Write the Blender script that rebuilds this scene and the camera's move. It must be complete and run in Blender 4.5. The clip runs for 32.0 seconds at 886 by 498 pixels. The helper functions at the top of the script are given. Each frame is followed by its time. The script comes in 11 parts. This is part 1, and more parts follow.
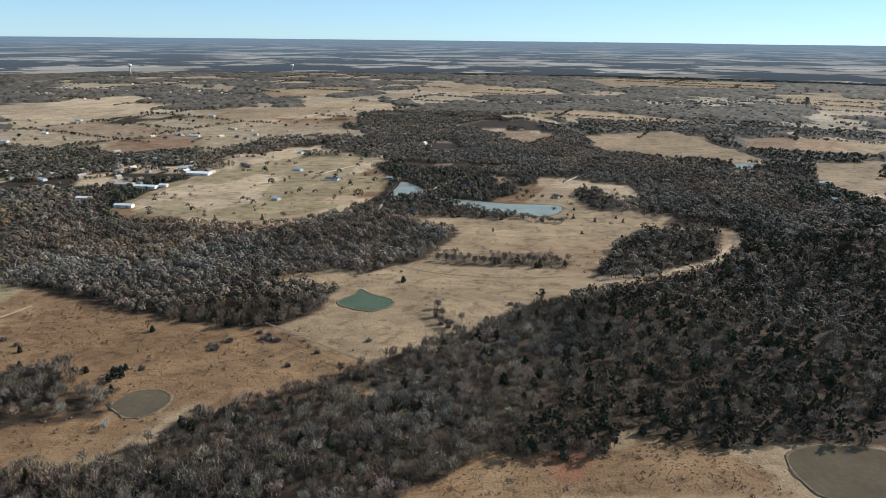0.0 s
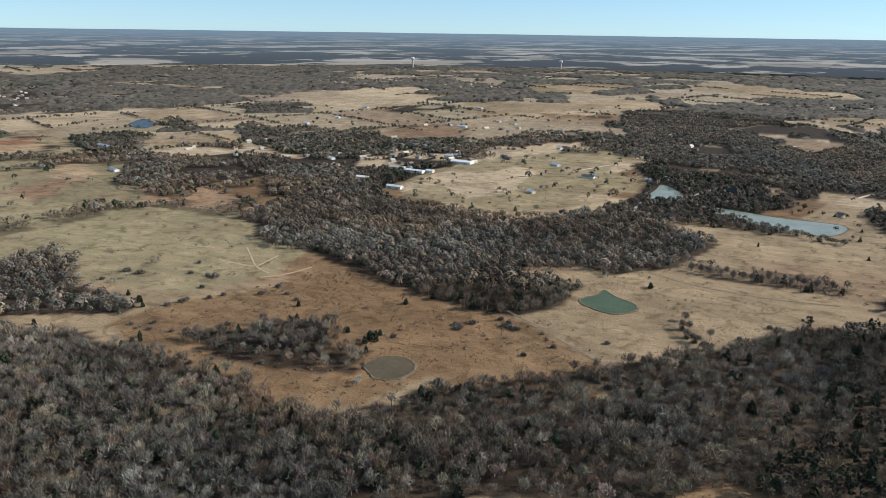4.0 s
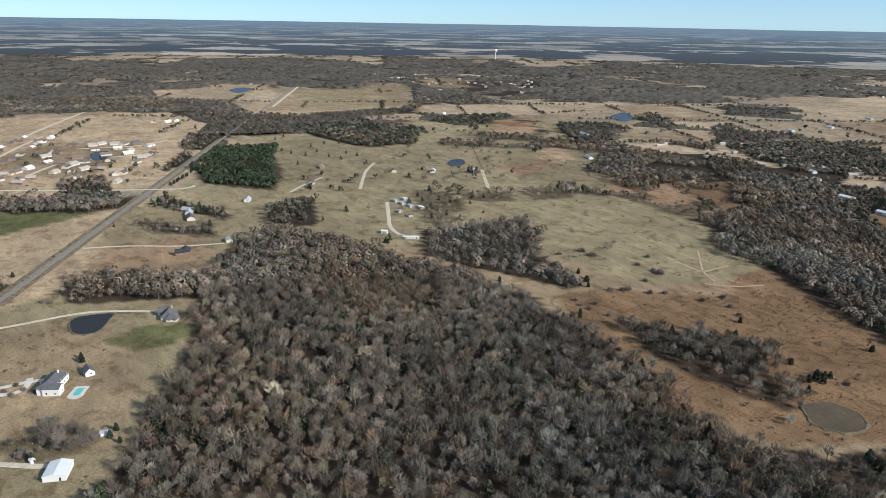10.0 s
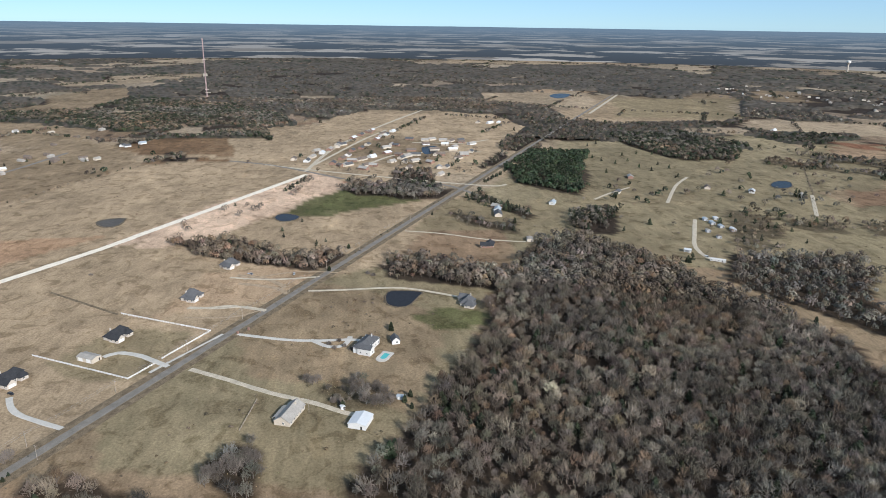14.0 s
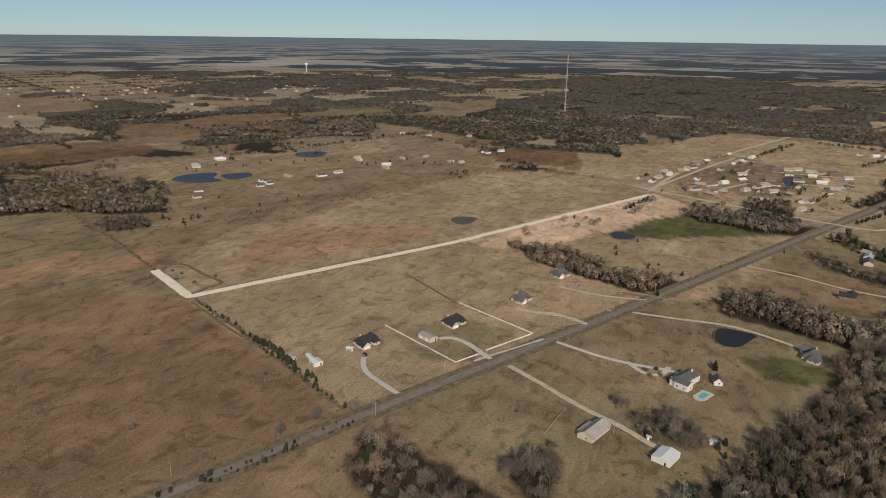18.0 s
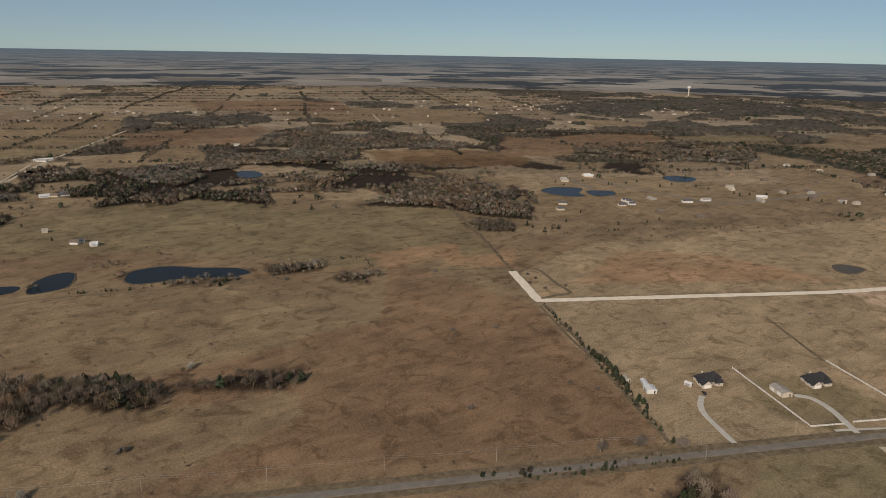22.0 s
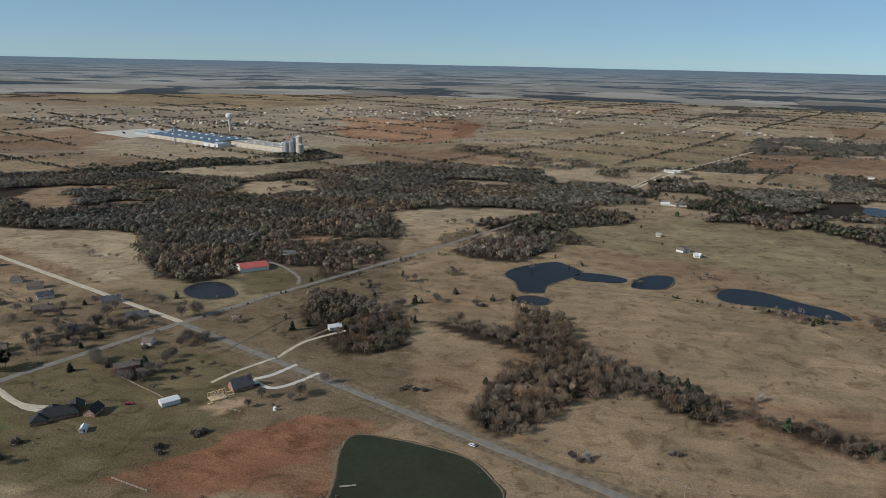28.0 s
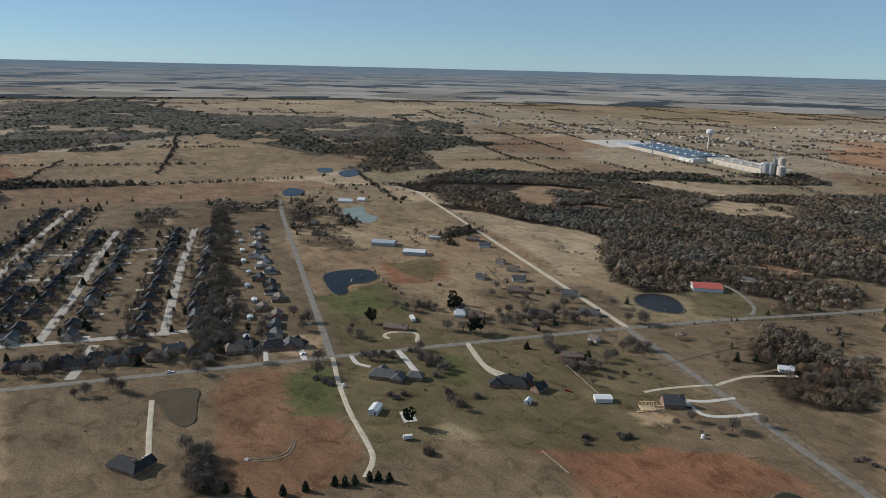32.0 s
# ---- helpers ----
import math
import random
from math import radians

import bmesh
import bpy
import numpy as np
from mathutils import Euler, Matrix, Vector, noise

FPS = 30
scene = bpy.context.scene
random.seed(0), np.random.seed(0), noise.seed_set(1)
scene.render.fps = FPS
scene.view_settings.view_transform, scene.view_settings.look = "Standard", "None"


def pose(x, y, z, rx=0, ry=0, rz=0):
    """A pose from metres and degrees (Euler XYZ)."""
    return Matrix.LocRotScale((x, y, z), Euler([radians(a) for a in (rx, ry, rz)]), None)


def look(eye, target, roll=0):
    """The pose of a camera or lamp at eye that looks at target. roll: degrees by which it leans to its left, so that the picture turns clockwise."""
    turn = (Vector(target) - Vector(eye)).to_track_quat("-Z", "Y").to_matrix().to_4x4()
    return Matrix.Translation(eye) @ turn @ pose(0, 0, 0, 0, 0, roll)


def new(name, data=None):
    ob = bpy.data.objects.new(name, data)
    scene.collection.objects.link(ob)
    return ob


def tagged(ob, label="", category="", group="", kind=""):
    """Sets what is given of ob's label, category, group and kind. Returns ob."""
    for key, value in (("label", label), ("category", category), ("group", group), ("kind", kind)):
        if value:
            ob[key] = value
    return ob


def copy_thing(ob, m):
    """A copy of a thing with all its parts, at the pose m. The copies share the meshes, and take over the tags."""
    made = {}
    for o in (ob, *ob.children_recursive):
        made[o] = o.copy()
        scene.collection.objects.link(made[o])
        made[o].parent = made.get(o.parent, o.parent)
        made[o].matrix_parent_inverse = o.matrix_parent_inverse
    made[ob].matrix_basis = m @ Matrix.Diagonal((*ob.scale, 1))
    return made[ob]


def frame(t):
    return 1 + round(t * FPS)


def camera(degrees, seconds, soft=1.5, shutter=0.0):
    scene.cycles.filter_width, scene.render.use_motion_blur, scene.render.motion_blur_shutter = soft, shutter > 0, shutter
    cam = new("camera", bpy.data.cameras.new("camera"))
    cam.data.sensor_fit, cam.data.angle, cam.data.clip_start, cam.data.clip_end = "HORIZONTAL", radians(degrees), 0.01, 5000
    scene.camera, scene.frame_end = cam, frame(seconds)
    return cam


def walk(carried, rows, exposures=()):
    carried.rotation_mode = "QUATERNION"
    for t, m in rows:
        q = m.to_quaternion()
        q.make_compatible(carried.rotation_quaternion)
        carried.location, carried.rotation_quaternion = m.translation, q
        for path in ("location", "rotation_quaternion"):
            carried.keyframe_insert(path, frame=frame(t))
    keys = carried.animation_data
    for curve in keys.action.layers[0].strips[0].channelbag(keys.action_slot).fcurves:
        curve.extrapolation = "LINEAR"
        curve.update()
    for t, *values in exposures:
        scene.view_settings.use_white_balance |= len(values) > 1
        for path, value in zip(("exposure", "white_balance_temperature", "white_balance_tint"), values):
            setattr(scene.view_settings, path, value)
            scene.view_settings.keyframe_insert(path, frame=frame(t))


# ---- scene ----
# ---- camera: a drone that turns where it hovers, 225 m up ----
cam = camera(64.64, 32.0, soft=0.6)
# t, x, y, z, yaw, pitch, lean
ROWS = [
    (0.0, 0.00, -0.00, 224.40, 0.00, -16.87, -0.64),
    (0.5, 0.01, 0.08, 224.35, 2.39, -16.95, -0.66),
    (1.0, 0.15, 0.16, 224.25, 4.78, -17.05, -0.73),
    (1.5, 0.31, 0.20, 224.14, 7.29, -17.15, -0.78),
    (2.0, 0.49, 0.19, 224.05, 9.88, -17.25, -0.78),
    (2.5, 0.65, 0.11, 223.98, 12.50, -17.34, -0.78),
    (3.0, 0.72, -0.07, 223.92, 15.25, -17.37, -0.78),
    (3.5, 0.68, -0.30, 223.91, 18.12, -17.37, -0.78),
    (5.5, -0.29, -1.25, 224.05, 29.82, -17.60, -0.98),
    (6.0, -0.23, -1.20, 224.02, 32.92, -17.67, -0.96),
    (6.5, -0.11, -1.12, 223.95, 36.05, -17.72, -0.95),
    (7.0, 0.11, -1.05, 223.87, 39.18, -17.78, -0.94),
    (7.5, 0.34, -0.97, 223.79, 42.35, -17.84, -0.94),
    (8.0, 0.45, -0.88, 223.71, 45.53, -17.90, -0.93),
    (8.5, 0.37, -0.83, 223.67, 48.71, -17.95, -0.93),
    (9.0, 0.26, -0.82, 223.65, 51.90, -17.99, -0.94),
    (9.5, 0.38, -0.99, 223.62, 55.08, -18.04, -0.97),
    (10.0, 0.71, -1.33, 223.62, 58.26, -18.10, -1.00),
    (10.5, 1.02, -1.59, 223.65, 61.48, -18.14, -0.98),
    (11.0, 1.18, -1.67, 223.68, 64.69, -18.18, -0.96),
    (11.5, 1.32, -1.46, 223.71, 66.78, -18.19, -0.94),
    (12.0, 1.32, -1.40, 223.76, 70.02, -18.17, -0.91),
    (12.5, 1.43, -1.39, 223.82, 73.34, -18.11, -0.84),
    (13.0, 1.63, -1.37, 223.90, 76.72, -18.07, -0.80),
    (13.5, 2.00, -1.31, 224.05, 80.08, -18.00, -0.78),
    (14.0, 2.45, -1.21, 224.28, 83.49, -17.92, -0.80),
    (14.5, 2.90, -1.07, 224.56, 86.87, -17.85, -0.79),
    (16.5, 3.48, -0.15, 225.87, 100.74, -17.47, -0.78),
    (17.0, 3.69, 0.41, 225.92, 104.37, -17.32, -0.82),
    (17.5, 3.97, 0.99, 225.90, 107.99, -17.15, -0.78),
    (18.0, 4.19, 1.56, 225.75, 111.62, -16.98, -0.73),
    (18.5, 4.24, 2.14, 225.46, 115.29, -16.80, -0.73),
    (19.0, 4.12, 2.52, 225.04, 118.99, -16.60, -0.76),
    (19.5, 3.92, 2.69, 224.54, 122.70, -16.40, -0.79),
    (20.0, 3.78, 2.88, 224.05, 126.39, -16.23, -0.84),
    (20.5, 3.79, 3.05, 223.67, 130.12, -16.06, -0.89),
    (21.0, 3.88, 3.28, 223.45, 133.80, -15.92, -0.94),
    (21.5, 4.05, 3.56, 223.38, 137.51, -15.81, -1.00),
    (22.0, 4.38, 3.90, 223.48, 141.21, -15.71, -1.06),
    (22.5, 4.71, 4.28, 223.67, 144.95, -15.63, -1.12),
    (23.0, 4.90, 4.60, 223.90, 148.72, -15.56, -1.15),
    (23.5, 5.00, 4.84, 224.11, 152.47, -15.48, -1.17),
    (24.0, 5.07, 5.02, 224.29, 156.25, -15.46, -1.16),
    (24.5, 5.00, 5.20, 224.47, 159.80, -15.41, -1.18),
    (25.0, 4.95, 5.44, 224.63, 163.69, -15.38, -1.19),
    (25.5, 4.94, 5.73, 224.77, 167.69, -15.36, -1.18),
    (27.5, 4.43, 5.07, 223.95, 184.73, -15.07, -1.22),
    (28.0, 4.34, 5.11, 223.92, 189.23, -15.00, -1.25),
    (28.5, 4.28, 5.21, 223.94, 193.78, -14.94, -1.28),
    (29.0, 4.15, 5.37, 223.98, 198.30, -14.90, -1.33),
    (29.5, 3.85, 5.64, 224.13, 202.93, -14.85, -1.36),
    (30.0, 3.50, 6.08, 224.35, 207.74, -14.81, -1.39),
    (30.5, 3.01, 6.64, 224.64, 212.29, -14.77, -1.39),
    (31.0, 2.48, 7.29, 224.97, 216.98, -14.75, -1.40),
    (31.5, 1.92, 7.89, 225.32, 221.77, -14.74, -1.37),
    (32.0, 1.35, 8.46, 225.69, 226.68, -14.73, -1.35),
]
EXPOSURES = [(0.0, 0.46, 5900, 10), (6.0, 0.42, 6000, 10), (10.0, 0.38, 5800, 10), (13.0, 0.28, 5600, 11), (17.0, -0.15, 6550, 13), (19.0, -0.6, 7000, 17), (24.0, -0.6, 6900, 14), (28.0, -0.28, 5950, 9), (32.0, -0.22, 6000, 10)]
walk(cam, [(t, pose(x, y, z, 90 + pitch, 0, yaw) @ pose(0, 0, 0, 0, 0, -lean)) for t, x, y, z, yaw, pitch, lean in ROWS], EXPOSURES)

# ---- world and sun ----
SUN_AZ, SUN_EL = 29.0, 28.0
world = bpy.data.worlds.new("sky")
scene.world = world
world.use_nodes = True
wn = world.node_tree
sky = wn.nodes.new("ShaderNodeTexSky")
sky.sky_type, sky.sun_disc = "NISHITA", False
sky.sun_elevation, sky.sun_rotation = radians(SUN_EL), radians(90 - SUN_AZ)
sky.altitude, sky.air_density, sky.dust_density, sky.ozone_density = 300, 0.65, 0.03, 3.2
wn.nodes["Background"].inputs["Strength"].default_value = 0.097
cool = wn.nodes.new("ShaderNodeMixRGB")  # a clear, cool winter sky
cool.blend_type, cool.inputs["Fac"].default_value, cool.inputs["Color2"].default_value = "MULTIPLY", 1.0, (0.69, 0.86, 0.92, 1)
wn.links.new(sky.outputs["Color"], cool.inputs["Color1"])
veil = wn.nodes.new("ShaderNodeMixRGB")  # thin even haze over the whole sky
veil.inputs["Fac"].default_value, veil.inputs["Color2"].default_value = 0.42, (4.9, 6.2, 6.8, 1)
wn.links.new(cool.outputs["Color"], veil.inputs["Color1"])
wn.links.new(veil.outputs["Color"], wn.nodes["Background"].inputs["Color"])
lamp = bpy.data.lights.new("sun", "SUN")
lamp.energy, lamp.angle, lamp.color = 5.2, radians(0.5), (1.0, 0.93, 0.82)
sun = new("sun", lamp)
sun.matrix_world = look((math.cos(radians(SUN_AZ)) * 300, math.sin(radians(SUN_AZ)) * 300, math.tan(radians(SUN_EL)) * 300), (0, 0, 0))

# ---- materials ----


def material(name, rgb, rough=0.85, metal=0.0, spread=0.25, size=1.0, fine=0.15, bump=0.0, attribute="", random=0.0, spec=0.3):
    """A painted, grown or cast surface: a base colour, varied by two noises of real-world size, with fine relief."""
    m = bpy.data.materials.new(name)
    m.use_nodes = True
    t = m.node_tree
    b = t.nodes["Principled BSDF"]
    b.inputs["Roughness"].default_value, b.inputs["Metallic"].default_value = rough, metal
    b.inputs["Specular IOR Level"].default_value = spec
    geo = t.nodes.new("ShaderNodeNewGeometry")
    if attribute:
        src = t.nodes.new("ShaderNodeAttribute")
        src.attribute_name = attribute
    else:
        src = t.nodes.new("ShaderNodeRGB")
        src.outputs[0].default_value = (*rgb, 1)
    value = None
    for scale, amount in ((1.0 / size, spread), (7.3 / size, fine)):
        n = t.nodes.new("ShaderNodeTexNoise")
        n.inputs["Scale"].default_value, n.inputs["Detail"].default_value = scale, 4
        t.links.new(geo.outputs["Position"], n.inputs["Vector"])
        r = t.nodes.new("ShaderNodeMapRange")
        r.inputs["From Min"].default_value, r.inputs["From Max"].default_value = 0.28, 0.72
        r.inputs["To Min"].default_value, r.inputs["To Max"].default_value = 1 - amount, 1 + amount
        t.links.new(n.outputs["Fac"], r.inputs["Value"])
        last, noise_out = r.outputs["Result"], n.outputs["Fac"]
        if value:
            mul = t.nodes.new("ShaderNodeMath")
            mul.operation = "MULTIPLY"
            t.links.new(value, mul.inputs[0])
            t.links.new(last, mul.inputs[1])
            value = mul.outputs[0]
        else:
            value = last
    if random:
        info = t.nodes.new("ShaderNodeObjectInfo")
        r = t.nodes.new("ShaderNodeMapRange")
        r.inputs["To Min"].default_value, r.inputs["To Max"].default_value = 1 - random, 1 + random
        t.links.new(info.outputs["Random"], r.inputs["Value"])
        mul = t.nodes.new("ShaderNodeMath")
        mul.operation = "MULTIPLY"
        t.links.new(value, mul.inputs[0])
        t.links.new(r.outputs["Result"], mul.inputs[1])
        value = mul.outputs[0]
    mix = t.nodes.new("ShaderNodeVectorMath")
    mix.operation = "SCALE"
    t.links.new(src.outputs[0], mix.inputs[0])
    t.links.new(value, mix.inputs["Scale"])
    t.links.new(mix.outputs[0], b.inputs["Base Color"])
    if bump:
        bm_ = t.nodes.new("ShaderNodeBump")
        bm_.inputs["Strength"].default_value, bm_.inputs["Distance"].default_value = 0.6, bump
        t.links.new(noise_out, bm_.inputs["Height"])
        t.links.new(bm_.outputs["Normal"], b.inputs["Normal"])
    return m




def ground_material():
    """Winter grass over soil: the soil colour, broken by darker and paler tussocks, weeds and worn patches at four scales."""
    m = bpy.data.materials.new("ground")
    m.use_nodes = True
    t = m.node_tree
    b = t.nodes["Principled BSDF"]
    b.inputs["Roughness"].default_value, b.inputs["Specular IOR Level"].default_value = 0.95, 0.08
    geo = t.nodes.new("ShaderNodeNewGeometry")
    soil = t.nodes.new("ShaderNodeAttribute")
    soil.attribute_name = "soil"
    turn = t.nodes.new("ShaderNodeMapping")
    turn.inputs["Rotation"].default_value = (0, 0, radians(27))
    turn.inputs["Scale"].default_value = (0.35, 1.0, 1.0)
    t.links.new(geo.outputs["Position"], turn.inputs["Vector"])

    def grain(size, detail, low, high, to_low, to_high, src=geo.outputs["Position"], warp=0.0):
        n = t.nodes.new("ShaderNodeTexNoise")
        n.inputs["Scale"].default_value, n.inputs["Detail"].default_value = 1.0 / size, detail
        n.inputs["Roughness"].default_value, n.inputs["Distortion"].default_value = 0.62, warp
        t.links.new(src, n.inputs["Vector"])
        r = t.nodes.new("ShaderNodeMapRange")
        for k, v in (("From Min", low), ("From Max", high), ("To Min", to_low), ("To Max", to_high)):
            r.inputs[k].default_value = v
        t.links.new(n.outputs["Fac"], r.inputs["Value"])
        return r.outputs["Result"], n.outputs["Fac"]

    def times(p, q):
        n = t.nodes.new("ShaderNodeMath")
        n.operation = "MULTIPLY"
        t.links.new(p, n.inputs[0])
        t.links.new(q, n.inputs[1])
        return n.outputs[0]

    broad, _ = grain(70, 6, 0.3, 0.7, 0.80, 1.16, warp=0.6)
    streak, _ = grain(11, 7, 0.35, 0.65, 0.82, 1.14, turn.outputs["Vector"], 0.8)
    tuft, height = grain(1.6, 5, 0.3, 0.7, 0.72, 1.25)
    weeds, _ = grain(17, 9, 0.51, 0.63, 0.0, 0.8, warp=1.0)
    bare, _ = grain(38, 7, 0.60, 0.72, 0.0, 0.35, turn.outputs["Vector"], 0.7)
    scale = t.nodes.new("ShaderNodeVectorMath")
    scale.operation = "SCALE"
    t.links.new(soil.outputs["Color"], scale.inputs[0])
    t.links.new(times(times(broad, streak), tuft), scale.inputs["Scale"])
    last = scale.outputs[0]
    for fac, rgb in ((weeds, (0.58, 0.56, 0.52)), (bare, (1.35, 1.22, 1.08))):
        tone = t.nodes.new("ShaderNodeVectorMath")
        tone.operation = "MULTIPLY"
        tone.inputs[1].default_value = rgb
        t.links.new(last, tone.inputs[0])
        mix = t.nodes.new("ShaderNodeMixRGB")
        t.links.new(fac, mix.inputs["Fac"])
        t.links.new(last, mix.inputs["Color1"])
        t.links.new(tone.outputs[0], mix.inputs["Color2"])
        last = mix.outputs["Color"]
    t.links.new(last, b.inputs["Base Color"])
    bump = t.nodes.new("ShaderNodeBump")
    bump.inputs["Strength"].default_value, bump.inputs["Distance"].default_value = 0.5, 0.9
    t.links.new(height, bump.inputs["Height"])
    t.links.new(bump.outputs["Normal"], b.inputs["Normal"])
    return m


GROUND = ground_material()
TREES = material("bark_and_twigs", (0.1, 0.08, 0.06), 0.9, spread=0.12, size=30.0, fine=0.2, attribute="tint", spec=0.1)
BARK = material("bark", (0.13, 0.10, 0.075), 0.9, spread=0.2, size=2.0, fine=0.3, random=0.25, spec=0.1)
NEEDLES = material("needles", (0.036, 0.042, 0.023), 0.85, spread=0.3, size=3.0, fine=0.3, random=0.3, spec=0.15)
TWIGS = material("twigs", (0.170, 0.142, 0.118), 0.9, spread=0.2, size=3.0, fine=0.2, random=0.3, spec=0.1)
PALE_TWIGS = material("pale_twigs", (0.36, 0.34, 0.29), 0.9, spread=0.2, size=3.0, fine=0.2, random=0.15, spec=0.1)
ASPHALT = material("asphalt", (0.195, 0.172, 0.143), 0.9, spread=0.2, size=6.0, fine=0.15, spec=0.2)
DITCH = material("ditch_grass", (0.165, 0.125, 0.080), 0.95, spread=0.35, size=4.0, fine=0.35, bump=0.4, spec=0.1)
GRAVEL = material("gravel", (0.47, 0.40, 0.30), 0.95, spread=0.18, size=5.0, fine=0.2, spec=0.1)
CALICHE = material("new_road_stone", (0.74, 0.65, 0.52), 0.9, spread=0.10, size=6.0, fine=0.1, spec=0.1)
CONCRETE = material("concrete", (0.50, 0.46, 0.40), 0.85, spread=0.12, size=5.0, fine=0.1, spec=0.2)
STREET = material("worn_concrete", (0.40, 0.355, 0.30), 0.9, spread=0.15, size=5.0, fine=0.15, spec=0.15)
TRACK = material("dirt_track", (0.35, 0.26, 0.17), 0.95, spread=0.25, size=4.0, fine=0.25, spec=0.1)
VERGE = material("verge", (0.16, 0.125, 0.085), 0.95, spread=0.3, size=5.0, fine=0.3, spec=0.1)


def water_material(name, rgb, spec):
    return material(name, rgb, 0.22, spread=0.15, size=25.0, fine=0.1, bump=0.02, spec=spec)


WATER = {k: water_material("water_" + k, c, s) for k, c, s in (
    ("green", (0.062, 0.084, 0.048), 0.04), ("brown", (0.088, 0.068, 0.043), 0.03), ("dark", (0.024, 0.023, 0.024), 0.05),
    ("blue", (0.015, 0.019, 0.024), 0.035), ("pale", (0.20, 0.22, 0.185), 0.05), ("olive", (0.034, 0.038, 0.022), 0.04))}

# ---- plan helpers ----
U, V = Vector((0.889, -0.457)), Vector((0.457, 0.889))  # along and across the section-line road
rng = np.random.default_rng(7)


def inside(poly, x, y):
    """Which of the points x, y lie in an outline."""
    got = np.zeros(x.shape, bool)
    n = len(poly)
    for i in range(n):
        (x0, y0), (x1, y1) = poly[i], poly[(i + 1) % n]
        if y0 == y1:
            continue
        got ^= ((y0 > y) != (y1 > y)) & (x < (x1 - x0) * (y - y0) / (y1 - y0) + x0)
    return got


def value_noise(x, y, size, seed):
    """Smooth value noise in 0..1, of that grain in metres."""
    table = np.random.default_rng(seed).random((256, 256))
    gx, gy = x / size, y / size
    ix, iy = np.floor(gx).astype(int), np.floor(gy).astype(int)
    fx, fy = gx - ix, gy - iy
    fx, fy = fx * fx * (3 - 2 * fx), fy * fy * (3 - 2 * fy)
    a, b = table[ix & 255, iy & 255], table[(ix + 1) & 255, iy & 255]
    c, d = table[ix & 255, (iy + 1) & 255], table[(ix + 1) & 255, (iy + 1) & 255]
    return (a * (1 - fx) + b * fx) * (1 - fy) + (c * (1 - fx) + d * fx) * fy


def ragged(x, y, amount=1.0):
    """Plan points shifted by noise, so that outlines come out uneven."""
    d = np.hypot(x, y)
    k = amount * np.clip(d / 60, 3, 40)
    s = np.clip(d / 12, 20, 200).mean() if d.size else 20
    return x + k * (value_noise(x, y, s, 3) - 0.5) * 2, y + k * (value_noise(x, y, s, 4) - 0.5) * 2


SOILS = {
    "tan": (0.320, 0.245, 0.155), "hay": (0.43, 0.345, 0.235), "olive": (0.285, 0.235, 0.142), "green": (0.125, 0.132, 0.055),
    "russet": (0.225, 0.145, 0.080), "brown": (0.290, 0.195, 0.123), "sand": (0.74, 0.555, 0.40), "sandy": (0.47, 0.345, 0.22), "lawn": (0.300, 0.255, 0.155),
    "clay": (0.275, 0.138, 0.080), "rust": (0.43, 0.285, 0.175), "redfield": (0.235, 0.135, 0.080), "pale": (0.44, 0.342, 0.222),
    # the litter tone is brown leaves darkened by the shade under trees
    "shaded_litter": (0.046, 0.035, 0.026), "gravel": (0.42, 0.36, 0.28), "orange": (0.44, 0.270, 0.165), "dun": (0.190, 0.146, 0.094), "moss": (0.155, 0.130, 0.072)}
WOODS, COVERS, FIELDS, KEEP_OUT = [], [], [], []


def wood(outline, kind):
    WOODS.append((outline, kind))


def cover(outline, soil):
    COVERS.append((outline, soil))


def field(outline, soil):
    """Open land that the woods leave free."""
    COVERS.append((outline, soil))
    FIELDS.append(outline)


def mosaic(x, y):
    """The far country: a patchwork of fields laid out along the section lines. Gives a tone in 0..1 and whether woodland stands there."""
    u, v = x * U.x + y * U.y, x * V.x + y * V.y
    cu, cv = np.floor((u + 40 * value_noise(x, y, 300, 11)) / 330).astype(int), np.floor((v + 40 * value_noise(x, y, 300, 12)) / 210).astype(int)
    table = np.random.default_rng(21).random((128, 128))
    tone = table[cu & 127, cv & 127]
    d = np.hypot(x, y)
    woody = 0.36 * value_noise(x, y, 520, 31) + 0.36 * value_noise(x, y, 190, 32) + 0.28 * value_noise(x, y, 75, 33)
    bias = 0.0
    for ax, ay, size, amount in FORESTS:
        bias = bias + amount * np.exp(-((x - ax) ** 2 + (y - ay) ** 2) / (2 * size * size))
    return tone, (woody + bias > 0.53 + 0.05 * np.clip((d - 1500) / 1500, 0, 1)) & (d > 880)


def clearing(x, y):
    """Where the far woods open: pastures, yards and cuts between the trees."""
    open_ = 0.55 * value_noise(x, y, 170, 71) + 0.45 * value_noise(x, y, 60, 72) < 0.37
    open_ &= np.hypot(x, y) > 1150
    for outline in FIELDS:
        lx, ly = [p[0] for p in outline], [p[1] for p in outline]
        m = np.flatnonzero((x > min(lx)) & (x < max(lx)) & (y > min(ly)) & (y < max(ly)))
        open_[m] |= inside(outline, x[m], y[m])
    return open_


FORESTS = [(-3128, 680, 952, 0.16), (-2992, 1904, 816, 0.08), (408, 2992, 1224, 0.10), (-3536, -816, 952, 0.16), (2040, 4080, 1224, 0.12), (1224, -3400, 1224, -0.30),
           (3264, -2448, 1224, -0.22), (-2448, -3536, 1224, 0.02), (-4896, 3128, 952, -0.25), (0, -4352, 1224, -0.06)]


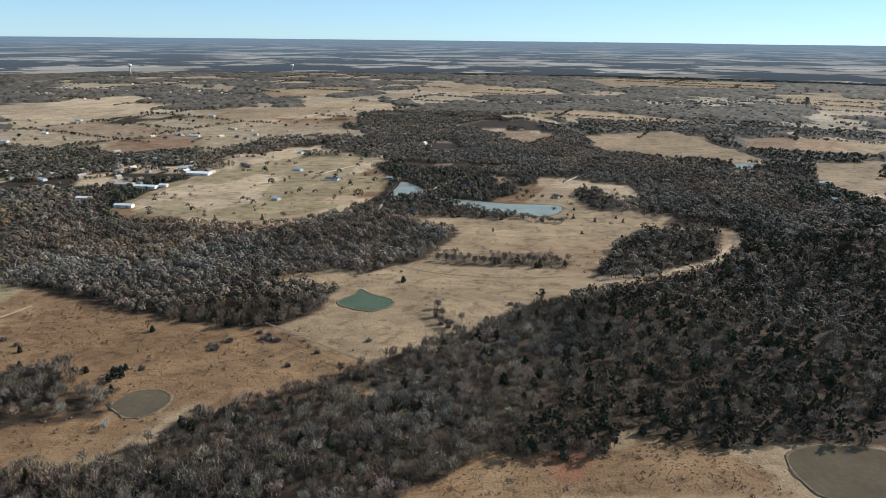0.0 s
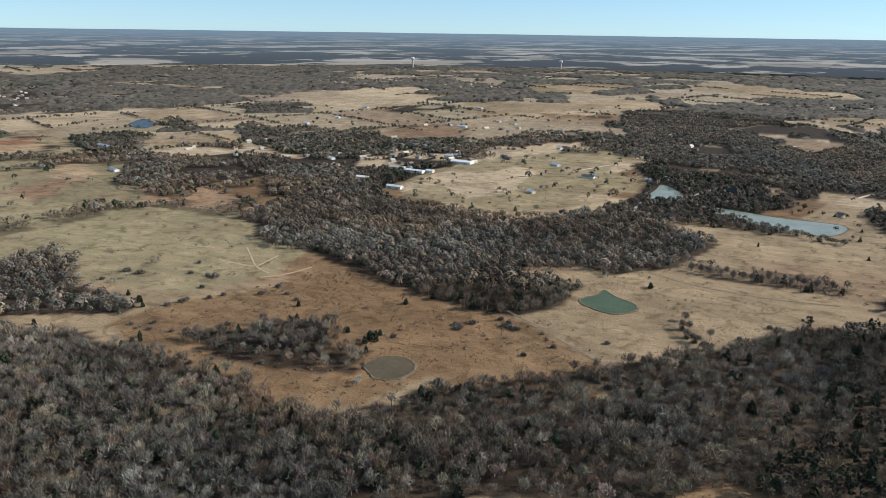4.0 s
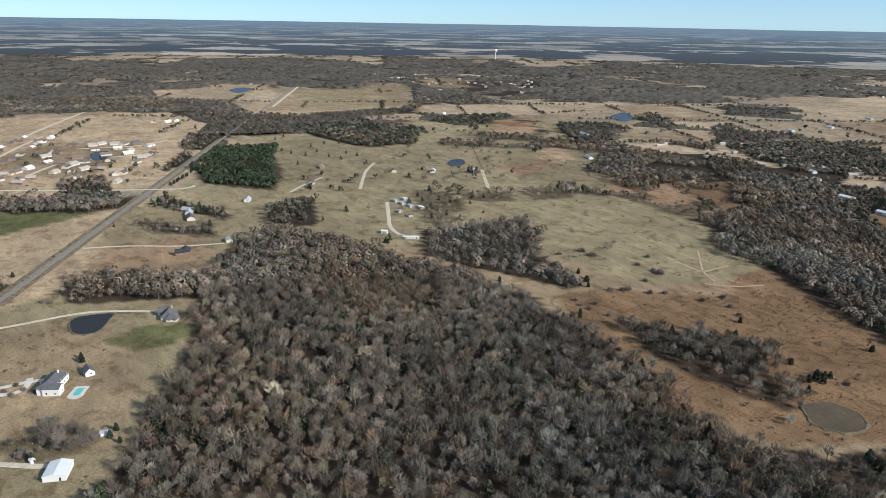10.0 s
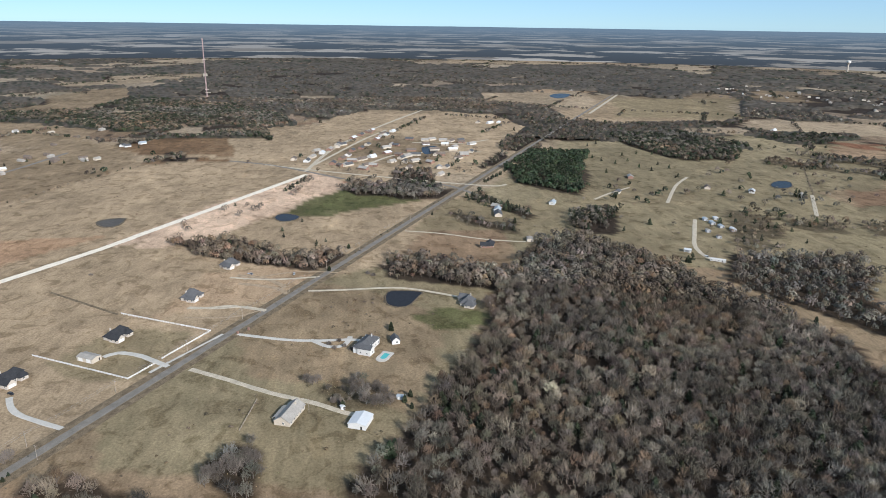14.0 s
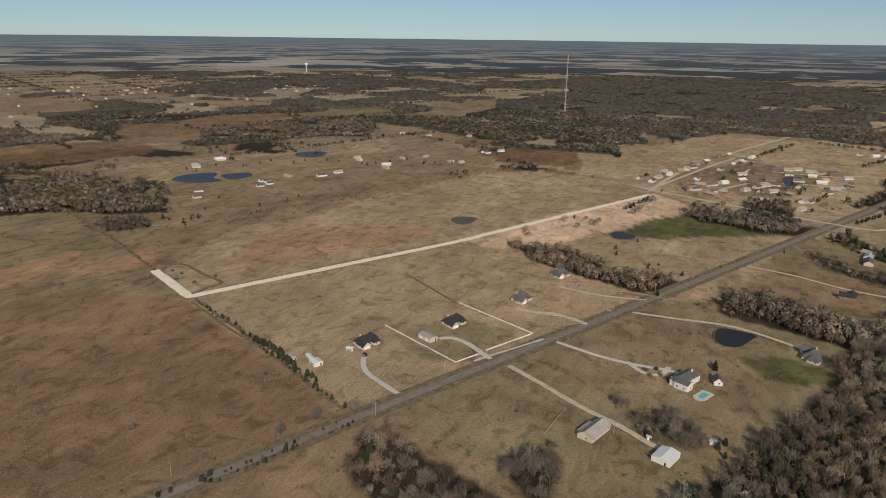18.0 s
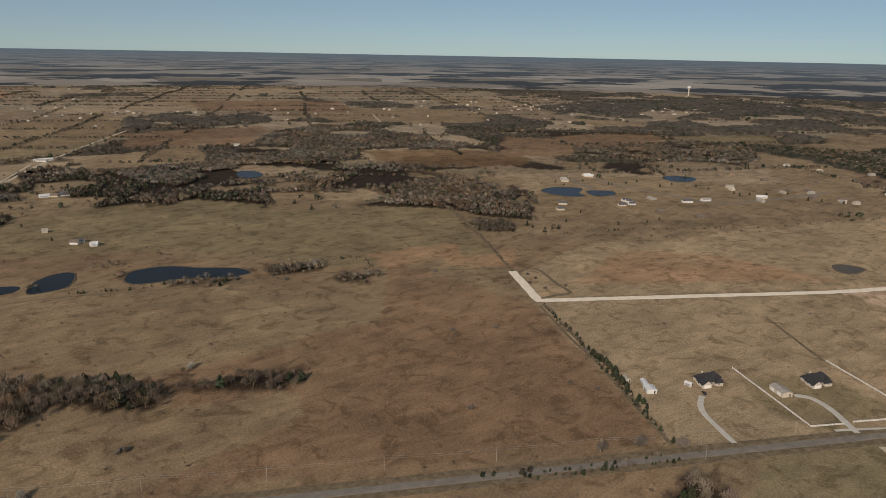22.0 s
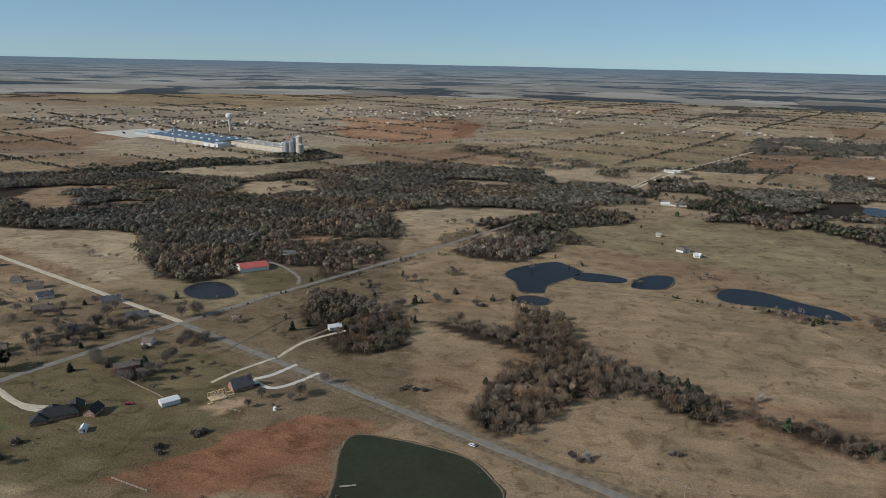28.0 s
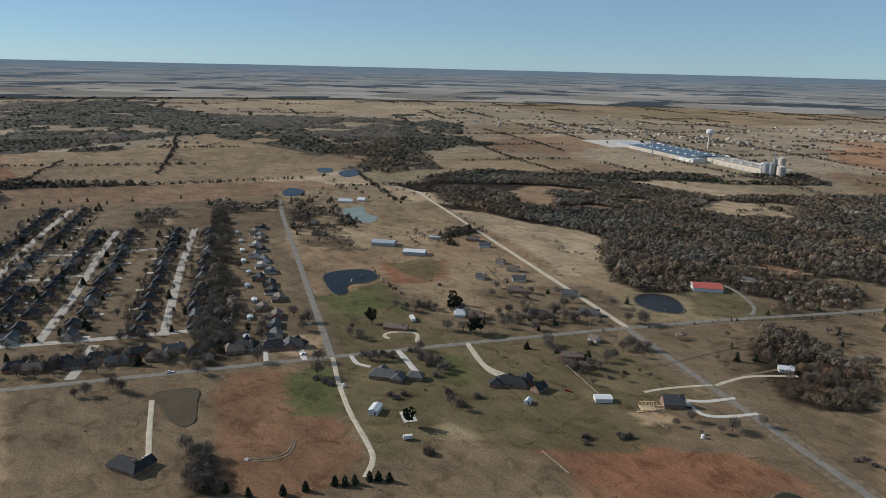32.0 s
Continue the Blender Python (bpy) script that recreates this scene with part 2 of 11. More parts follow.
def strip(name, line, width, mat, z=0.06, smooth=True, label="", category="road"):
    """A road or drive along a line of plan points, with a small shoulder fall at its sides."""
    pts = [Vector(p) for p in line]
    if smooth and len(pts) > 2:
        fine = []
        for i in range(len(pts) - 1):
            p0, p1, p2, p3 = pts[max(i - 1, 0)], pts[i], pts[i + 1], pts[min(i + 2, len(pts) - 1)]
            steps = max(2, int((p2 - p1).length / 4))
            for k in range(steps):
                s = k / steps
                fine.append(0.5 * ((2 * p1) + (p2 - p0) * s + (2 * p0 - 5 * p1 + 4 * p2 - p3) * s * s + (3 * p1 - p0 - 3 * p2 + p3) * s ** 3))
        pts = fine + [pts[-1]]
    else:
        fine = []
        for a, b in zip(pts, pts[1:]):
            steps = max(1, int((b - a).length / 8))
            fine += [a.lerp(b, k / steps) for k in range(steps)]
        pts = fine + [pts[-1]]
    bm = bmesh.new()
    rows_ = []
    r = random.Random(name + str(line[0]))
    for i, p in enumerate(pts):
        d = (pts[min(i + 1, len(pts) - 1)] - pts[max(i - 1, 0)]).normalized()
        n = Vector((-d.y, d.x))
        w = width / 2
        e0, e1 = r.uniform(-0.06, 0.06) * width, r.uniform(-0.06, 0.06) * width
        rows_.append([bm.verts.new((*(p + n * s), h)) for s, h in ((-w - 0.5 + e0, -0.05), (-w + e0, z), (0, z + 0.03), (w + e1, z), (w + 0.5 + e1, -0.05))])
    for a, b in zip(rows_, rows_[1:]):
        for k in range(4):
            bm.faces.new((a[k], b[k], b[k + 1], a[k + 1]))
    bmesh.ops.recalc_face_normals(bm, faces=bm.faces)
    me = bpy.data.meshes.new(name)
    bm.to_mesh(me)
    bm.free()
    me.materials.append(mat)
    KEEP_OUT.append(([tuple(p) for p in pts[::2]] + [tuple(pts[-1])], width / 2 + 3))
    return tagged(new(name, me), label or name.replace("_", " "), category, kind="structure")


def near_line(line, x, y, reach):
    got = np.zeros(x.shape, bool)
    for (ax, ay), (bx, by) in zip(line, line[1:]):
        dx, dy = bx - ax, by - ay
        s = np.clip(((x - ax) * dx + (y - ay) * dy) / max(dx * dx + dy * dy, 1e-6), 0, 1)
        got |= (x - ax - s * dx) ** 2 + (y - ay - s * dy) ** 2 < reach * reach
    return got


# ---- the ground: one sheet to the horizon ----


def ground_lines():
    """Grid lines, close together in the middle and further apart outwards."""
    half, step, x = [], 6.2, 0.0
    while x < 4850:
        half.append(x)
        step = 6.2 if x < 760 else min(step * 1.035, 60)
        x += step
    half.append(4950)
    return np.array([-h for h in half[:0:-1]] + half)


def build_ground():
    g = ground_lines()
    n = len(g)
    gx, gy = np.meshgrid(g, g, indexing="ij")
    x, y = gx.ravel(), gy.ravel()
    d = np.hypot(x, y)
    z = 0.5 * (value_noise(x, y, 45, 41) - 0.5) * 0.5 - 0.15
    soil = np.empty((x.size, 3))
    soil[:] = SOILS["tan"]
    patch = value_noise(x, y, 90, 42)[:, None]
    soil += (np.array(SOILS["brown"]) - soil) * 0.6 * np.clip((patch - 0.35) * 2.2, 0, 1)
    tone, woody = mosaic(x, y)
    far = np.clip((d - 845) / 110, 0, 1)[:, None]
    ramp = np.array([SOILS["brown"], SOILS["tan"], SOILS["olive"], SOILS["tan"], SOILS["pale"], SOILS["hay"], SOILS["russet"], SOILS["pale"]])
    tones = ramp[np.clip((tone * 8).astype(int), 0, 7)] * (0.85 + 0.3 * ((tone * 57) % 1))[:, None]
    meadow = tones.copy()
    # floor of the far woods: leaf litter with tree shade in its colour
    tones[woody] = SOILS["shaded_litter"]
    # distance haze put into the colour: open fields pale from 1000 m outwards
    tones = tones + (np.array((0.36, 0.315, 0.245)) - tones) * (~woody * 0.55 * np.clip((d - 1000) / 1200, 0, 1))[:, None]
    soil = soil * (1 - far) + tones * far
    rx, ry = ragged(x, y, 0.8)
    for outline, kind in COVERS:
        m = inside(outline, rx, ry)
        soft = 0.75 + 0.25 * value_noise(x[m], y[m], 12, 44)[:, None]
        if kind in ("rust", "clay"):
            soft = np.clip(1.5 * soft - 0.75 + 0.7 * value_noise(x[m], y[m], 35, 47)[:, None], 0.05, 0.95)
        soil[m] = soil[m] * (1 - soft) + np.array(SOILS[kind]) * soft
        soil[m] *= np.where(d[m] > 1000, 0.82 + 0.3 * tone[m], 1.0)[:, None]
    glade = clearing(x, y)
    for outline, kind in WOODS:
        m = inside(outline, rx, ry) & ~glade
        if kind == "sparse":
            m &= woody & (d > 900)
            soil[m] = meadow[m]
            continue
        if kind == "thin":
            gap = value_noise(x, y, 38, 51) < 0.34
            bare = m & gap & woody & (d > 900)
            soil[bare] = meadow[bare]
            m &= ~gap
        # leaf litter, its colour darkened for the shade between the trunks
        soil[m] = soil[m] * (0.45 if kind == "thin" else 0.1) + np.array(SOILS["shaded_litter"]) * (0.55 if kind == "thin" else 0.9)
    soil *= (0.86 + 0.28 * value_noise(x, y, 26, 45) * (0.6 + 0.8 * value_noise(x, y, 9, 46)))[:, None]
    soil *= (0.825, 0.775, 0.735)
    for outline in POND_LINES:  # the beds lie below the water
        cx, cy = sum(p[0] for p in outline) / len(outline), sum(p[1] for p in outline) / len(outline)
        near = np.hypot(x - cx, y - cy) < 220
        m = np.zeros(x.shape, bool)
        m[near] = inside(outline, x[near], y[near])
        z[m] -= 0.8
    idx = np.arange(n * n).reshape(n, n)
    quads = np.stack([idx[:-1, :-1], idx[1:, :-1], idx[1:, 1:], idx[:-1, 1:]], -1).reshape(-1, 4)
    me = bpy.data.meshes.new("ground")
    me.vertices.add(n * n)
    me.vertices.foreach_set("co", np.stack([x, y, z], -1).ravel())
    me.loops.add(quads.size)
    me.loops.foreach_set("vertex_index", quads.ravel())
    me.polygons.add(len(quads))
    me.polygons.foreach_set("loop_start", np.arange(0, quads.size, 4))
    me.update(calc_edges=True)
    # soil colour, with the far haze and the woods' floor shade in it
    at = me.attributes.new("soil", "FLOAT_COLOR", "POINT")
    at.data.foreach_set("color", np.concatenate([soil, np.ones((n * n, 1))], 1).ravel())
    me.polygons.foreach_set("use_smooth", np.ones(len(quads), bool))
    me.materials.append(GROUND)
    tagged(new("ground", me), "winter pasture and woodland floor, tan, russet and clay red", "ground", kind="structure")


def build_distance():
    """What lies beyond: a far glowing ring, painted with woods and fields that thin out into painted haze towards the
    skyline.
    """
    bm = bmesh.new()
    n, radius, height = 360, 4640.0, 224.4
    rows_ = []
    for i in range(n):
        a = 2 * math.pi * i / n
        top = 201 + 1.6 * noise.noise((math.cos(a) * 9, math.sin(a) * 9, 0)) + 0.8 * noise.noise((math.cos(a) * 40, math.sin(a) * 40, 3))
        rows_.append([bm.verts.new((radius * math.cos(a), radius * math.sin(a), h)) for h in (-2, top)])
    for i in range(n):
        a, b = rows_[i], rows_[(i + 1) % n]
        bm.faces.new((a[0], a[1], b[1], b[0]))
    me = bpy.data.meshes.new("backdrop")
    bm.to_mesh(me)
    bm.free()
    m = bpy.data.materials.new("far_country")
    m.use_nodes = True
    t = m.node_tree
    t.nodes.remove(t.nodes["Principled BSDF"])

    def maths(op, p, q=None):
        nd = t.nodes.new("ShaderNodeMath")
        nd.operation = op
        for k, v in enumerate((p, q)):
            if v is None:
                continue
            if isinstance(v, (int, float)):
                nd.inputs[k].default_value = v
            else:
                t.links.new(v, nd.inputs[k])
        return nd.outputs[0]

    def mixed(fac, one, two):
        nd = t.nodes.new("ShaderNodeMixRGB")
        for k, v in zip(("Fac", "Color1", "Color2"), (fac, one, two)):
            if isinstance(v, tuple):
                nd.inputs[k].default_value = (*v, 1)
            else:
                t.links.new(v, nd.inputs[k])
        return nd.outputs["Color"]

    def steps(value, low, high):
        nd = t.nodes.new("ShaderNodeMapRange")
        nd.inputs["From Min"].default_value, nd.inputs["From Max"].default_value = low, high
        t.links.new(value, nd.inputs["Value"])
        return nd.outputs["Result"]

    geo = t.nodes.new("ShaderNodeNewGeometry")
    sep = t.nodes.new("ShaderNodeSeparateXYZ")
    t.links.new(geo.outputs["Position"], sep.inputs["Vector"])
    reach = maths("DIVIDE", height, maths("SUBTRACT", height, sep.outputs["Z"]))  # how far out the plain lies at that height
    plain = t.nodes.new("ShaderNodeVectorMath")
    plain.operation = "SCALE"
    t.links.new(geo.outputs["Position"], plain.inputs[0])
    t.links.new(reach, plain.inputs["Scale"])
    flat = t.nodes.new("ShaderNodeMapping")
    flat.inputs["Rotation"].default_value, flat.inputs["Scale"].default_value = (0, 0, radians(27)), (1, 1, 0)
    t.links.new(plain.outputs[0], flat.inputs["Vector"])

    def grain(size, detail):
        nd = t.nodes.new("ShaderNodeTexNoise")
        nd.inputs["Scale"].default_value, nd.inputs["Detail"].default_value, nd.inputs["Roughness"].default_value = 1.0 / size, detail, 0.62
        t.links.new(flat.outputs["Vector"], nd.inputs["Vector"])
        return nd.outputs["Fac"]

    cells = t.nodes.new("ShaderNodeTexVoronoi")
    cells.inputs["Scale"].default_value, cells.inputs["Randomness"].default_value = 1.0 / 620, 0.9
    t.links.new(flat.outputs["Vector"], cells.inputs["Vector"])
    tone = t.nodes.new("ShaderNodeSeparateColor")
    t.links.new(cells.outputs["Color"], tone.inputs["Color"])
    fields = mixed(tone.outputs[0], FAR_FIELD, FAR_LIGHT)
    open_land = t.nodes.new("ShaderNodeVectorMath")  # open fields to the south-east, more woods elsewhere
    open_land.operation = "DOT_PRODUCT"
    open_land.inputs[1].default_value = (0.60 * 0.04 / radius, -0.75 * 0.04 / radius, 0)
    t.links.new(geo.outputs["Position"], open_land.inputs[0])
    woods = steps(maths("ADD", grain(950, 6), open_land.outputs["Value"]), 0.475, 0.505)
    country = mixed(woods, FAR_DARK, fields)
    # painted haze: the ring's own glow turns blue-grey as the plain recedes
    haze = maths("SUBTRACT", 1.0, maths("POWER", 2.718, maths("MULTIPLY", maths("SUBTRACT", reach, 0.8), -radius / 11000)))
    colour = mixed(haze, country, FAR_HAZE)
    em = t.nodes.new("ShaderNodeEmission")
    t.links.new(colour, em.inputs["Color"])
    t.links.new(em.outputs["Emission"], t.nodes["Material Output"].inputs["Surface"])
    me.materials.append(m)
    tagged(new("backdrop", me), "glowing backdrop painted as hazy blue far country up to the skyline", "backdrop", kind="structure")


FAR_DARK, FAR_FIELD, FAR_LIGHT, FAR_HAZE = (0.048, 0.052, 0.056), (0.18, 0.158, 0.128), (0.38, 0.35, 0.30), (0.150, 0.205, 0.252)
POND_LINES = []


def pond(name, outline, kind, label, bank=True):
    """A pond: a smooth closed outline, with the water a little below a raised earth bank."""
    pts = [Vector(p) for p in outline]
    n = len(pts)
    ring = []
    for i in range(n):
        p0, p1, p2, p3 = pts[i - 1], pts[i], pts[(i + 1) % n], pts[(i + 2) % n]
        for k in range(5):
            s = k / 5
            ring.append(0.5 * ((2 * p1) + (p2 - p0) * s + (2 * p0 - 5 * p1 + 4 * p2 - p3) * s * s + (3 * p1 - p0 - 3 * p2 + p3) * s ** 3))
    c = sum(ring, Vector((0, 0))) / len(ring)
    size = (max(p.x for p in ring) - min(p.x for p in ring) + max(p.y for p in ring) - min(p.y for p in ring)) / 4
    POND_LINES.append([tuple(c + (p - c) * 0.9) for p in ring])
    bm = bmesh.new()
    vs = [bm.verts.new((p.x, p.y, 0.13)) for p in ring]
    f = bm.faces.new(vs)
    if f.normal.z < 0:
        f.normal_flip()
    bmesh.ops.triangulate(bm, faces=[f])
    bm.normal_update()
    for fc in bm.faces:
        if fc.normal.z < 0:
            fc.normal_flip()
    me = bpy.data.meshes.new("water")
    bm.to_mesh(me)
    bm.free()
    me.materials.append(WATER[kind])
    ob = tagged(new(name, me), label, "pond", kind="structure")
    KEEP_OUT.append(([tuple(p) for p in ring[::2]] + [tuple(ring[0])], 2.0))
    if bank:
        bm = bmesh.new()
        k = min(1.2, size * 0.07)
        r = random.Random(str(outline[0]))
        rows_ = []
        for p in ring:
            d = (p - c).normalized()
            w = k * r.uniform(0.4, 1.6)
            rows_.append([bm.verts.new((*(p + d * s), h)) for s, h in ((-0.6, 0.0), (0.3, 0.34), (w * 0.5, 0.42), (w, 0.3), (w * 1.8, -0.2))])
        for i in range(len(rows_)):
            a, b = rows_[i], rows_[(i + 1) % len(rows_)]
            for q in range(4):
                bm.faces.new((a[q], b[q], b[q + 1], a[q + 1]))
        bmesh.ops.recalc_face_normals(bm, faces=bm.faces)
        me = bpy.data.meshes.new("bank")
        bm.to_mesh(me)
        bm.free()
        me.materials.append(BANK)
        b_ = new("bank", me)
        b_.parent = ob
    return ob


BANK = material("bank_earth", (0.12, 0.092, 0.060), 0.95, spread=0.3, size=4.0, fine=0.3, spec=0.1)


# ---- trees: shapes that woods and single trees share ----


def blade(a, b, w, r):
    """A slender three-cornered twig spray from a to b."""
    d = b - a
    side = np.cross(d, r.normal(size=3))
    side /= max(np.linalg.norm(side), 1e-6)
    return [a - side * w / 2, a + side * w / 2, b]


def limb(a, b, r0, r1, sides=3):
    """A tapered limb as triangles."""
    d = (b - a) / max(np.linalg.norm(b - a), 1e-6)
    s = np.cross(d, (0.3, 0.9, 0.1))
    s /= np.linalg.norm(s)
    t = np.cross(d, s)
    tri = []
    for i in range(sides):
        p, q = 2 * math.pi * i / sides, 2 * math.pi * (i + 1) / sides
        u, v = s * math.cos(p) + t * math.sin(p), s * math.cos(q) + t * math.sin(q)
        tri += [a + u * r0, a + v * r0, b + v * r1, a + u * r0, b + v * r1, b + u * r1]
    return tri


def bare_tree(seed, limbs, sprays, width):
    """A leafless broad crown, 1 high: forked trunk, spreading limbs and many twig sprays. Gives wood and twig triangles."""
    r = np.random.default_rng(seed)
    woodt, twig = limb(np.zeros(3), np.array([0, 0, 0.34]), 0.028, 0.018, 4), []
    tips = []
    for i in range(limbs):
        a = 2 * math.pi * (i + r.uniform(0, 0.8)) / limbs
        up = r.uniform(0.30, 0.62)
        start = np.array([0, 0, r.uniform(0.18, 0.36)])
        end = start + np.array([math.cos(a) * r.uniform(0.16, 0.34), math.sin(a) * r.uniform(0.16, 0.34), up * r.uniform(0.6, 1.0)])
        end[2] = min(end[2], 0.86)
        woodt += limb(start, end, 0.016, 0.006)
        tips += [(start * 0.4 + end * 0.6), end]
    mid = np.array([0.0, 0.0, 0.54])
    for k in range(sprays):
        d = r.normal(size=3)
        d /= np.linalg.norm(d)
        if d[2] < -0.55:
            d[2] *= -1
        lump = 0.82 + 0.18 * math.sin(3 * math.atan2(d[1], d[0]) + seed) * math.cos(2.3 * d[2] + seed)
        q = mid + d * np.array([0.50, 0.50, 0.45]) * lump * r.uniform(0.72, 1.04)
        fork = np.array([0.0, 0.0, 0.16]) + r.normal(size=3) * 0.04
        p = fork + (q - fork) * r.uniform(0.45, 0.8) + r.normal(size=3) * (0.03 if k % 2 else 0.10)
        twig += blade(p, q + r.normal(size=3) * 0.05, width * r.uniform(0.6, 1.4), r)
    return np.array(woodt), np.array(twig)


def cedar_tree(seed, rings, per, fat=0.30):
    """A dense pointed evergreen, 1 high: whorls of drooping sprays round a stem."""
    r = np.random.default_rng(seed)
    woodt, leaf = limb(np.zeros(3), np.array([0, 0, 0.9]), 0.025, 0.004, 3), []
    for i in range(rings):
        h = 0.06 + 0.88 * i / rings
        reach = fat * (1 - h) ** 0.75 * r.uniform(0.8, 1.15) + 0.02
        for k in range(per):
            a = 2 * math.pi * (k + r.uniform(0, 1)) / per
            tip = np.array([math.cos(a) * reach * r.uniform(0.75, 1.15), math.sin(a) * reach * r.uniform(0.75, 1.15), h - 0.02 + r.uniform(-0.05, 0.05)])
            root = np.array([0, 0, min(h + 0.10, 0.99)])
            leaf += blade(tip, root, reach * 1.1, r)
    return np.array(woodt), np.array(leaf)


def pine_tree(seed, clumps, per, wide=0.10):
    """A pine, 1 high: bare stem below and a rounded, gappy crown of needle tufts."""
    r = np.random.default_rng(seed)
    woodt, leaf = limb(np.zeros(3), np.array([0, 0, 0.85]), 0.022, 0.006, 4), []
    for i in range(clumps):
        h = r.uniform(0.30, 0.95)
        reach = 0.34 * math.sin(math.pi * min(1, (h - 0.25) / 0.8)) ** 0.7
        a = r.uniform(0, 6.283)
        c = np.array([math.cos(a) * reach * r.uniform(0.3, 1), math.sin(a) * reach * r.uniform(0.3, 1), h])
        woodt += limb(np.array([0, 0, h - 0.08]), c, 0.007, 0.003)
        for _ in range(per):
            d = r.normal(size=3)
            d /= np.linalg.norm(d)
            leaf += blade(c - d * 0.03, c + d * r.uniform(0.07, 0.13), wide, r)
    return np.array(woodt), np.array(leaf)


def clump(seed, wide=0.5):
    """A crown as it reads from far off: an uneven, gappy dome of small spray patches, 1 high."""
    r = np.random.default_rng(seed)
    tri = []
    for k in range(8):
        a = 2.4 * k + r.uniform(-0.4, 0.4)
        up = min(1.45, math.asin((k + 0.5) / 8) + r.uniform(-0.12, 0.12))
        d = np.array([math.cos(a) * math.cos(up), math.sin(a) * math.cos(up), math.sin(up)])
        c = d * np.array([wide, wide, 0.62]) * r.uniform(0.82, 1.08) + np.array([0, 0, 0.28])
        s = np.cross(d + r.normal(size=3) * 0.22, (0.2, 0.1, 1.0))
        s /= np.linalg.norm(s)
        t = np.cross(d, s)
        g = r.uniform(0, 6.283)
        for q in range(3):
            w = r.uniform(0.28, 0.46)
            tri.append(c + (s * math.cos(g + q * 2.094) + t * math.sin(g + q * 2.094)) * w)
    return np.array(tri)


def far_tree(seed, patches, size):
    """A leafless crown seen from far: a gappy, uneven dome of small twig patches that face outwards, 1 high."""
    r = np.random.default_rng(seed)
    tri = []
    for k in range(patches):
        a = 2.4 * k + r.uniform(-0.5, 0.5)
        up = math.asin(min(0.98, 1.15 * (k + 0.5) / patches - 0.15))
        d = np.array([math.cos(a) * math.cos(up), math.sin(a) * math.cos(up), math.sin(up)])
        lump = 0.86 + 0.16 * math.sin(3 * a + seed) * math.cos(2 * up + seed)
        c = np.array([0, 0, 0.48]) + d * np.array([0.46, 0.46, 0.46]) * lump * r.uniform(0.75, 1.08)
        s = np.cross(d + r.normal(size=3) * 0.22, (0.2, 0.1, 1.0))
        s /= np.linalg.norm(s)
        t = np.cross(d + r.normal(size=3) * 0.15, s)
        g = r.uniform(0, 6.283)
        for q in range(3):
            tri.append(c + (s * math.cos(g + q * 2.094) + t * math.sin(g + q * 2.094)) * size * r.uniform(0.6, 1.5))
    return np.array(tri)


SHAPES = {
    "oak_far": [(np.zeros((0, 3)), far_tree(100 + s, 13, 0.19)) for s in range(6)],
    "oak_near": [bare_tree(s, 6, 135, 0.030) for s in range(8)],
    "oak_mid": [(np.array(limb(np.zeros(3), np.array([0, 0, 0.55]), 0.03, 0.015, 3)), far_tree(120 + s, 34, 0.105)) for s in range(6)],
    "cedar_near": [cedar_tree(40 + s, 12, 8) for s in range(4)],
    "cedar_mid": [cedar_tree(50 + s, 6, 6) for s in range(4)],
    "pine_near": [pine_tree(60 + s, 26, 10) for s in range(4)],
    "pine_mid": [pine_tree(70 + s, 16, 7, 0.16) for s in range(4)],
    "far": [(np.zeros((0, 3)), clump(80 + s)) for s in range(6)],
}


def grow(name, label, items, category="woodland"):
    """One mesh of many trees. items: shape family, x, y, height, spread, colour of twigs or leaves."""
    co, tint = [], []
    bark = np.array((0.135, 0.110, 0.088))
    by = {}
    for it in items:
        by.setdefault(it[0], []).append(it[1:])
    for family, rows_ in by.items():
        shapes = SHAPES[family]
        pick = rng.integers(0, len(shapes), len(rows_))
        for s, (woodt, leaf) in enumerate(shapes):
            mine = [r for r, p in zip(rows_, pick) if p == s]
            if not mine:
                continue
            a = np.array([(x, y, h, w) for x, y, h, w, c in mine])
            col = np.array([c for *_, c in mine])
            turn = rng.uniform(0, 6.283, len(mine))
            for tri, own in ((woodt, False), (leaf, True)):
                if not len(tri):
                    continue
                c, s_ = np.cos(turn)[:, None], np.sin(turn)[:, None]
                px = (tri[None, :, 0] * c - tri[None, :, 1] * s_) * (a[:, 2] * a[:, 3])[:, None] + a[:, 0:1]
                py = (tri[None, :, 0] * s_ + tri[None, :, 1] * c) * (a[:, 2] * a[:, 3])[:, None] + a[:, 1:2]
                pz = tri[None, :, 2] * a[:, 2:3] - 0.25
                co.append(np.stack([px, py, pz], -1).reshape(-1, 3))
                shade = col if own else np.broadcast_to(bark, col.shape)
                tint.append(np.repeat(shade, len(tri), 0))
    if not co:
        return None
    co, tint = np.concatenate(co), np.concatenate(tint)
    n = len(co)
    me = bpy.data.meshes.new(name)
    me.vertices.add(n)
    me.vertices.foreach_set("co", co.astype(np.float32).ravel())
    me.loops.add(n)
    me.loops.foreach_set("vertex_index", np.arange(n, dtype=np.int32))
    me.polygons.add(n // 3)
    me.polygons.foreach_set("loop_start", np.arange(0, n, 3, dtype=np.int32))
    me.update(calc_edges=True)
    at = me.attributes.new("tint", "FLOAT_COLOR", "POINT")
    at.data.foreach_set("color", np.concatenate([tint, np.ones((n, 1))], 1).astype(np.float32).ravel())
    me.materials.append(TREES)
    return tagged(new(name, me), label, category, kind="stuff")


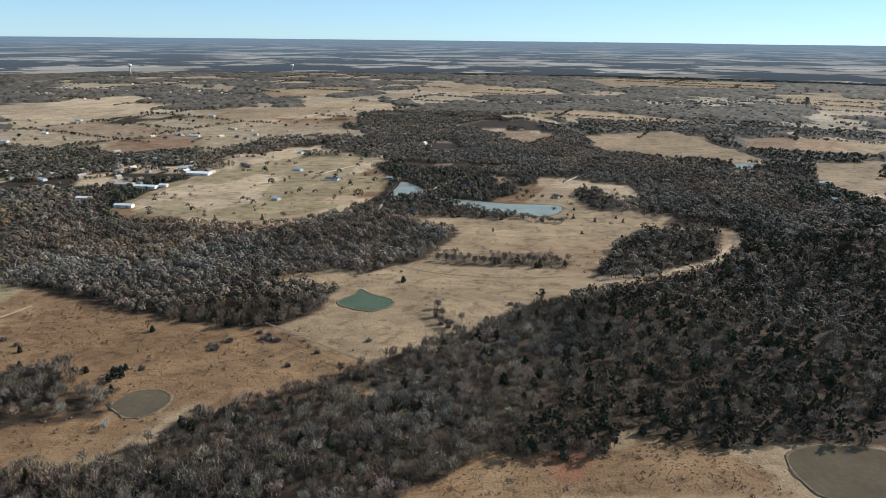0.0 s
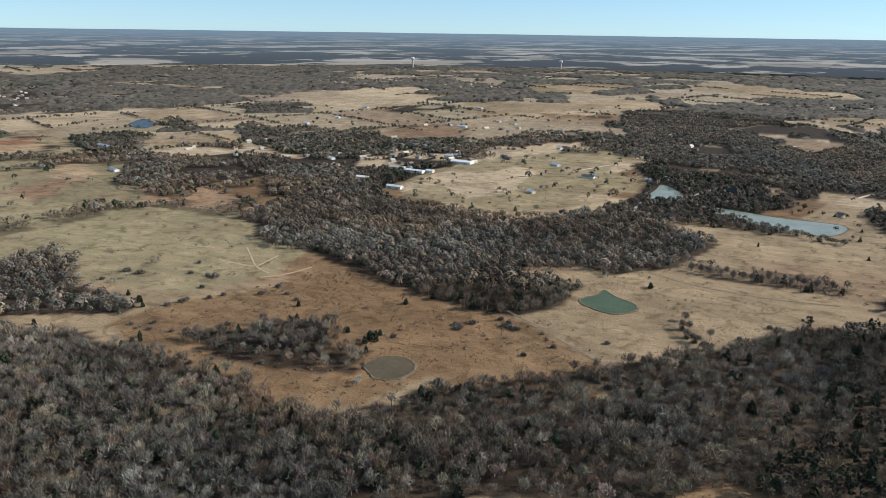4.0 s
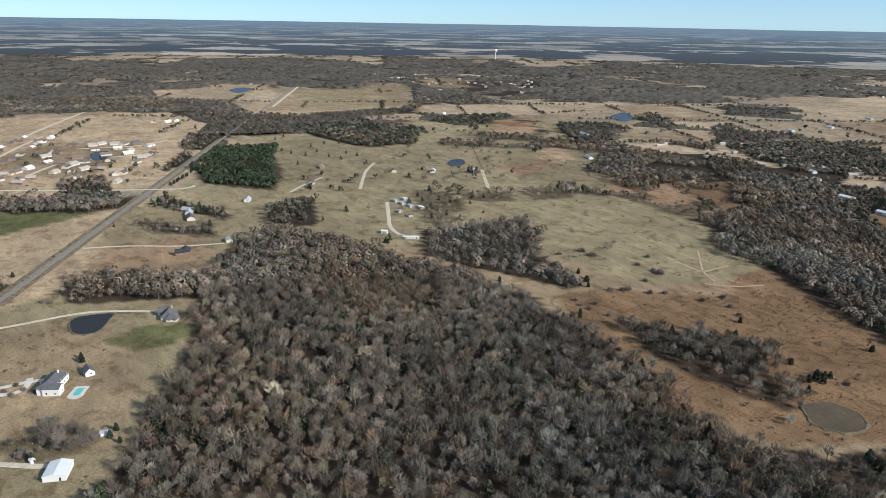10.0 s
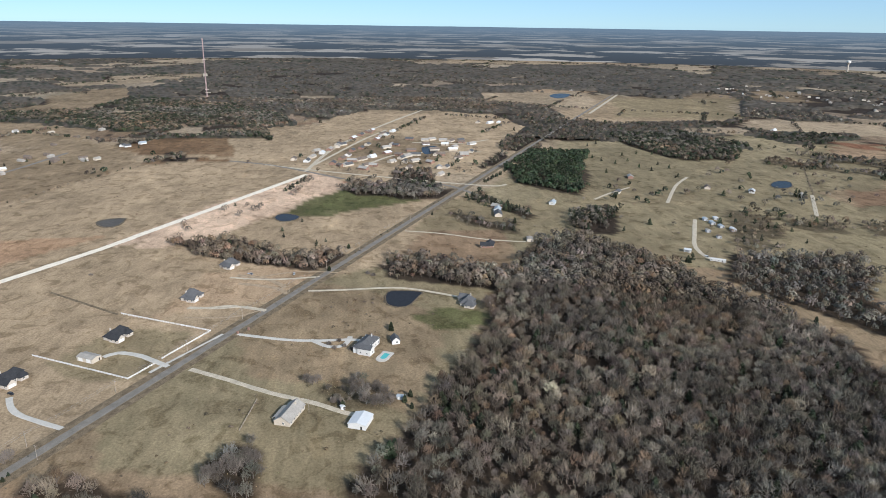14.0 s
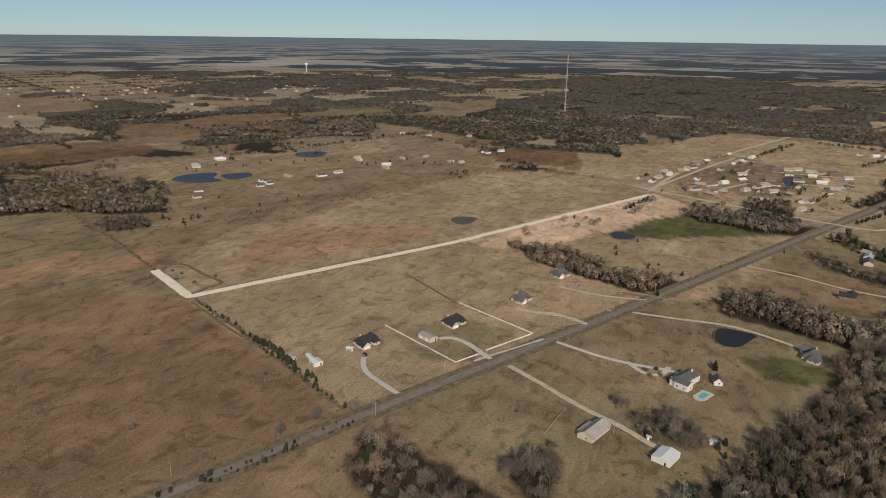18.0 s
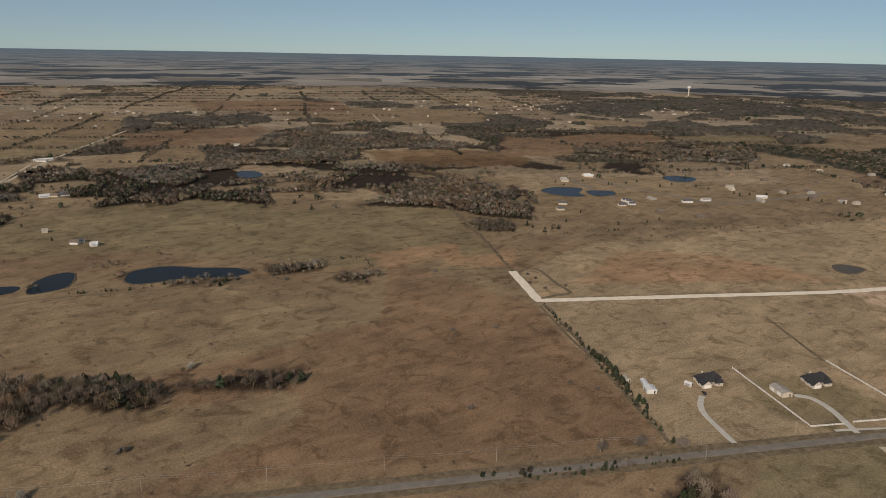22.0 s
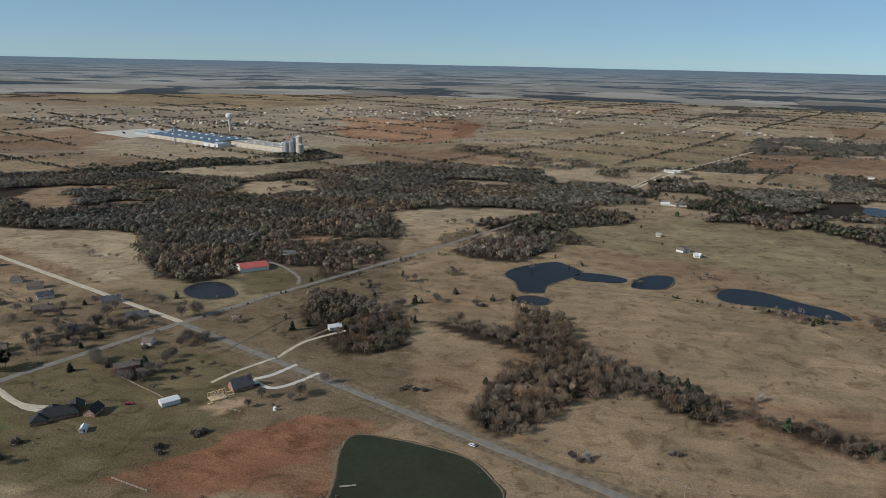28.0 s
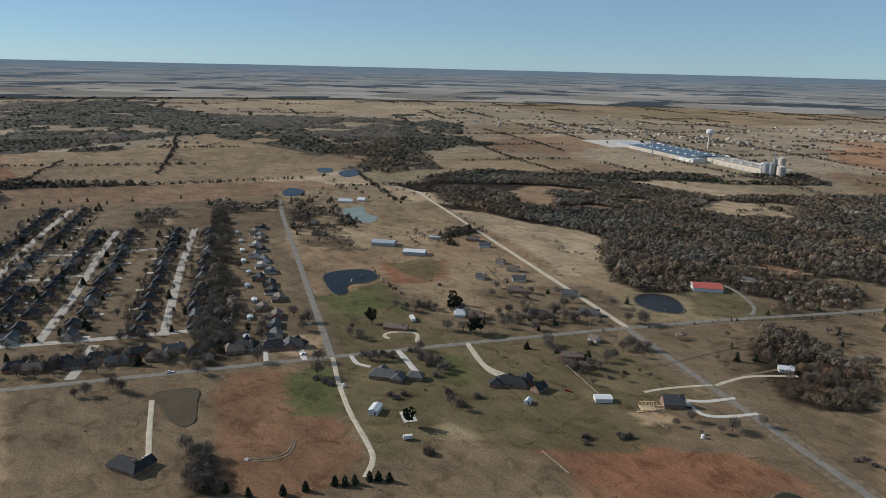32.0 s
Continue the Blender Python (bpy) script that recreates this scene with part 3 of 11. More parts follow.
def clear_of(x, y):
    ok = np.ones(x.shape, bool)
    for line, reach in KEEP_OUT:
        lx, ly = [p[0] for p in line], [p[1] for p in line]
        m = (x > min(lx) - reach) & (x < max(lx) + reach) & (y > min(ly) - reach) & (y < max(ly) + reach)
        if m.any():
            k = near_line(line, x[m], y[m], reach)
            ok[np.flatnonzero(m)[k]] = False
    for outline in POND_LINES:
        ok &= ~inside(outline, x, y)
    return ok


OAK = np.array((0.150, 0.124, 0.094))
CEDAR = np.array((0.040, 0.045, 0.027))
PINE = np.array((0.040, 0.052, 0.028))


def colours(kind, n):
    """Twig or needle colours, tree by tree."""
    if kind == "oak":
        c = OAK * rng.uniform(0.5, 1.5, (n, 1)) * (1 + rng.normal(0, 0.035, (n, 3)))
        rusty = rng.random(n) < 0.14
        c[rusty] *= (1.08, 0.92, 0.80)
        pale = rng.random(n) < 0.07
        c[pale] *= 1.6
        return c
    base = CEDAR if kind == "cedar" else PINE
    return base * rng.uniform(0.65, 1.35, (n, 1)) * (1 + rng.normal(0, 0.06, (n, 3)))


def plant_wood(outline, kind, near, mid, far):
    xs, ys = [p[0] for p in outline], [p[1] for p in outline]
    cx, cy = sum(xs) / len(xs), sum(ys) / len(ys)
    d = math.hypot(cx, cy)
    gap = 7.4 if d < 845 else 8.5 if d < 2000 else max(9.5, d * 0.0065)
    gap *= {"oak": 1.0, "mixed": 1.0, "cedar": 0.85, "pine": 0.85, "thin": 1.35, "sparse": 3.4}[kind]
    nx, ny = int((max(xs) - min(xs) + 60) / gap) + 1, int((max(ys) - min(ys) + 60) / gap) + 1
    gx, gy = np.meshgrid(np.arange(nx), np.arange(ny), indexing="ij")
    x = (min(xs) - 30 + (gx.ravel() + rng.uniform(-0.45, 0.45, gx.size)) * gap)
    y = (min(ys) - 30 + (gy.ravel() + rng.uniform(-0.45, 0.45, gx.size)) * gap)
    rx, ry = ragged(x, y, 0.8)
    keep = inside(outline, rx, ry) & (np.hypot(x, y) < 4550)
    thin = value_noise(x, y, 38, 51) > {"thin": 0.34, "sparse": 0.52}.get(kind, 0.05)
    keep &= thin & ~clearing(x, y)
    x, y = x[keep], y[keep]
    ok = clear_of(x, y) if d < 2000 else np.ones(x.shape, bool)
    x, y = x[ok], y[ok]
    fresh = np.array([(int(a // 4.5), int(b // 4.5)) not in PLANTED for a, b in zip(x, y)], bool) if len(x) else np.zeros(0, bool)
    x, y = x[fresh], y[fresh]
    for a, b in zip(x, y):
        PLANTED.add((int(a // 4.5), int(b // 4.5)))
    green = {"oak": 0.05, "mixed": 0.42, "cedar": 0.75, "pine": 1.0, "thin": 0.10, "sparse": 0.3}[kind]
    n = len(x)
    ever = rng.random(n) < green * (0.4 + 1.2 * value_noise(x, y, 60, 52) if kind != "pine" else 1.0)
    leafy, dark = colours("oak", n), colours("pine" if kind == "pine" else "cedar", n)
    patch = value_noise(x, y, 55, 53)[:, None]  # stands of paler and of redder trees
    leafy *= (0.68 + 0.64 * patch) * (1 + (value_noise(x, y, 80, 56)[:, None] - 0.5) * np.array((0.22, 0.0, -0.22)))
    for i in range(n):
        dist = math.hypot(x[i], y[i])
        if dist < NEAR:
            bag, suffix = near, "_near"
        elif dist < MID or (dist < MID + 250 and rng.random() < 0.28):
            bag, suffix = mid, "_mid"
        else:
            bag, suffix = far, ""
        if suffix:
            if ever[i]:
                fam = ("pine" if kind == "pine" or (kind == "mixed" and i % 3) else "cedar") + suffix
                h = rng.uniform(9, 13) if fam[0] == "p" else rng.uniform(5.5, 10)
                bag.append((fam, x[i], y[i], h, rng.uniform(0.9, 1.3), dark[i]))
            else:
                h = (5.5 + 7.5 * rng.random() ** 1.3) * (0.75 if kind in ("thin", "sparse") else 1.0)
                # beyond the near trees, missing self-shade is put into a darker twig colour
                bag.append(("oak" + suffix, x[i], y[i], h, rng.uniform(0.8, 1.25), leafy[i] * (1.0 if suffix == "_near" else 0.85)))
        else:
            if dist < FAR and not ever[i]:
                # darker twig colour again, for crown shade that few patches can't cast
                bag.append(("oak_far", x[i], y[i], rng.uniform(7.0, 10.0), rng.uniform(1.0, 1.35), leafy[i] * 0.82))
            elif kind == "sparse" or ever[i] or i % 4 == 0:  # crowns that stand out of the canopy
                bag.append(("far", x[i], y[i], rng.uniform(6.5, 9.8), rng.uniform(0.8, 1.1), (dark if ever[i] else leafy * 0.62)[i]))


def far_canopy():
    """The woods beyond the pastures, as a closed, uneven roof of crowns that falls to the ground at its edges."""
    r = np.random.default_rng(55)
    radii = np.exp(np.arange(math.log(1450), math.log(4600), 0.0105))
    na = 1700
    nr = len(radii)
    rad = np.repeat(radii[:, None], na, 1) * (1 + r.uniform(-0.0034, 0.0034, (nr, na)))
    ang = (np.arange(na)[None, :] + 0.5 * (np.arange(nr) % 2)[:, None] + r.uniform(-0.32, 0.32, (nr, na))) * 2 * math.pi / na
    x, y, d = (rad * np.cos(ang)).ravel(), (rad * np.sin(ang)).ravel(), rad.ravel()
    rx, ry = ragged(x, y, 0.8)
    tone, woody = mosaic(x, y)
    green = np.where(value_noise(x, y, 200, 54) > 0.62, 0.34, 0.08)
    for outline, kind in COVERS:
        woody &= ~inside(outline, rx, ry)
    for outline, kind in WOODS:
        m = inside(outline, rx, ry)
        if kind in ("sparse", "thin"):
            woody[m] &= (kind == "thin") & (d[m] > FAR)
            continue
        woody[m] = (value_noise(x[m], y[m], 30, 57) > (0.45 if kind == "thin" else 0.0)) & ~clearing(x[m], y[m])
        green[m] = {"oak": 0.05, "mixed": 0.42, "cedar": 0.75, "pine": 1.0, "thin": 0.12}[kind]
    woody &= 0.6 * value_noise(x, y, 38, 51) + 0.4 * value_noise(x, y, 15, 58) > 0.27
    near = np.flatnonzero(woody & (d < 1700))
    woody[near] = clear_of(x[near], y[near])
    woody &= d < 4560
    # crowns of about nine metres, tree by tree
    cell = np.floor(x / 8.5).astype(int) * 7919 + np.floor(y / 8.5).astype(int) * 104729
    pick = np.random.default_rng(56).random((4, 65536))
    key = cell & 65535
    z = np.where(d < FAR, 2.2, 5.0) + 2.6 * pick[0][key] + 2.4 * (value_noise(x, y, 9, 59) - 0.5) + r.uniform(-0.9, 0.9, x.size)
    z = np.where(woody, z, -0.6)
    # twig colour darkened for the self-shadow that the closed roof lacks
    oak = OAK * np.where(d < FAR, 0.75, 0.86)[:, None] * (0.34 + 0.46 * pick[1][key] + 0.18 * value_noise(x, y, 130, 60))[:, None]
    dark = CEDAR * (0.55 + 0.5 * pick[1][key])[:, None]
    tint = np.where((pick[2][key] < green)[:, None], dark, oak) * r.uniform(0.85, 1.15, (x.size, 1))
    idx = np.arange(nr * na).reshape(nr, na)
    p, q = idx[:-1], idx[1:]
    p1, q1 = np.roll(p, -1, 1), np.roll(q, -1, 1)
    even = (np.arange(nr - 1) % 2 == 0)[:, None, None]
    one = np.where(even, np.stack([p, q, p1], -1), np.stack([p, q, q1], -1)).reshape(-1, 3)
    two = np.where(even, np.stack([q, q1, p1], -1), np.stack([p, q1, p1], -1)).reshape(-1, 3)
    tri = np.concatenate([one, two])
    tri = tri[woody[tri].sum(1) >= 1]
    used, tri = np.unique(tri, return_inverse=True)
    tri = tri.reshape(-1)
    me = bpy.data.meshes.new("far_canopy")
    me.vertices.add(len(used))
    me.vertices.foreach_set("co", np.stack([x, y, z], -1)[used].astype(np.float32).ravel())
    me.loops.add(len(tri))
    me.loops.foreach_set("vertex_index", tri.astype(np.int32))
    me.polygons.add(len(tri) // 3)
    me.polygons.foreach_set("loop_start", np.arange(0, len(tri), 3, dtype=np.int32))
    me.update(calc_edges=True)
    at = me.attributes.new("tint", "FLOAT_COLOR", "POINT")
    at.data.foreach_set("color", np.concatenate([tint[used], np.ones((len(used), 1))], 1).astype(np.float32).ravel())
    me.materials.append(TREES)
    tagged(new("far_canopy", me), "far grey-brown leafless woods between the fields", "woodland", kind="stuff")


PLANTED = set()
NEAR, MID, FAR = 590.0, 940.0, 2200.0


def plant_grass():
    """Tussocks of dry grass and weeds on the nearer rough pastures."""
    r = np.random.default_rng(91)
    n = 150000
    rad, ang = np.sqrt(r.uniform(205 ** 2, 640 ** 2, n)), r.uniform(0, 2 * math.pi, n)
    x, y = rad * np.cos(ang), rad * np.sin(ang)
    keep = (value_noise(x, y, 14, 61) + 0.5 * value_noise(x, y, 5, 62) > 0.66)
    rough = np.zeros(n)
    local = np.empty((n, 3))
    local[:] = SOILS["tan"]
    rx, ry = ragged(x, y, 0.8)
    for outline, kind in COVERS:
        m = inside(outline, rx, ry)
        rough[m] = {"russet": 1.0, "brown": 0.55, "tan": 0.5, "clay": -0.2, "rust": 0.1, "redfield": -0.2, "olive": 0.2, "hay": 0.15}.get(kind, -0.2)
        local[m] = SOILS[kind]
    for outline, kind in WOODS:
        rough[inside(outline, rx, ry)] = 0.0 if kind != "thin" else 0.7
    keep &= (r.random(n) < rough + 0.08) & clear_of(x, y)
    x, y, local = x[keep], y[keep], local[keep]
    n = len(x)
    h, w = r.uniform(0.2, 0.55, n), r.uniform(0.4, 1.0, n)
    base = local * (0.92, 0.86, 0.78) * r.uniform(0.65, 1.2, (n, 1)) * (1 + r.normal(0, 0.05, (n, 3)))
    co = np.empty((n, 9, 3))
    for k in range(3):
        a = r.uniform(0, 6.283, n)
        c, s_ = np.cos(a) * w / 2, np.sin(a) * w / 2
        co[:, k * 3] = np.stack([x - c, y - s_, np.full(n, -0.25)], -1)
        co[:, k * 3 + 1] = np.stack([x + c, y + s_, np.full(n, -0.25)], -1)
        co[:, k * 3 + 2] = np.stack([x + r.normal(0, 0.2, n), y + r.normal(0, 0.2, n), h], -1)
    m = n * 9
    me = bpy.data.meshes.new("dry_grass")
    me.vertices.add(m)
    me.vertices.foreach_set("co", co.astype(np.float32).ravel())
    me.loops.add(m)
    me.loops.foreach_set("vertex_index", np.arange(m, dtype=np.int32))
    me.polygons.add(m // 3)
    me.polygons.foreach_set("loop_start", np.arange(0, m, 3, dtype=np.int32))
    me.update(calc_edges=True)
    at = me.attributes.new("tint", "FLOAT_COLOR", "POINT")
    at.data.foreach_set("color", np.concatenate([np.repeat(base, 9, 0), np.ones((m, 1))], 1).astype(np.float32).ravel())
    me.materials.append(TREES)
    tagged(new("dry_grass", me), "tussocks of dry russet grass and weeds in pasture", "grass", kind="stuff")


def plant_brush():
    """Low leafless brush and weeds in clusters on the rough pastures."""
    r = np.random.default_rng(93)
    n = 80000
    rad, ang = np.sqrt(r.uniform(230 ** 2, 1220 ** 2, n)), r.uniform(0, 2 * math.pi, n)
    x, y = rad * np.cos(ang), rad * np.sin(ang)
    share = np.full(n, 0.25)
    rx, ry = ragged(x, y, 0.8)
    for outline, kind in COVERS:
        share[inside(outline, rx, ry)] = {"russet": 1.0, "tan": 0.35, "olive": 0.14, "lawn": 0.2, "moss": 0.08}.get(kind, 0.02)
    for outline, kind in WOODS:
        share[inside(outline, rx, ry)] = 0.0 if kind != "sparse" else 0.15
    keep = (0.6 * value_noise(x, y, 42, 64) + 0.4 * value_noise(x, y, 11, 65) > np.where(share > 0.9, 0.47, 0.55)) & (r.random(n) < share) & clear_of(x, y)
    x, y = x[keep], y[keep]
    c = colours("oak", len(x)) * (0.80, 0.74, 0.70)
    items = [("oak_far", x[i], y[i], r.uniform(0.7, 2.0), r.uniform(1.3, 2.1), c[i]) for i in range(len(x))]
    grow("brush", "low leafless brown brush scattered in rough pasture", items, "brush")


def hedge_lines():
    """Tree lines along the borders of the far fields."""
    r = np.random.default_rng(78)
    pu, pv = [], []
    for step, along in ((330, True), (210, False)):
        for k in range(-14 if along else -22, 15 if along else 23):
            s = np.arange(-4550, 4550, 10.5) + r.uniform(-4, 4)
            s = s + r.uniform(-3, 3, len(s))
            line = np.full(len(s), k * step, float)
            pu.append(line if along else s)
            pv.append(s if along else line)
    u, v = np.concatenate(pu), np.concatenate(pv)
    x, y = u * U.x + v * V.x, u * U.y + v * V.y
    along = np.isclose(u % 330, 0)
    du, dv = 40 * value_noise(x, y, 300, 11), 40 * value_noise(x, y, 300, 12)
    u, v = u - du * along + r.normal(0, 2, u.size), v - dv * ~along + r.normal(0, 2, v.size)
    x, y = u * U.x + v * V.x, u * U.y + v * V.y
    d = np.hypot(x, y)
    keep = (d > 1000) & (d < 4560) & (value_noise(x, y, 260, 66) > 0.46) & (r.random(d.size) < 0.9)
    x, y, d = x[keep], y[keep], d[keep]
    blocked = np.zeros(x.size, bool)
    for outline, kind in COVERS:
        blocked |= inside(outline, x, y)
    ok = ~(blocked & (d < 1500))
    x, y, d = x[ok], y[ok], d[ok]
    ok = clear_of(x, y)
    x, y, d = x[ok], y[ok], d[ok]
    c, g = colours("oak", len(x)) * 0.62, colours("cedar", len(x))
    ever = r.random(len(x)) < 0.22
    return [("far", x[i], y[i], r.uniform(4.5, 8.5), r.uniform(0.9, 1.4) * max(1.0, d[i] * 0.0004), (g if ever[i] else c)[i]) for i in range(len(x))]


def plant_all():
    plant_brush()
    near, mid, far = [], [], []
    for outline, kind in WOODS:
        plant_wood(outline, kind, near, mid, far)
    # the far patchwork: woods, hedgerows and lone trees
    r = np.random.default_rng(77)
    n = 300000
    rad = np.exp(r.uniform(math.log(870), math.log(4560), n))
    ang = r.uniform(0, 2 * math.pi, n)
    x, y = rad * np.cos(ang), rad * np.sin(ang)
    tone, woody = mosaic(x, y)
    u, v = x * U.x + y * U.y, x * V.x + y * V.y
    fu, fv = (u + 40 * value_noise(x, y, 300, 11)) / 330 % 1, (v + 40 * value_noise(x, y, 300, 12)) / 210 % 1
    edge = np.minimum(np.minimum(fu, 1 - fu) * 330, np.minimum(fv, 1 - fv) * 210)
    hedge = (edge < 4 + rad * 0.003) & (value_noise(x, y, 90, 53) > np.where(rad > 1300, 0.55, 0.42))
    lone = r.random(n) < np.where(rad > 1300, 0.010, 0.03)
    blocked = np.zeros(n, bool)
    rx, ry = ragged(x, y, 0.8)
    for outline, kind in COVERS:
        blocked |= inside(outline, rx, ry)
    for outline, kind in WOODS:
        blocked |= inside(outline, rx, ry)
    keep = ((woody & ((r.random(n) < 0.12) | (rad < FAR))) | lone) & ~blocked | hedge & ~blocked & (rad < 1000)
    x, y, rad = x[keep], y[keep], rad[keep]
    ok = clear_of(x, y)
    x, y, rad = x[ok], y[ok], rad[ok]
    c = colours("oak", len(x)) * 0.66
    g = colours("cedar", len(x))
    ever = r.random(len(x)) < 0.12 + 0.3 * (value_noise(x, y, 200, 54) > 0.62)
    for i in range(len(x)):
        k = max(0.75, rad[i] * 0.00042)
        if rad[i] < MID:
            mid.append(("cedar_mid" if ever[i] else "oak_mid", x[i], y[i], r.uniform(5, 9), r.uniform(0.9, 1.2), (g if ever[i] else c)[i]))
        else:
            far.append(("oak_far" if rad[i] < FAR and not ever[i] else "far", x[i], y[i], r.uniform(6, 10), r.uniform(0.9, 1.3) * k, (g if ever[i] else c)[i]))
    far.extend(hedge_lines())
    far_canopy()
    grow("woodland", "leafless grey-brown oak woodland with a few dark cedars", near)
    grow("middle_woodland", "bare winter woods and hedgerows across the pastures", mid)
    grow("far_woodland", "far dark woods and tree lines between fields", far)
    print("trees", len(near), len(mid), len(far))


# ---- building kit ----


def part(name, bm, mat, parent=None, label="", at=None):
    """One bmesh as one mesh object under a thing or a part."""
    me = bpy.data.meshes.new(name)
    bmesh.ops.recalc_face_normals(bm, faces=bm.faces)
    bm.to_mesh(me)
    bm.free()
    me.materials.append(mat)
    return put_part(name, me, parent, label, at)


def put_part(name, me, parent=None, label="", at=None):
    ob = new(name, me)
    if at is not None:
        ob.matrix_basis = at
    ob.parent = parent
    if label:
        tagged(ob, label)
    return ob


def box(bm, x0, x1, y0, y1, z0, z1):
    v = [bm.verts.new((x, y, z)) for z in (z0, z1) for x, y in ((x0, y0), (x1, y0), (x1, y1), (x0, y1))]
    for f in ((0, 3, 2, 1), (4, 5, 6, 7), (0, 1, 5, 4), (1, 2, 6, 5), (2, 3, 7, 6), (3, 0, 4, 7)):
        bm.faces.new([v[i] for i in f])
    return v


def tube(bm, a, b, r0, r1=None, sides=8, caps=True):
    a, b = Vector(a), Vector(b)
    r1 = r0 if r1 is None else r1
    q = (b - a).to_track_quat("Z", "Y")
    rings = []
    for p, r in ((a, r0), (b, r1)):
        rings.append([bm.verts.new(p + q @ Vector((r * math.cos(2 * math.pi * i / sides), r * math.sin(2 * math.pi * i / sides), 0))) for i in range(sides)])
    for i in range(sides):
        bm.faces.new((rings[0][i], rings[0][(i + 1) % sides], rings[1][(i + 1) % sides], rings[1][i]))
    if caps:
        bm.faces.new(rings[0][::-1])
        bm.faces.new(rings[1])


def empty(name, x, y, turn=0.0, z=0.0):
    ob = new(name)
    ob.matrix_basis = pose(x, y, z, 0, 0, turn)
    ob.empty_display_size = 0.5
    return ob


def slab(bm, pts, thick):
    """A flat roof plane of that thickness, from its top outline."""
    top = [bm.verts.new(p) for p in pts]
    low = [bm.verts.new((p[0], p[1], p[2] - thick)) for p in pts]
    bm.faces.new(top)
    bm.faces.new(low[::-1])
    n = len(pts)
    for i in range(n):
        bm.faces.new((top[i], low[i], low[(i + 1) % n], top[(i + 1) % n]))


SHINGLE = {
    "black": material("dark_shingles", (0.034, 0.034, 0.036), 0.85, spread=0.2, size=3.0, fine=0.25, spec=0.25),
    "grey": material("grey_shingles", (0.10, 0.098, 0.098), 0.85, spread=0.15, size=3.0, fine=0.2, spec=0.25),
    "brown": material("brown_shingles", (0.16, 0.125, 0.10), 0.85, spread=0.15, size=3.0, fine=0.2, spec=0.25),
    "tan": material("tan_shingles", (0.33, 0.30, 0.26), 0.85, spread=0.12, size=3.0, fine=0.15, spec=0.25),
    "white": material("white_sheet_roof", (0.60, 0.60, 0.59), 0.45, 0.0, spread=0.06, size=6.0, fine=0.05),
    "red": material("red_sheet_roof", (0.42, 0.10, 0.075), 0.55, spread=0.10, size=6.0, fine=0.08),
    "blue": material("blue_sheet_roof", (0.085, 0.125, 0.165), 0.5, spread=0.10, size=12.0, fine=0.08),
    "metal": material("grey_sheet_roof", (0.40, 0.43, 0.45), 0.45, 0.2, spread=0.10, size=6.0, fine=0.08)}
SIDING = {
    "white": material("white_siding", (0.62, 0.60, 0.56), 0.7, spread=0.06, size=4.0, fine=0.05),
    "brick": material("brown_brick", (0.25, 0.15, 0.11), 0.85, spread=0.15, size=2.0, fine=0.2),
    "stone": material("pale_stone", (0.48, 0.42, 0.35), 0.85, spread=0.12, size=2.0, fine=0.15),
    "tan": material("tan_siding", (0.50, 0.43, 0.34), 0.75, spread=0.08, size=4.0, fine=0.06),
    "grey": material("grey_siding", (0.36, 0.36, 0.36), 0.75, spread=0.08, size=4.0, fine=0.06),
    "red": material("red_brick", (0.30, 0.13, 0.09), 0.85, spread=0.15, size=2.0, fine=0.2)}
GLASS = material("window_glass", (0.02, 0.024, 0.03), 0.08, spread=0.05, size=2.0, fine=0.02, spec=0.6)
TRIM = material("white_trim", (0.72, 0.70, 0.66), 0.6, spread=0.05, size=1.0, fine=0.04)
LUMBER = material("raw_lumber", (0.55, 0.40, 0.24), 0.8, spread=0.15, size=1.0, fine=0.12)
DARK = material("dark_paint", (0.05, 0.045, 0.04), 0.7, spread=0.1, size=1.0, fine=0.05)
STEEL = material("steel", (0.42, 0.43, 0.44), 0.4, 0.6, spread=0.1, size=2.0, fine=0.06)
RUBBER = material("rubber", (0.02, 0.02, 0.02), 0.8, spread=0.1, size=1.0, fine=0.05)

WINDOW_MESH = {}


def window_meshes(w, h):
    if (w, h) not in WINDOW_MESH:
        bm = bmesh.new()
        t = 0.09
        for a in ((-w / 2, -w / 2 + t, 0, h), (w / 2 - t, w / 2, 0, h), (-w / 2 + t, w / 2 - t, 0, t), (-w / 2 + t, w / 2 - t, h - t, h), (-0.03, 0.03, t, h - t)):
            box(bm, a[0], a[1], -0.08, 0.04, a[2], a[3])
        bmesh.ops.recalc_face_normals(bm, faces=bm.faces)
        fr = bpy.data.meshes.new("window")
        bm.to_mesh(fr)
        bm.free()
        fr.materials.append(TRIM)
        bm = bmesh.new()
        box(bm, -w / 2 + t, w / 2 - t, -0.03, 0.0, t, h - t)
        pn = bpy.data.meshes.new("pane")
        bmesh.ops.recalc_face_normals(bm, faces=bm.faces)
        bm.to_mesh(pn)
        bm.free()
        pn.materials.append(GLASS)
        WINDOW_MESH[(w, h)] = (fr, pn)
    return WINDOW_MESH[(w, h)]


def wall_opening(kind, house_, x, y, z, face, w, h, panes=True):
    """A window on a wall whose outward side faces that many degrees (local; -90 is the front)."""
    fr, pn = window_meshes(w, h)
    ob = put_part("window", fr, house_, at=pose(x, y, z, 0, 0, face + 90))
    if panes:
        put_part("pane", pn, ob)
    return ob


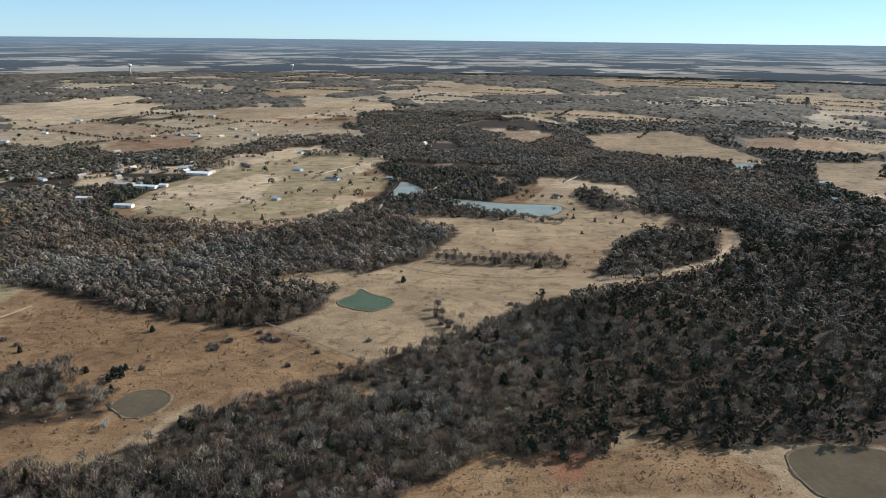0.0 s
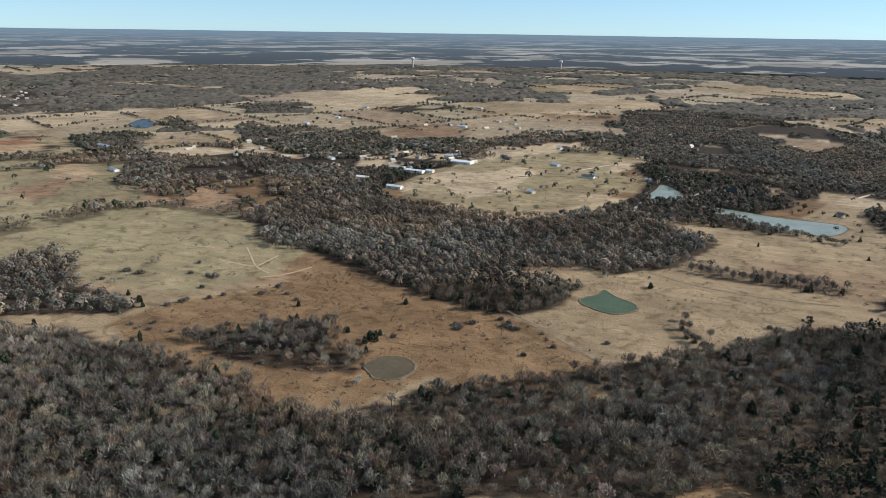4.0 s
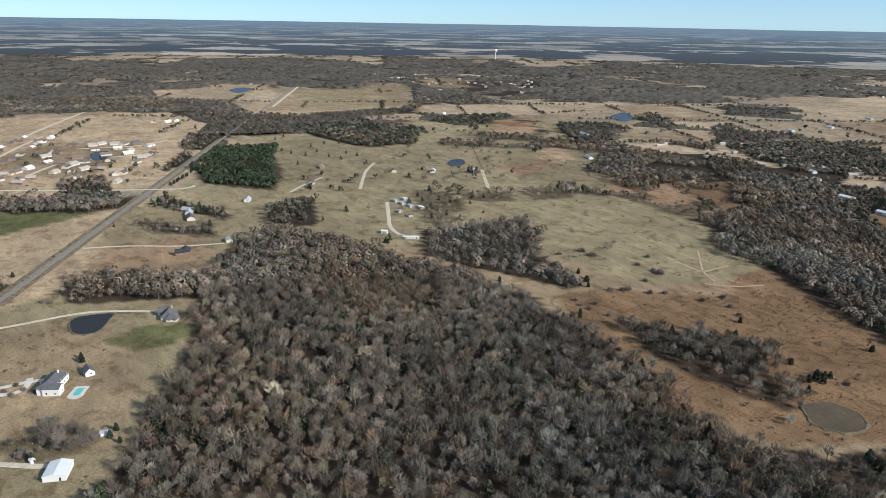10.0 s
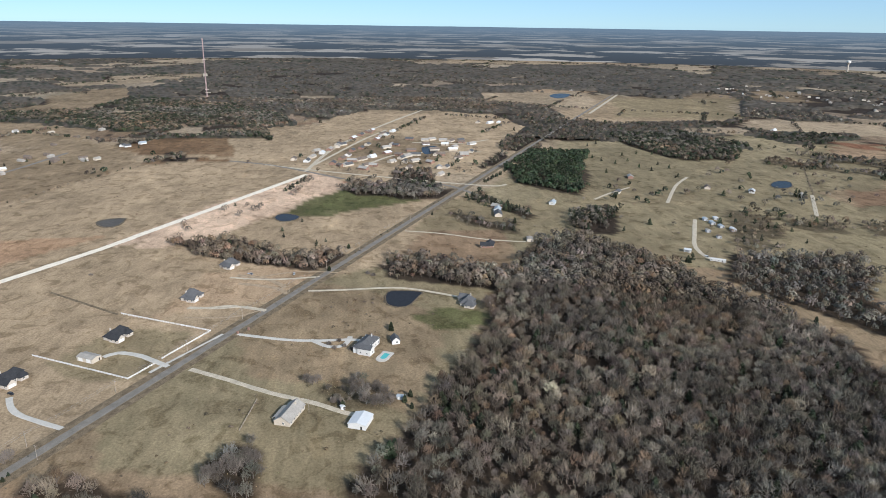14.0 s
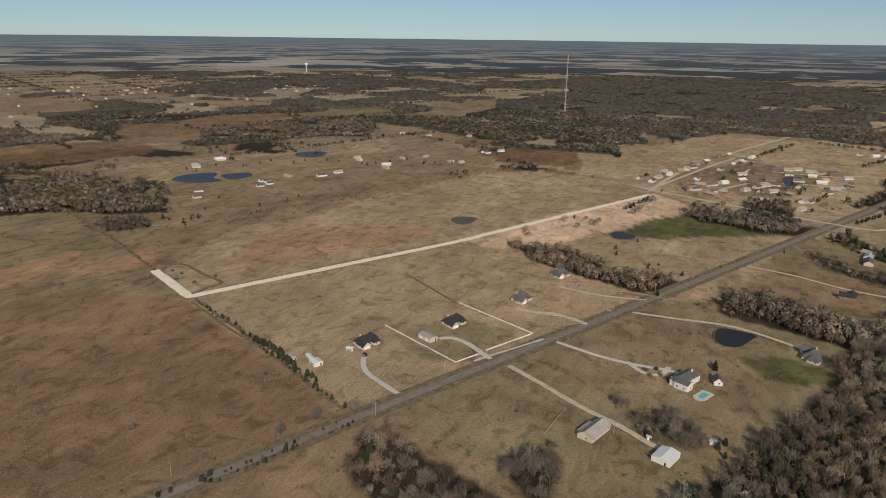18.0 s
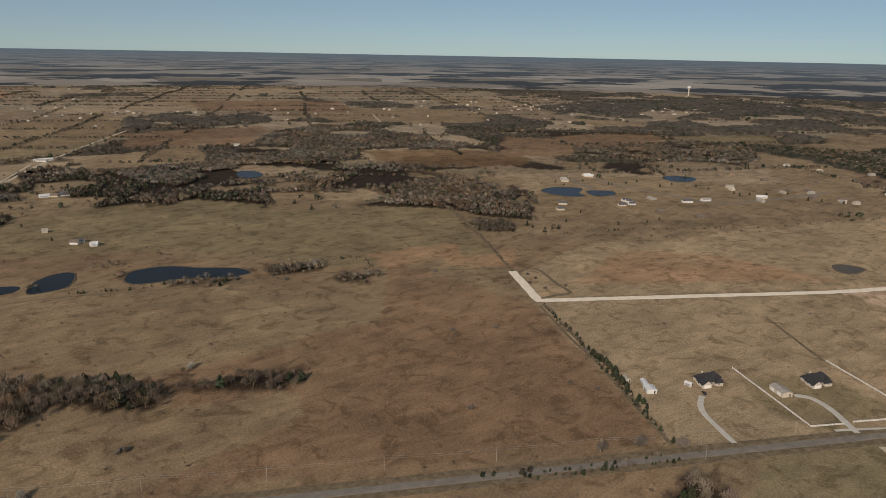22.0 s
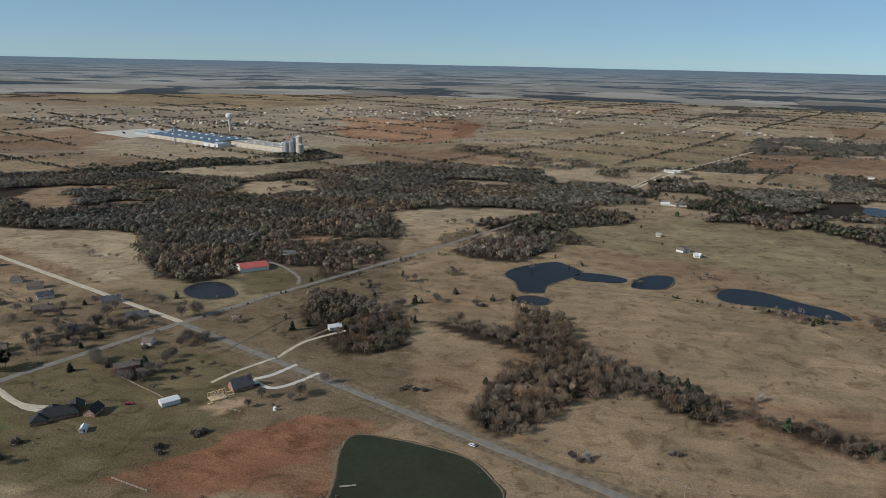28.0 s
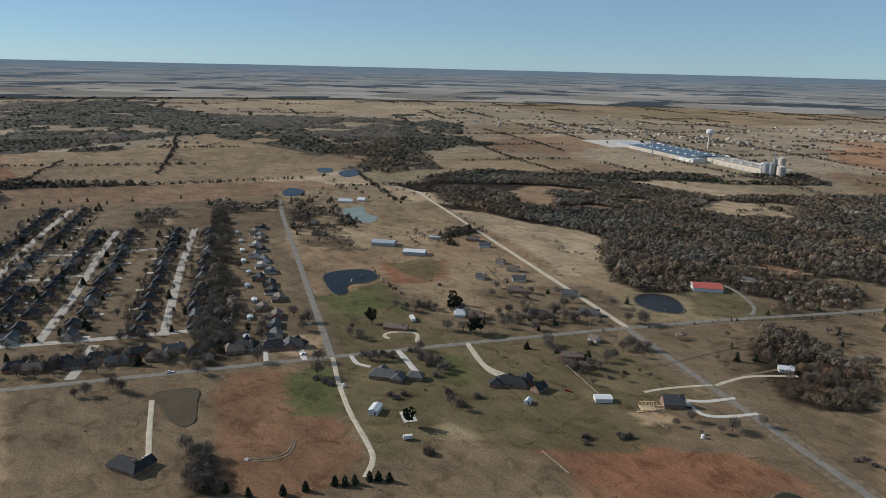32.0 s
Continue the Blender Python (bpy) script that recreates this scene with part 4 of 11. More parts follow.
def gable_body(house_, cx, cy, length, depth, eave, rise, axis, walls, roofm, hip=0.0, over=0.55, windows=True, panes=True, two=False, z0=-0.2):
    """A house body with its roof. axis: 0, the ridge runs along x; 90, along y. hip: how far the ridge ends are drawn in."""
    m = pose(cx, cy, 0, 0, 0, axis)
    L, D = length / 2, depth / 2
    bm = bmesh.new()
    if hip:
        box(bm, -L, L, -D, D, z0, eave)
    else:
        pts = [(-D, z0), (D, z0), (D, eave), (0, eave + rise - 0.05), (-D, eave)]
        a = [bm.verts.new((-L, y, z)) for y, z in pts]
        b = [bm.verts.new((L, y, z)) for y, z in pts]
        bm.faces.new(a)
        bm.faces.new(b[::-1])
        for i in range(5):
            j = (i + 1) % 5
            bm.faces.new((a[i], b[i], b[j], a[j]))
    bm.transform(m)
    part("wall", bm, walls, house_)
    bm = bmesh.new()
    k = rise / D
    lo, lx, ly, ez = 0.12, L + over, D + over, eave - over * k
    top = eave + rise + lo
    rx = L + over - hip if hip else lx
    for s in (1, -1):
        slab(bm, [(-lx, s * ly, ez + lo), (lx, s * ly, ez + lo), (rx, 0, top), (-rx, 0, top)], 0.2)
        if hip:
            slab(bm, [(s * lx, -ly, ez + lo), (s * lx, ly, ez + lo), (s * rx, 0, top)], 0.2)
    bm.transform(m)
    part("roof", bm, roofm, house_)
    if windows:
        n = max(2, int(length / 4.2))
        for s in (-1, 1):
            for i in range(n):
                x = -L + (i + 0.5) * length / n
                for z in ((0.9, 3.9) if two else (0.9,)):
                    p = m @ Vector((x, s * D, z))
                    wall_opening("window", house_, p.x, p.y, p.z, axis + 90 * s, 1.3, 1.4, panes)
        for s in (-1, 1):
            p = m @ Vector((s * L, 0.2 * D, 0.9))
            wall_opening("window", house_, p.x, p.y, p.z, axis + (0 if s > 0 else 180), 1.3, 1.4, panes)


def flat_panel(name, house_, x, y, face, w, h, mat, label="", z=0.0):
    bm = bmesh.new()
    box(bm, -w / 2, w / 2, -0.09, 0.02, z, z + h)
    if name == "garage_door":
        for i in range(1, 4):
            box(bm, -w / 2 + 0.05, w / 2 - 0.05, -0.11, -0.095, z + h * i / 4 - 0.02, z + h * i / 4 + 0.02)
    bm.transform(pose(x, y, 0, 0, 0, face + 90))
    return part(name, bm, mat, house_, label)


def chimney(house_, x, y, z0, z1, mat):
    bm = bmesh.new()
    box(bm, x - 0.5, x + 0.5, y - 0.35, y + 0.35, z0, z1)
    box(bm, x - 0.58, x + 0.58, y - 0.43, y + 0.43, z1, z1 + 0.15)
    part("chimney", bm, mat, house_)


def house(x, y, turn, length, depth, roof="grey", walls="brick", eave=2.9, rise=2.6, hip=0.0, wings=(), two=False, porch=0, label="", panes=True, stack=True, name="house"):
    """A house: a main body along local x, wings as (x, y, length, depth, axis), a front door, a garage and a chimney."""
    h = empty(name, x, y, turn)
    wm, rm = SIDING[walls], SHINGLE[roof]
    show = math.hypot(x, y) < 1000
    gable_body(h, 0, 0, length, depth, eave, rise, 0, wm, rm, hip, windows=show, panes=panes, two=two)
    for i, (wx, wy, wl, wd, ax) in enumerate(wings):
        gable_body(h, wx, wy, wl, wd, eave - 0.03 * (i + 1), rise * wd / depth * 0.95, ax, wm, rm, hip * 0.7 if hip and i else 0.0, windows=show and panes and i < 2, panes=panes)
    flat_panel("door", h, length * 0.12, -depth / 2 - 0.02, -90, 1.1, 2.1, DARK)
    if wings:
        wx, wy, wl, wd, ax = wings[0]
        if ax == 90:
            flat_panel("garage_door", h, wx, wy - wl / 2 - 0.02, -90, min(4.8, wd - 1.2), 2.2, TRIM)
        else:
            flat_panel("garage_door", h, wx, wy - wd / 2 - 0.02, -90, min(4.8, wl - 1.2), 2.2, TRIM)
    if porch:
        bm = bmesh.new()
        slab(bm, [(-porch / 2, -depth / 2 - 2.6, eave - 0.5), (porch / 2, -depth / 2 - 2.6, eave - 0.5), (porch / 2, -depth / 2, eave + 0.2), (-porch / 2, -depth / 2, eave + 0.2)], 0.15)
        part("porch_roof", bm, rm, h)
        n = max(2, int(porch / 3))
        for i in range(n + 1):
            bm = bmesh.new()
            px = -porch / 2 + 0.2 + i * (porch - 0.4) / n
            box(bm, px - 0.12, px + 0.12, -depth / 2 - 2.5, -depth / 2 - 2.26, 0, eave - 0.55)
            part("porch_post", bm, TRIM, h)
    if stack:
        chimney(h, -length * 0.28, depth * 0.12, eave, eave + rise + 0.9, wm)
    KEEP_OUT.append(([(x - 1, y), (x + 1, y)], max(length, depth) * 0.62))
    return tagged(h, label, "house")


def metal_building(name, x, y, turn, length, depth, roof="white", walls="white", eave=3.6, rise=1.6, label="", doors=1, category="barn", lean=0.0):
    """A sheet-metal barn or shed with roll-up doors and standing ribs on its roof."""
    h = empty(name, x, y, turn)
    gable_body(h, 0, 0, length, depth, eave, rise, 0, SIDING[walls], SHINGLE[roof], windows=False, over=0.25)
    bm = bmesh.new()
    n = max(3, int(length / 2.4))
    for i in range(n + 1):
        px = -length / 2 + i * length / n
        for s in (1, -1):
            v = [bm.verts.new(p) for p in ((px - 0.05, s * (depth / 2 + 0.2), eave + 0.12), (px + 0.05, s * (depth / 2 + 0.2), eave + 0.12), (px + 0.05, 0, eave + rise + 0.2), (px - 0.05, 0, eave + rise + 0.2))]
            bm.faces.new(v)
    part("roof_ribs", bm, SHINGLE[roof], h)
    for i in range(doors):
        flat_panel("rollup_door", h, length * (i + 0.5) / doors - length / 2, -depth / 2 - 0.02, -90, min(3.6, length / doors - 0.8), min(3.0, eave - 0.4), STEEL if walls == "white" else TRIM)
    flat_panel("side_door", h, length / 2 + 0.02, depth * 0.25, 0, 1.0, 2.0, DARK)
    if lean:
        bm = bmesh.new()
        slab(bm, [(-length / 2, depth / 2 + lean, eave - 0.8), (length / 2, depth / 2 + lean, eave - 0.8), (length / 2, depth / 2, eave - 0.1), (-length / 2, depth / 2, eave - 0.1)], 0.1)
        part("lean_to_roof", bm, SHINGLE[roof], h)
        for s in (-1, 0, 1):
            bm = bmesh.new()
            box(bm, s * length * 0.45 - 0.1, s * length * 0.45 + 0.1, depth / 2 + lean - 0.3, depth / 2 + lean - 0.1, 0, eave - 0.85)
            part("lean_to_post", bm, LUMBER, h)
    KEEP_OUT.append(([(x - 1, y), (x + 1, y)], max(length, depth) * 0.6))
    return tagged(h, label, category)


def fence(x0, y0, x1, y1, label, mat, spacing=2.5, height=1.25, rails=3, group=""):
    """A post-and-rail fence along a straight line."""
    a, b = Vector((x0, y0)), Vector((x1, y1))
    d = b - a
    turn = math.degrees(math.atan2(d.y, d.x))
    f = empty("fence", x0, y0, turn)
    n = max(1, round(d.length / spacing))
    bm = bmesh.new()
    box(bm, -0.11, 0.11, -0.11, 0.11, -0.3, height)
    box(bm, -0.14, 0.14, -0.14, 0.14, height, height + 0.05)
    bmesh.ops.recalc_face_normals(bm, faces=bm.faces)
    post = bpy.data.meshes.new("post")
    bm.to_mesh(post)
    bm.free()
    post.materials.append(mat)
    for i in range(n + 1):
        put_part("post", post, f, at=pose(i * d.length / n, 0, 0))
    for k in range(rails):
        bm = bmesh.new()
        z = height * (k + 0.6) / rails
        box(bm, 0, d.length, -0.035, 0.035, z - 0.11, z + 0.11)
        part("rail", bm, mat, f)
    return tagged(f, label, "fence", group)


POLE = {}


def utility_pole(x, y, turn, height=9.0):
    if not POLE:
        p = empty("utility_pole", x, y, turn)
        bm = bmesh.new()
        tube(bm, (0, 0, -0.4), (0, 0, height), 0.17, 0.11, 8)
        part("pole_shaft", bm, BARK_POLE, p)
        bm = bmesh.new()
        box(bm, -0.06, 0.06, -1.1, 1.1, height - 0.75, height - 0.6)
        part("crossarm", bm, BARK_POLE, p)
        for s in (-1.0, 1.0):
            bm = bmesh.new()
            tube(bm, (0, s, height - 0.6), (0, s, height - 0.4), 0.06, 0.04, 6)
            part("insulator", bm, STEEL, p)
        POLE["first"] = tagged(p, "weathered wooden utility pole with a crossarm beside the road", "utility pole", "poles along the road")
        return p
    return copy_thing(POLE["first"], pose(x, y, 0, 0, 0, turn))


BARK_POLE = material("weathered_pole", (0.34, 0.28, 0.22), 0.85, spread=0.12, size=1.0, fine=0.15)
CAR_PAINT = {c: material("car_paint_" + c, rgb, 0.3, 0.1, spread=0.04, size=2.0, fine=0.03, spec=0.5) for c, rgb in (
    ("white", (0.72, 0.72, 0.72)), ("dark", (0.03, 0.03, 0.035)), ("red", (0.30, 0.03, 0.03)), ("silver", (0.40, 0.41, 0.42)))}


def car(x, y, turn, paint="dark", truck=False, label=""):
    """A parked car or pickup: shaped body, glazed cabin and four wheels."""
    c = empty("pickup_truck" if truck else "car", x, y, turn)
    L, W = (5.6, 1.95) if truck else (4.6, 1.8)
    bm = bmesh.new()
    v = box(bm, -L / 2, L / 2, -W / 2, W / 2, 0.35, 0.95)
    bmesh.ops.bevel(bm, geom=list(bm.edges), offset=0.12, segments=2, affect="EDGES")
    part("body", bm, CAR_PAINT[paint], c)
    bm = bmesh.new()
    x0, x1 = (0.0, 1.7) if truck else (-1.6, 1.1)
    lo = [(x0 - 0.3, -W / 2 + 0.06), (x1 + 0.5, -W / 2 + 0.06), (x1 + 0.5, W / 2 - 0.06), (x0 - 0.3, W / 2 - 0.06)]
    hi = [(x0, -W / 2 + 0.22), (x1, -W / 2 + 0.22), (x1, W / 2 - 0.22), (x0, W / 2 - 0.22)]
    a = [bm.verts.new((*p, 0.94)) for p in lo]
    b = [bm.verts.new((*p, 1.5)) for p in hi]
    for i in range(4):
        bm.faces.new((a[i], a[(i + 1) % 4], b[(i + 1) % 4], b[i]))
    bm.faces.new(b)
    part("cabin_glass", bm, GLASS, c)
    bm = bmesh.new()
    box(bm, x0 + 0.02, x1 - 0.02, -W / 2 + 0.2, W / 2 - 0.2, 1.49, 1.56)
    part("car_roof", bm, CAR_PAINT[paint], c)
    for sx in (-1, 1):
        for sy in (-1, 1):
            bm = bmesh.new()
            tube(bm, (sx * L * 0.31, sy * (W / 2 - 0.2), 0.34), (sx * L * 0.31, sy * (W / 2 + 0.01), 0.34), 0.34, sides=12)
            part("wheel", bm, RUBBER, c)
    return tagged(c, label or f"{paint} parked {'pickup' if truck else 'car'} on a drive", "truck" if truck else "car")


def trailer(name, x, y, turn, length, width, label, mat="white", height=3.0, category="trailer"):
    """A box trailer, camper or mobile home on low wheels, with rounded corners, windows and a door."""
    t = empty(name, x, y, turn)
    bm = bmesh.new()
    box(bm, -length / 2, length / 2, -width / 2, width / 2, 0.5, height)
    bmesh.ops.bevel(bm, geom=list(bm.edges), offset=0.15, segments=2, affect="EDGES")
    part("shell", bm, SIDING[mat], t)
    for i in range(max(1, int(length / 3.5))):
        wall_opening("window", t, -length / 2 + 1.6 + i * 3.4, -width / 2 - 0.02, 1.5, -90, 1.0, 0.9)
    flat_panel("door", t, length * 0.3, -width / 2 - 0.03, -90, 0.8, 1.9, DARK, z=0.6)
    for s in (-1, 1):
        for k in (-0.4, 0.4):
            bm = bmesh.new()
            tube(bm, (k, s * (width / 2 - 0.25), 0.34), (k, s * (width / 2 - 0.02), 0.34), 0.34, sides=10)
            part("wheel", bm, RUBBER, t)
    bm = bmesh.new()
    box(bm, -length / 2 - 0.9, -length / 2 + 0.3, -0.08, 0.08, 0.3, 0.48)
    box(bm, -length / 2 - 0.85, -length / 2 - 0.75, -0.06, 0.06, 0.0, 0.3)
    part("hitch", bm, DARK, t)
    return tagged(t, label, category)


TREE_SHAPES, SCATTERED = {}, []


def triangles_mesh(name, tri, mat, scale=1.0):
    me = bpy.data.meshes.new(name)
    n = len(tri)
    me.from_pydata([tuple(p) for p in tri], [], [(i, i + 1, i + 2) for i in range(0, n, 3)])
    me.materials.append(mat)
    return me


def tree(x, y, height, kind="oak", spread=1.0, label=""):
    """A single tree or bush: a trunk with limbs and a crown of many sprays, 1 high and scaled."""
    r = random.Random(f"{x:.0f}{y:.0f}{kind}")
    k = (kind, r.randrange(4))
    if k not in TREE_SHAPES:
        if kind in ("oak", "pale"):
            w, l = bare_tree(200 + k[1], 10, 380, 0.018)
        elif kind == "bush":
            w, l = bare_tree(220 + k[1], 10, 300, 0.06)
            for a in (w, l):
                a[:, 2] = np.maximum((a[:, 2] - 0.42) * 1.6, -0.03)
                a[:, :2] *= 1.25
        elif kind == "cedar":
            w, l = cedar_tree(240 + k[1], 15, 11)
        else:
            w, l = pine_tree(260 + k[1], 40, 14, 0.13)
        leaf = {"oak": TWIGS, "bush": TWIGS, "pale": PALE_TWIGS, "cedar": NEEDLES, "pine": NEEDLES}[kind]
        TREE_SHAPES[k] = (triangles_mesh("trunk", w, BARK), triangles_mesh("crown", l, leaf))
    if math.hypot(x, y) > 707:
        fam = {"oak": "oak_mid", "bush": "oak_mid", "pale": "oak_mid", "cedar": "cedar_mid", "pine": "pine_mid"}[kind]
        c = (colours("oak", 1) * (2.2 if kind == "pale" else 1.0) if fam == "oak_mid" else colours(kind, 1))[0]
        SCATTERED.append((fam, x, y, height, spread * (1.25 if kind == "bush" else 1.0), c))
        return None
    t = new({"oak": "bare_tree", "bush": "bush", "pale": "blossoming_tree", "cedar": "cedar_tree", "pine": "pine_tree"}[kind])
    t.empty_display_size = 0.5
    t.matrix_basis = pose(x, y, -0.15, 0, 0, r.uniform(0, 360)) @ Matrix.Diagonal((height * spread, height * spread, height, 1))
    put_part("trunk", TREE_SHAPES[k][0], t)
    put_part("crown", TREE_SHAPES[k][1], t)
    text = label or {"oak": "bare grey-brown deciduous tree in winter grass", "bush": "low bare brown thicket bush in pasture", "pale": "small pale blossoming tree by the woods",
                     "cedar": "dense dark green cedar in the pasture", "pine": "tall dark green pine by the houses"}[kind]
    return tagged(t, text, "bush" if kind == "bush" else "tree", {"oak": "bare trees", "bush": "pasture bushes", "pale": "pale trees", "cedar": "cedars", "pine": "pines"}[kind])


def hedgerow(line, gap, label, kinds=("oak_mid",), low=3.0, high=6.0, jitter=2.5, name="hedgerow"):
    """Bushes and small trees that grew along a fence line."""
    items = []
    for (ax, ay), (bx, by) in zip(line, line[1:]):
        n = max(1, int(math.hypot(bx - ax, by - ay) / gap))
        for i in range(n):
            if rng.random() < 0.22:
                continue
            s = (i + rng.random()) / n
            fam = kinds[int(rng.integers(0, len(kinds)))]
            c = colours("cedar", 1)[0] if fam.startswith("cedar") else colours("oak", 1)[0]
            items.append((fam, ax + (bx - ax) * s + rng.normal() * jitter * 0.4, ay + (by - ay) * s + rng.normal() * jitter * 0.4, rng.uniform(low, high), rng.uniform(0.9, 1.35), c))
    return grow(name, label, items, "hedgerow")


# ---- yard and landmark things ----
POOL = material("pool_water", (0.10, 0.42, 0.40), 0.1, spread=0.1, size=2.0, fine=0.05, spec=0.5)
TARP = material("white_sheet", (0.75, 0.74, 0.72), 0.8, spread=0.05, size=1.0, fine=0.05)


def swimming_pool(x, y, turn):
    p = empty("swimming_pool", x, y, turn)
    n = 28
    edge = [(4.6 * math.cos(a) + 0.9 * math.cos(2 * a), 2.6 * math.sin(a) + 0.5 * math.sin(3 * a)) for a in (2 * math.pi * i / n for i in range(n))]
    bm = bmesh.new()
    lo, hi = [bm.verts.new((a * 1.75, b * 2.0, -0.1)) for a, b in edge], [bm.verts.new((a * 1.75, b * 2.0, 0.22)) for a, b in edge]
    inn = [bm.verts.new((a, b, 0.22)) for a, b in edge]
    ind = [bm.verts.new((a, b, 0.02)) for a, b in edge]
    for i in range(n):
        j = (i + 1) % n
        bm.faces.new((lo[i], lo[j], hi[j], hi[i]))
        bm.faces.new((hi[i], hi[j], inn[j], inn[i]))
        bm.faces.new((inn[i], inn[j], ind[j], ind[i]))
    part("paving", bm, CONCRETE, p, "pale concrete surround")
    bm = bmesh.new()
    bm.faces.new([bm.verts.new((a * 1.01, b * 1.01, 0.14)) for a, b in edge])
    part("pool_water", bm, POOL, p, "turquoise water")
    return tagged(p, "turquoise kidney-shaped swimming pool behind a large house", "swimming pool")


def court(x, y, turn, w, l):
    bm = bmesh.new()
    box(bm, -w / 2, w / 2, -l / 2, l / 2, -0.1, 0.12)
    bmesh.ops.bevel(bm, geom=list(bm.edges), offset=0.03, segments=1, affect="EDGES")
    ob = part("concrete_slab", bm, CONCRETE, None)
    ob.matrix_basis = pose(x, y, 0, 0, 0, turn)
    return tagged(ob, "bare pale concrete slab in the grass", "slab")


def tarp(x, y):
    bm = bmesh.new()
    r = random.Random(4)
    vs = [bm.verts.new((math.cos(a) * (2.6 if i % 2 else 1.4) * r.uniform(0.8, 1.2), math.sin(a) * (2.0 if i % 2 else 1.2) * r.uniform(0.8, 1.2), 0.15)) for i, a in enumerate(2 * math.pi * k / 14 for k in range(14))]
    c = bm.verts.new((0, 0, 0.6))
    for i in range(14):
        bm.faces.new((vs[i], vs[(i + 1) % 14], c))
    bmesh.ops.solidify(bm, geom=list(bm.faces), thickness=0.05)
    ob = part("tarpaulin", bm, TARP)
    ob.matrix_basis = pose(x, y, 0, 0, 0, 30)
    return tagged(ob, "crumpled white sheet lying in a bare red field", "tarpaulin")


def house_frame(x, y, turn):
    """The open timber frame of the unfinished wing."""
    f = empty("timber_frame", x, y, turn)
    bm = bmesh.new()
    box(bm, -5.5, 5.5, -4, 4, -0.1, 0.25)
    part("floor_slab", bm, LUMBER, f)
    stud = None
    for i in range(12):
        for s in (-1, 1):
            if stud is None:
                bm = bmesh.new()
                box(bm, -0.09, 0.09, -0.09, 0.09, 0.25, 2.9)
                stud = part("stud", bm, LUMBER, f, at=pose(-5.3 + i * 0.96, s * 3.8, 0))
            else:
                put_part("stud", stud.data, f, at=pose(-5.3 + i * 0.96, s * 3.8, 0))
    for s in (-1, 1):
        bm = bmesh.new()
        box(bm, -5.5, 5.5, s * 3.8 - 0.1, s * 3.8 + 0.1, 2.9, 3.05)
        part("top_plate", bm, LUMBER, f)
    for i in range(7):
        bm = bmesh.new()
        px = -5.2 + i * 1.7
        for s in (-1, 1):
            slab(bm, [(px - 0.07, s * 4.2, 3.0), (px + 0.07, s * 4.2, 3.0), (px + 0.07, 0, 5.6), (px - 0.07, 0, 5.6)], 0.2)
        part("rafter", bm, LUMBER, f)
    for k, (ox, oy, l) in enumerate(((-9, 2, 4.5), (-8, 5, 4), (-10, -3, 5), (7, 6, 3.5))):
        bm = bmesh.new()
        box(bm, ox - l / 2, ox + l / 2, oy - 0.6, oy + 0.6, 0, 0.5)
        part("lumber_stack", bm, LUMBER, f)
    return tagged(f, "raw timber framing and lumber of an unfinished wing", "timber frame")


def playground(x, y):
    p = empty("play_set", x, y, 20)
    for sx in (-2, 2):
        for sy in (-1, 1):
            bm = bmesh.new()
            tube(bm, (sx, sy, 0), (sx, sy * 0.3, 2.4), 0.08, sides=6)
            part("play_leg", bm, LUMBER, p)
    bm = bmesh.new()
    tube(bm, (-2.2, 0, 2.4), (2.2, 0, 2.4), 0.09, sides=6)
    part("beam", bm, LUMBER, p)
    bm = bmesh.new()
    box(bm, -4.8, -2.8, -1, 1, 1.2, 1.35)
    for a, b in ((-4.7, -0.9), (-2.9, -0.9), (-4.7, 0.9), (-2.9, 0.9)):
        box(bm, a - 0.07, a + 0.07, b - 0.07, b + 0.07, 0, 2.6)
    part("platform", bm, LUMBER, p)
    bm = bmesh.new()
    slab(bm, [(-5, -1.2, 2.5), (-2.6, -1.2, 2.5), (-2.6, 0, 3.3), (-5, 0, 3.3)], 0.06)
    slab(bm, [(-5, 1.2, 2.5), (-2.6, 1.2, 2.5), (-2.6, 0, 3.3), (-5, 0, 3.3)], 0.06)
    part("canopy", bm, TARP, p)
    return tagged(p, "wooden swing set with a small canopy", "play set")


def gate_pillar(x, y):
    bm = bmesh.new()
    box(bm, -0.6, 0.6, -0.6, 0.6, -0.1, 1.7)
    box(bm, -0.75, 0.75, -0.75, 0.75, 1.7, 1.9)
    box(bm, -0.45, 0.45, -0.45, 0.45, 1.9, 2.15)
    ob = part("gate_pillar", bm, SIDING["brick"])
    ob.matrix_basis = pose(x, y, 0, 0, 0, -27)
    return tagged(ob, "dark brick gate pillar at a drive entrance", "gate pillar", "gate pillars")


def jetty(x, y, turn, length):
    j = empty("jetty", x, y, turn)
    for i in range(int(length / 0.5)):
        bm = bmesh.new()
        box(bm, -length / 2 + i * 0.5, -length / 2 + i * 0.5 + 0.42, -0.7, 0.7, 0.5, 0.56)
        part("plank", bm, BARK_POLE, j)
    for sx in (-0.45, 0, 0.45):
        for s in (-0.6, 0.6):
            bm = bmesh.new()
            tube(bm, (sx * length, s, -0.6), (sx * length, s, 0.5), 0.09, sides=6)
            part("pile", bm, BARK_POLE, j)
    return tagged(j, "short grey wooden jetty in a pond", "jetty")


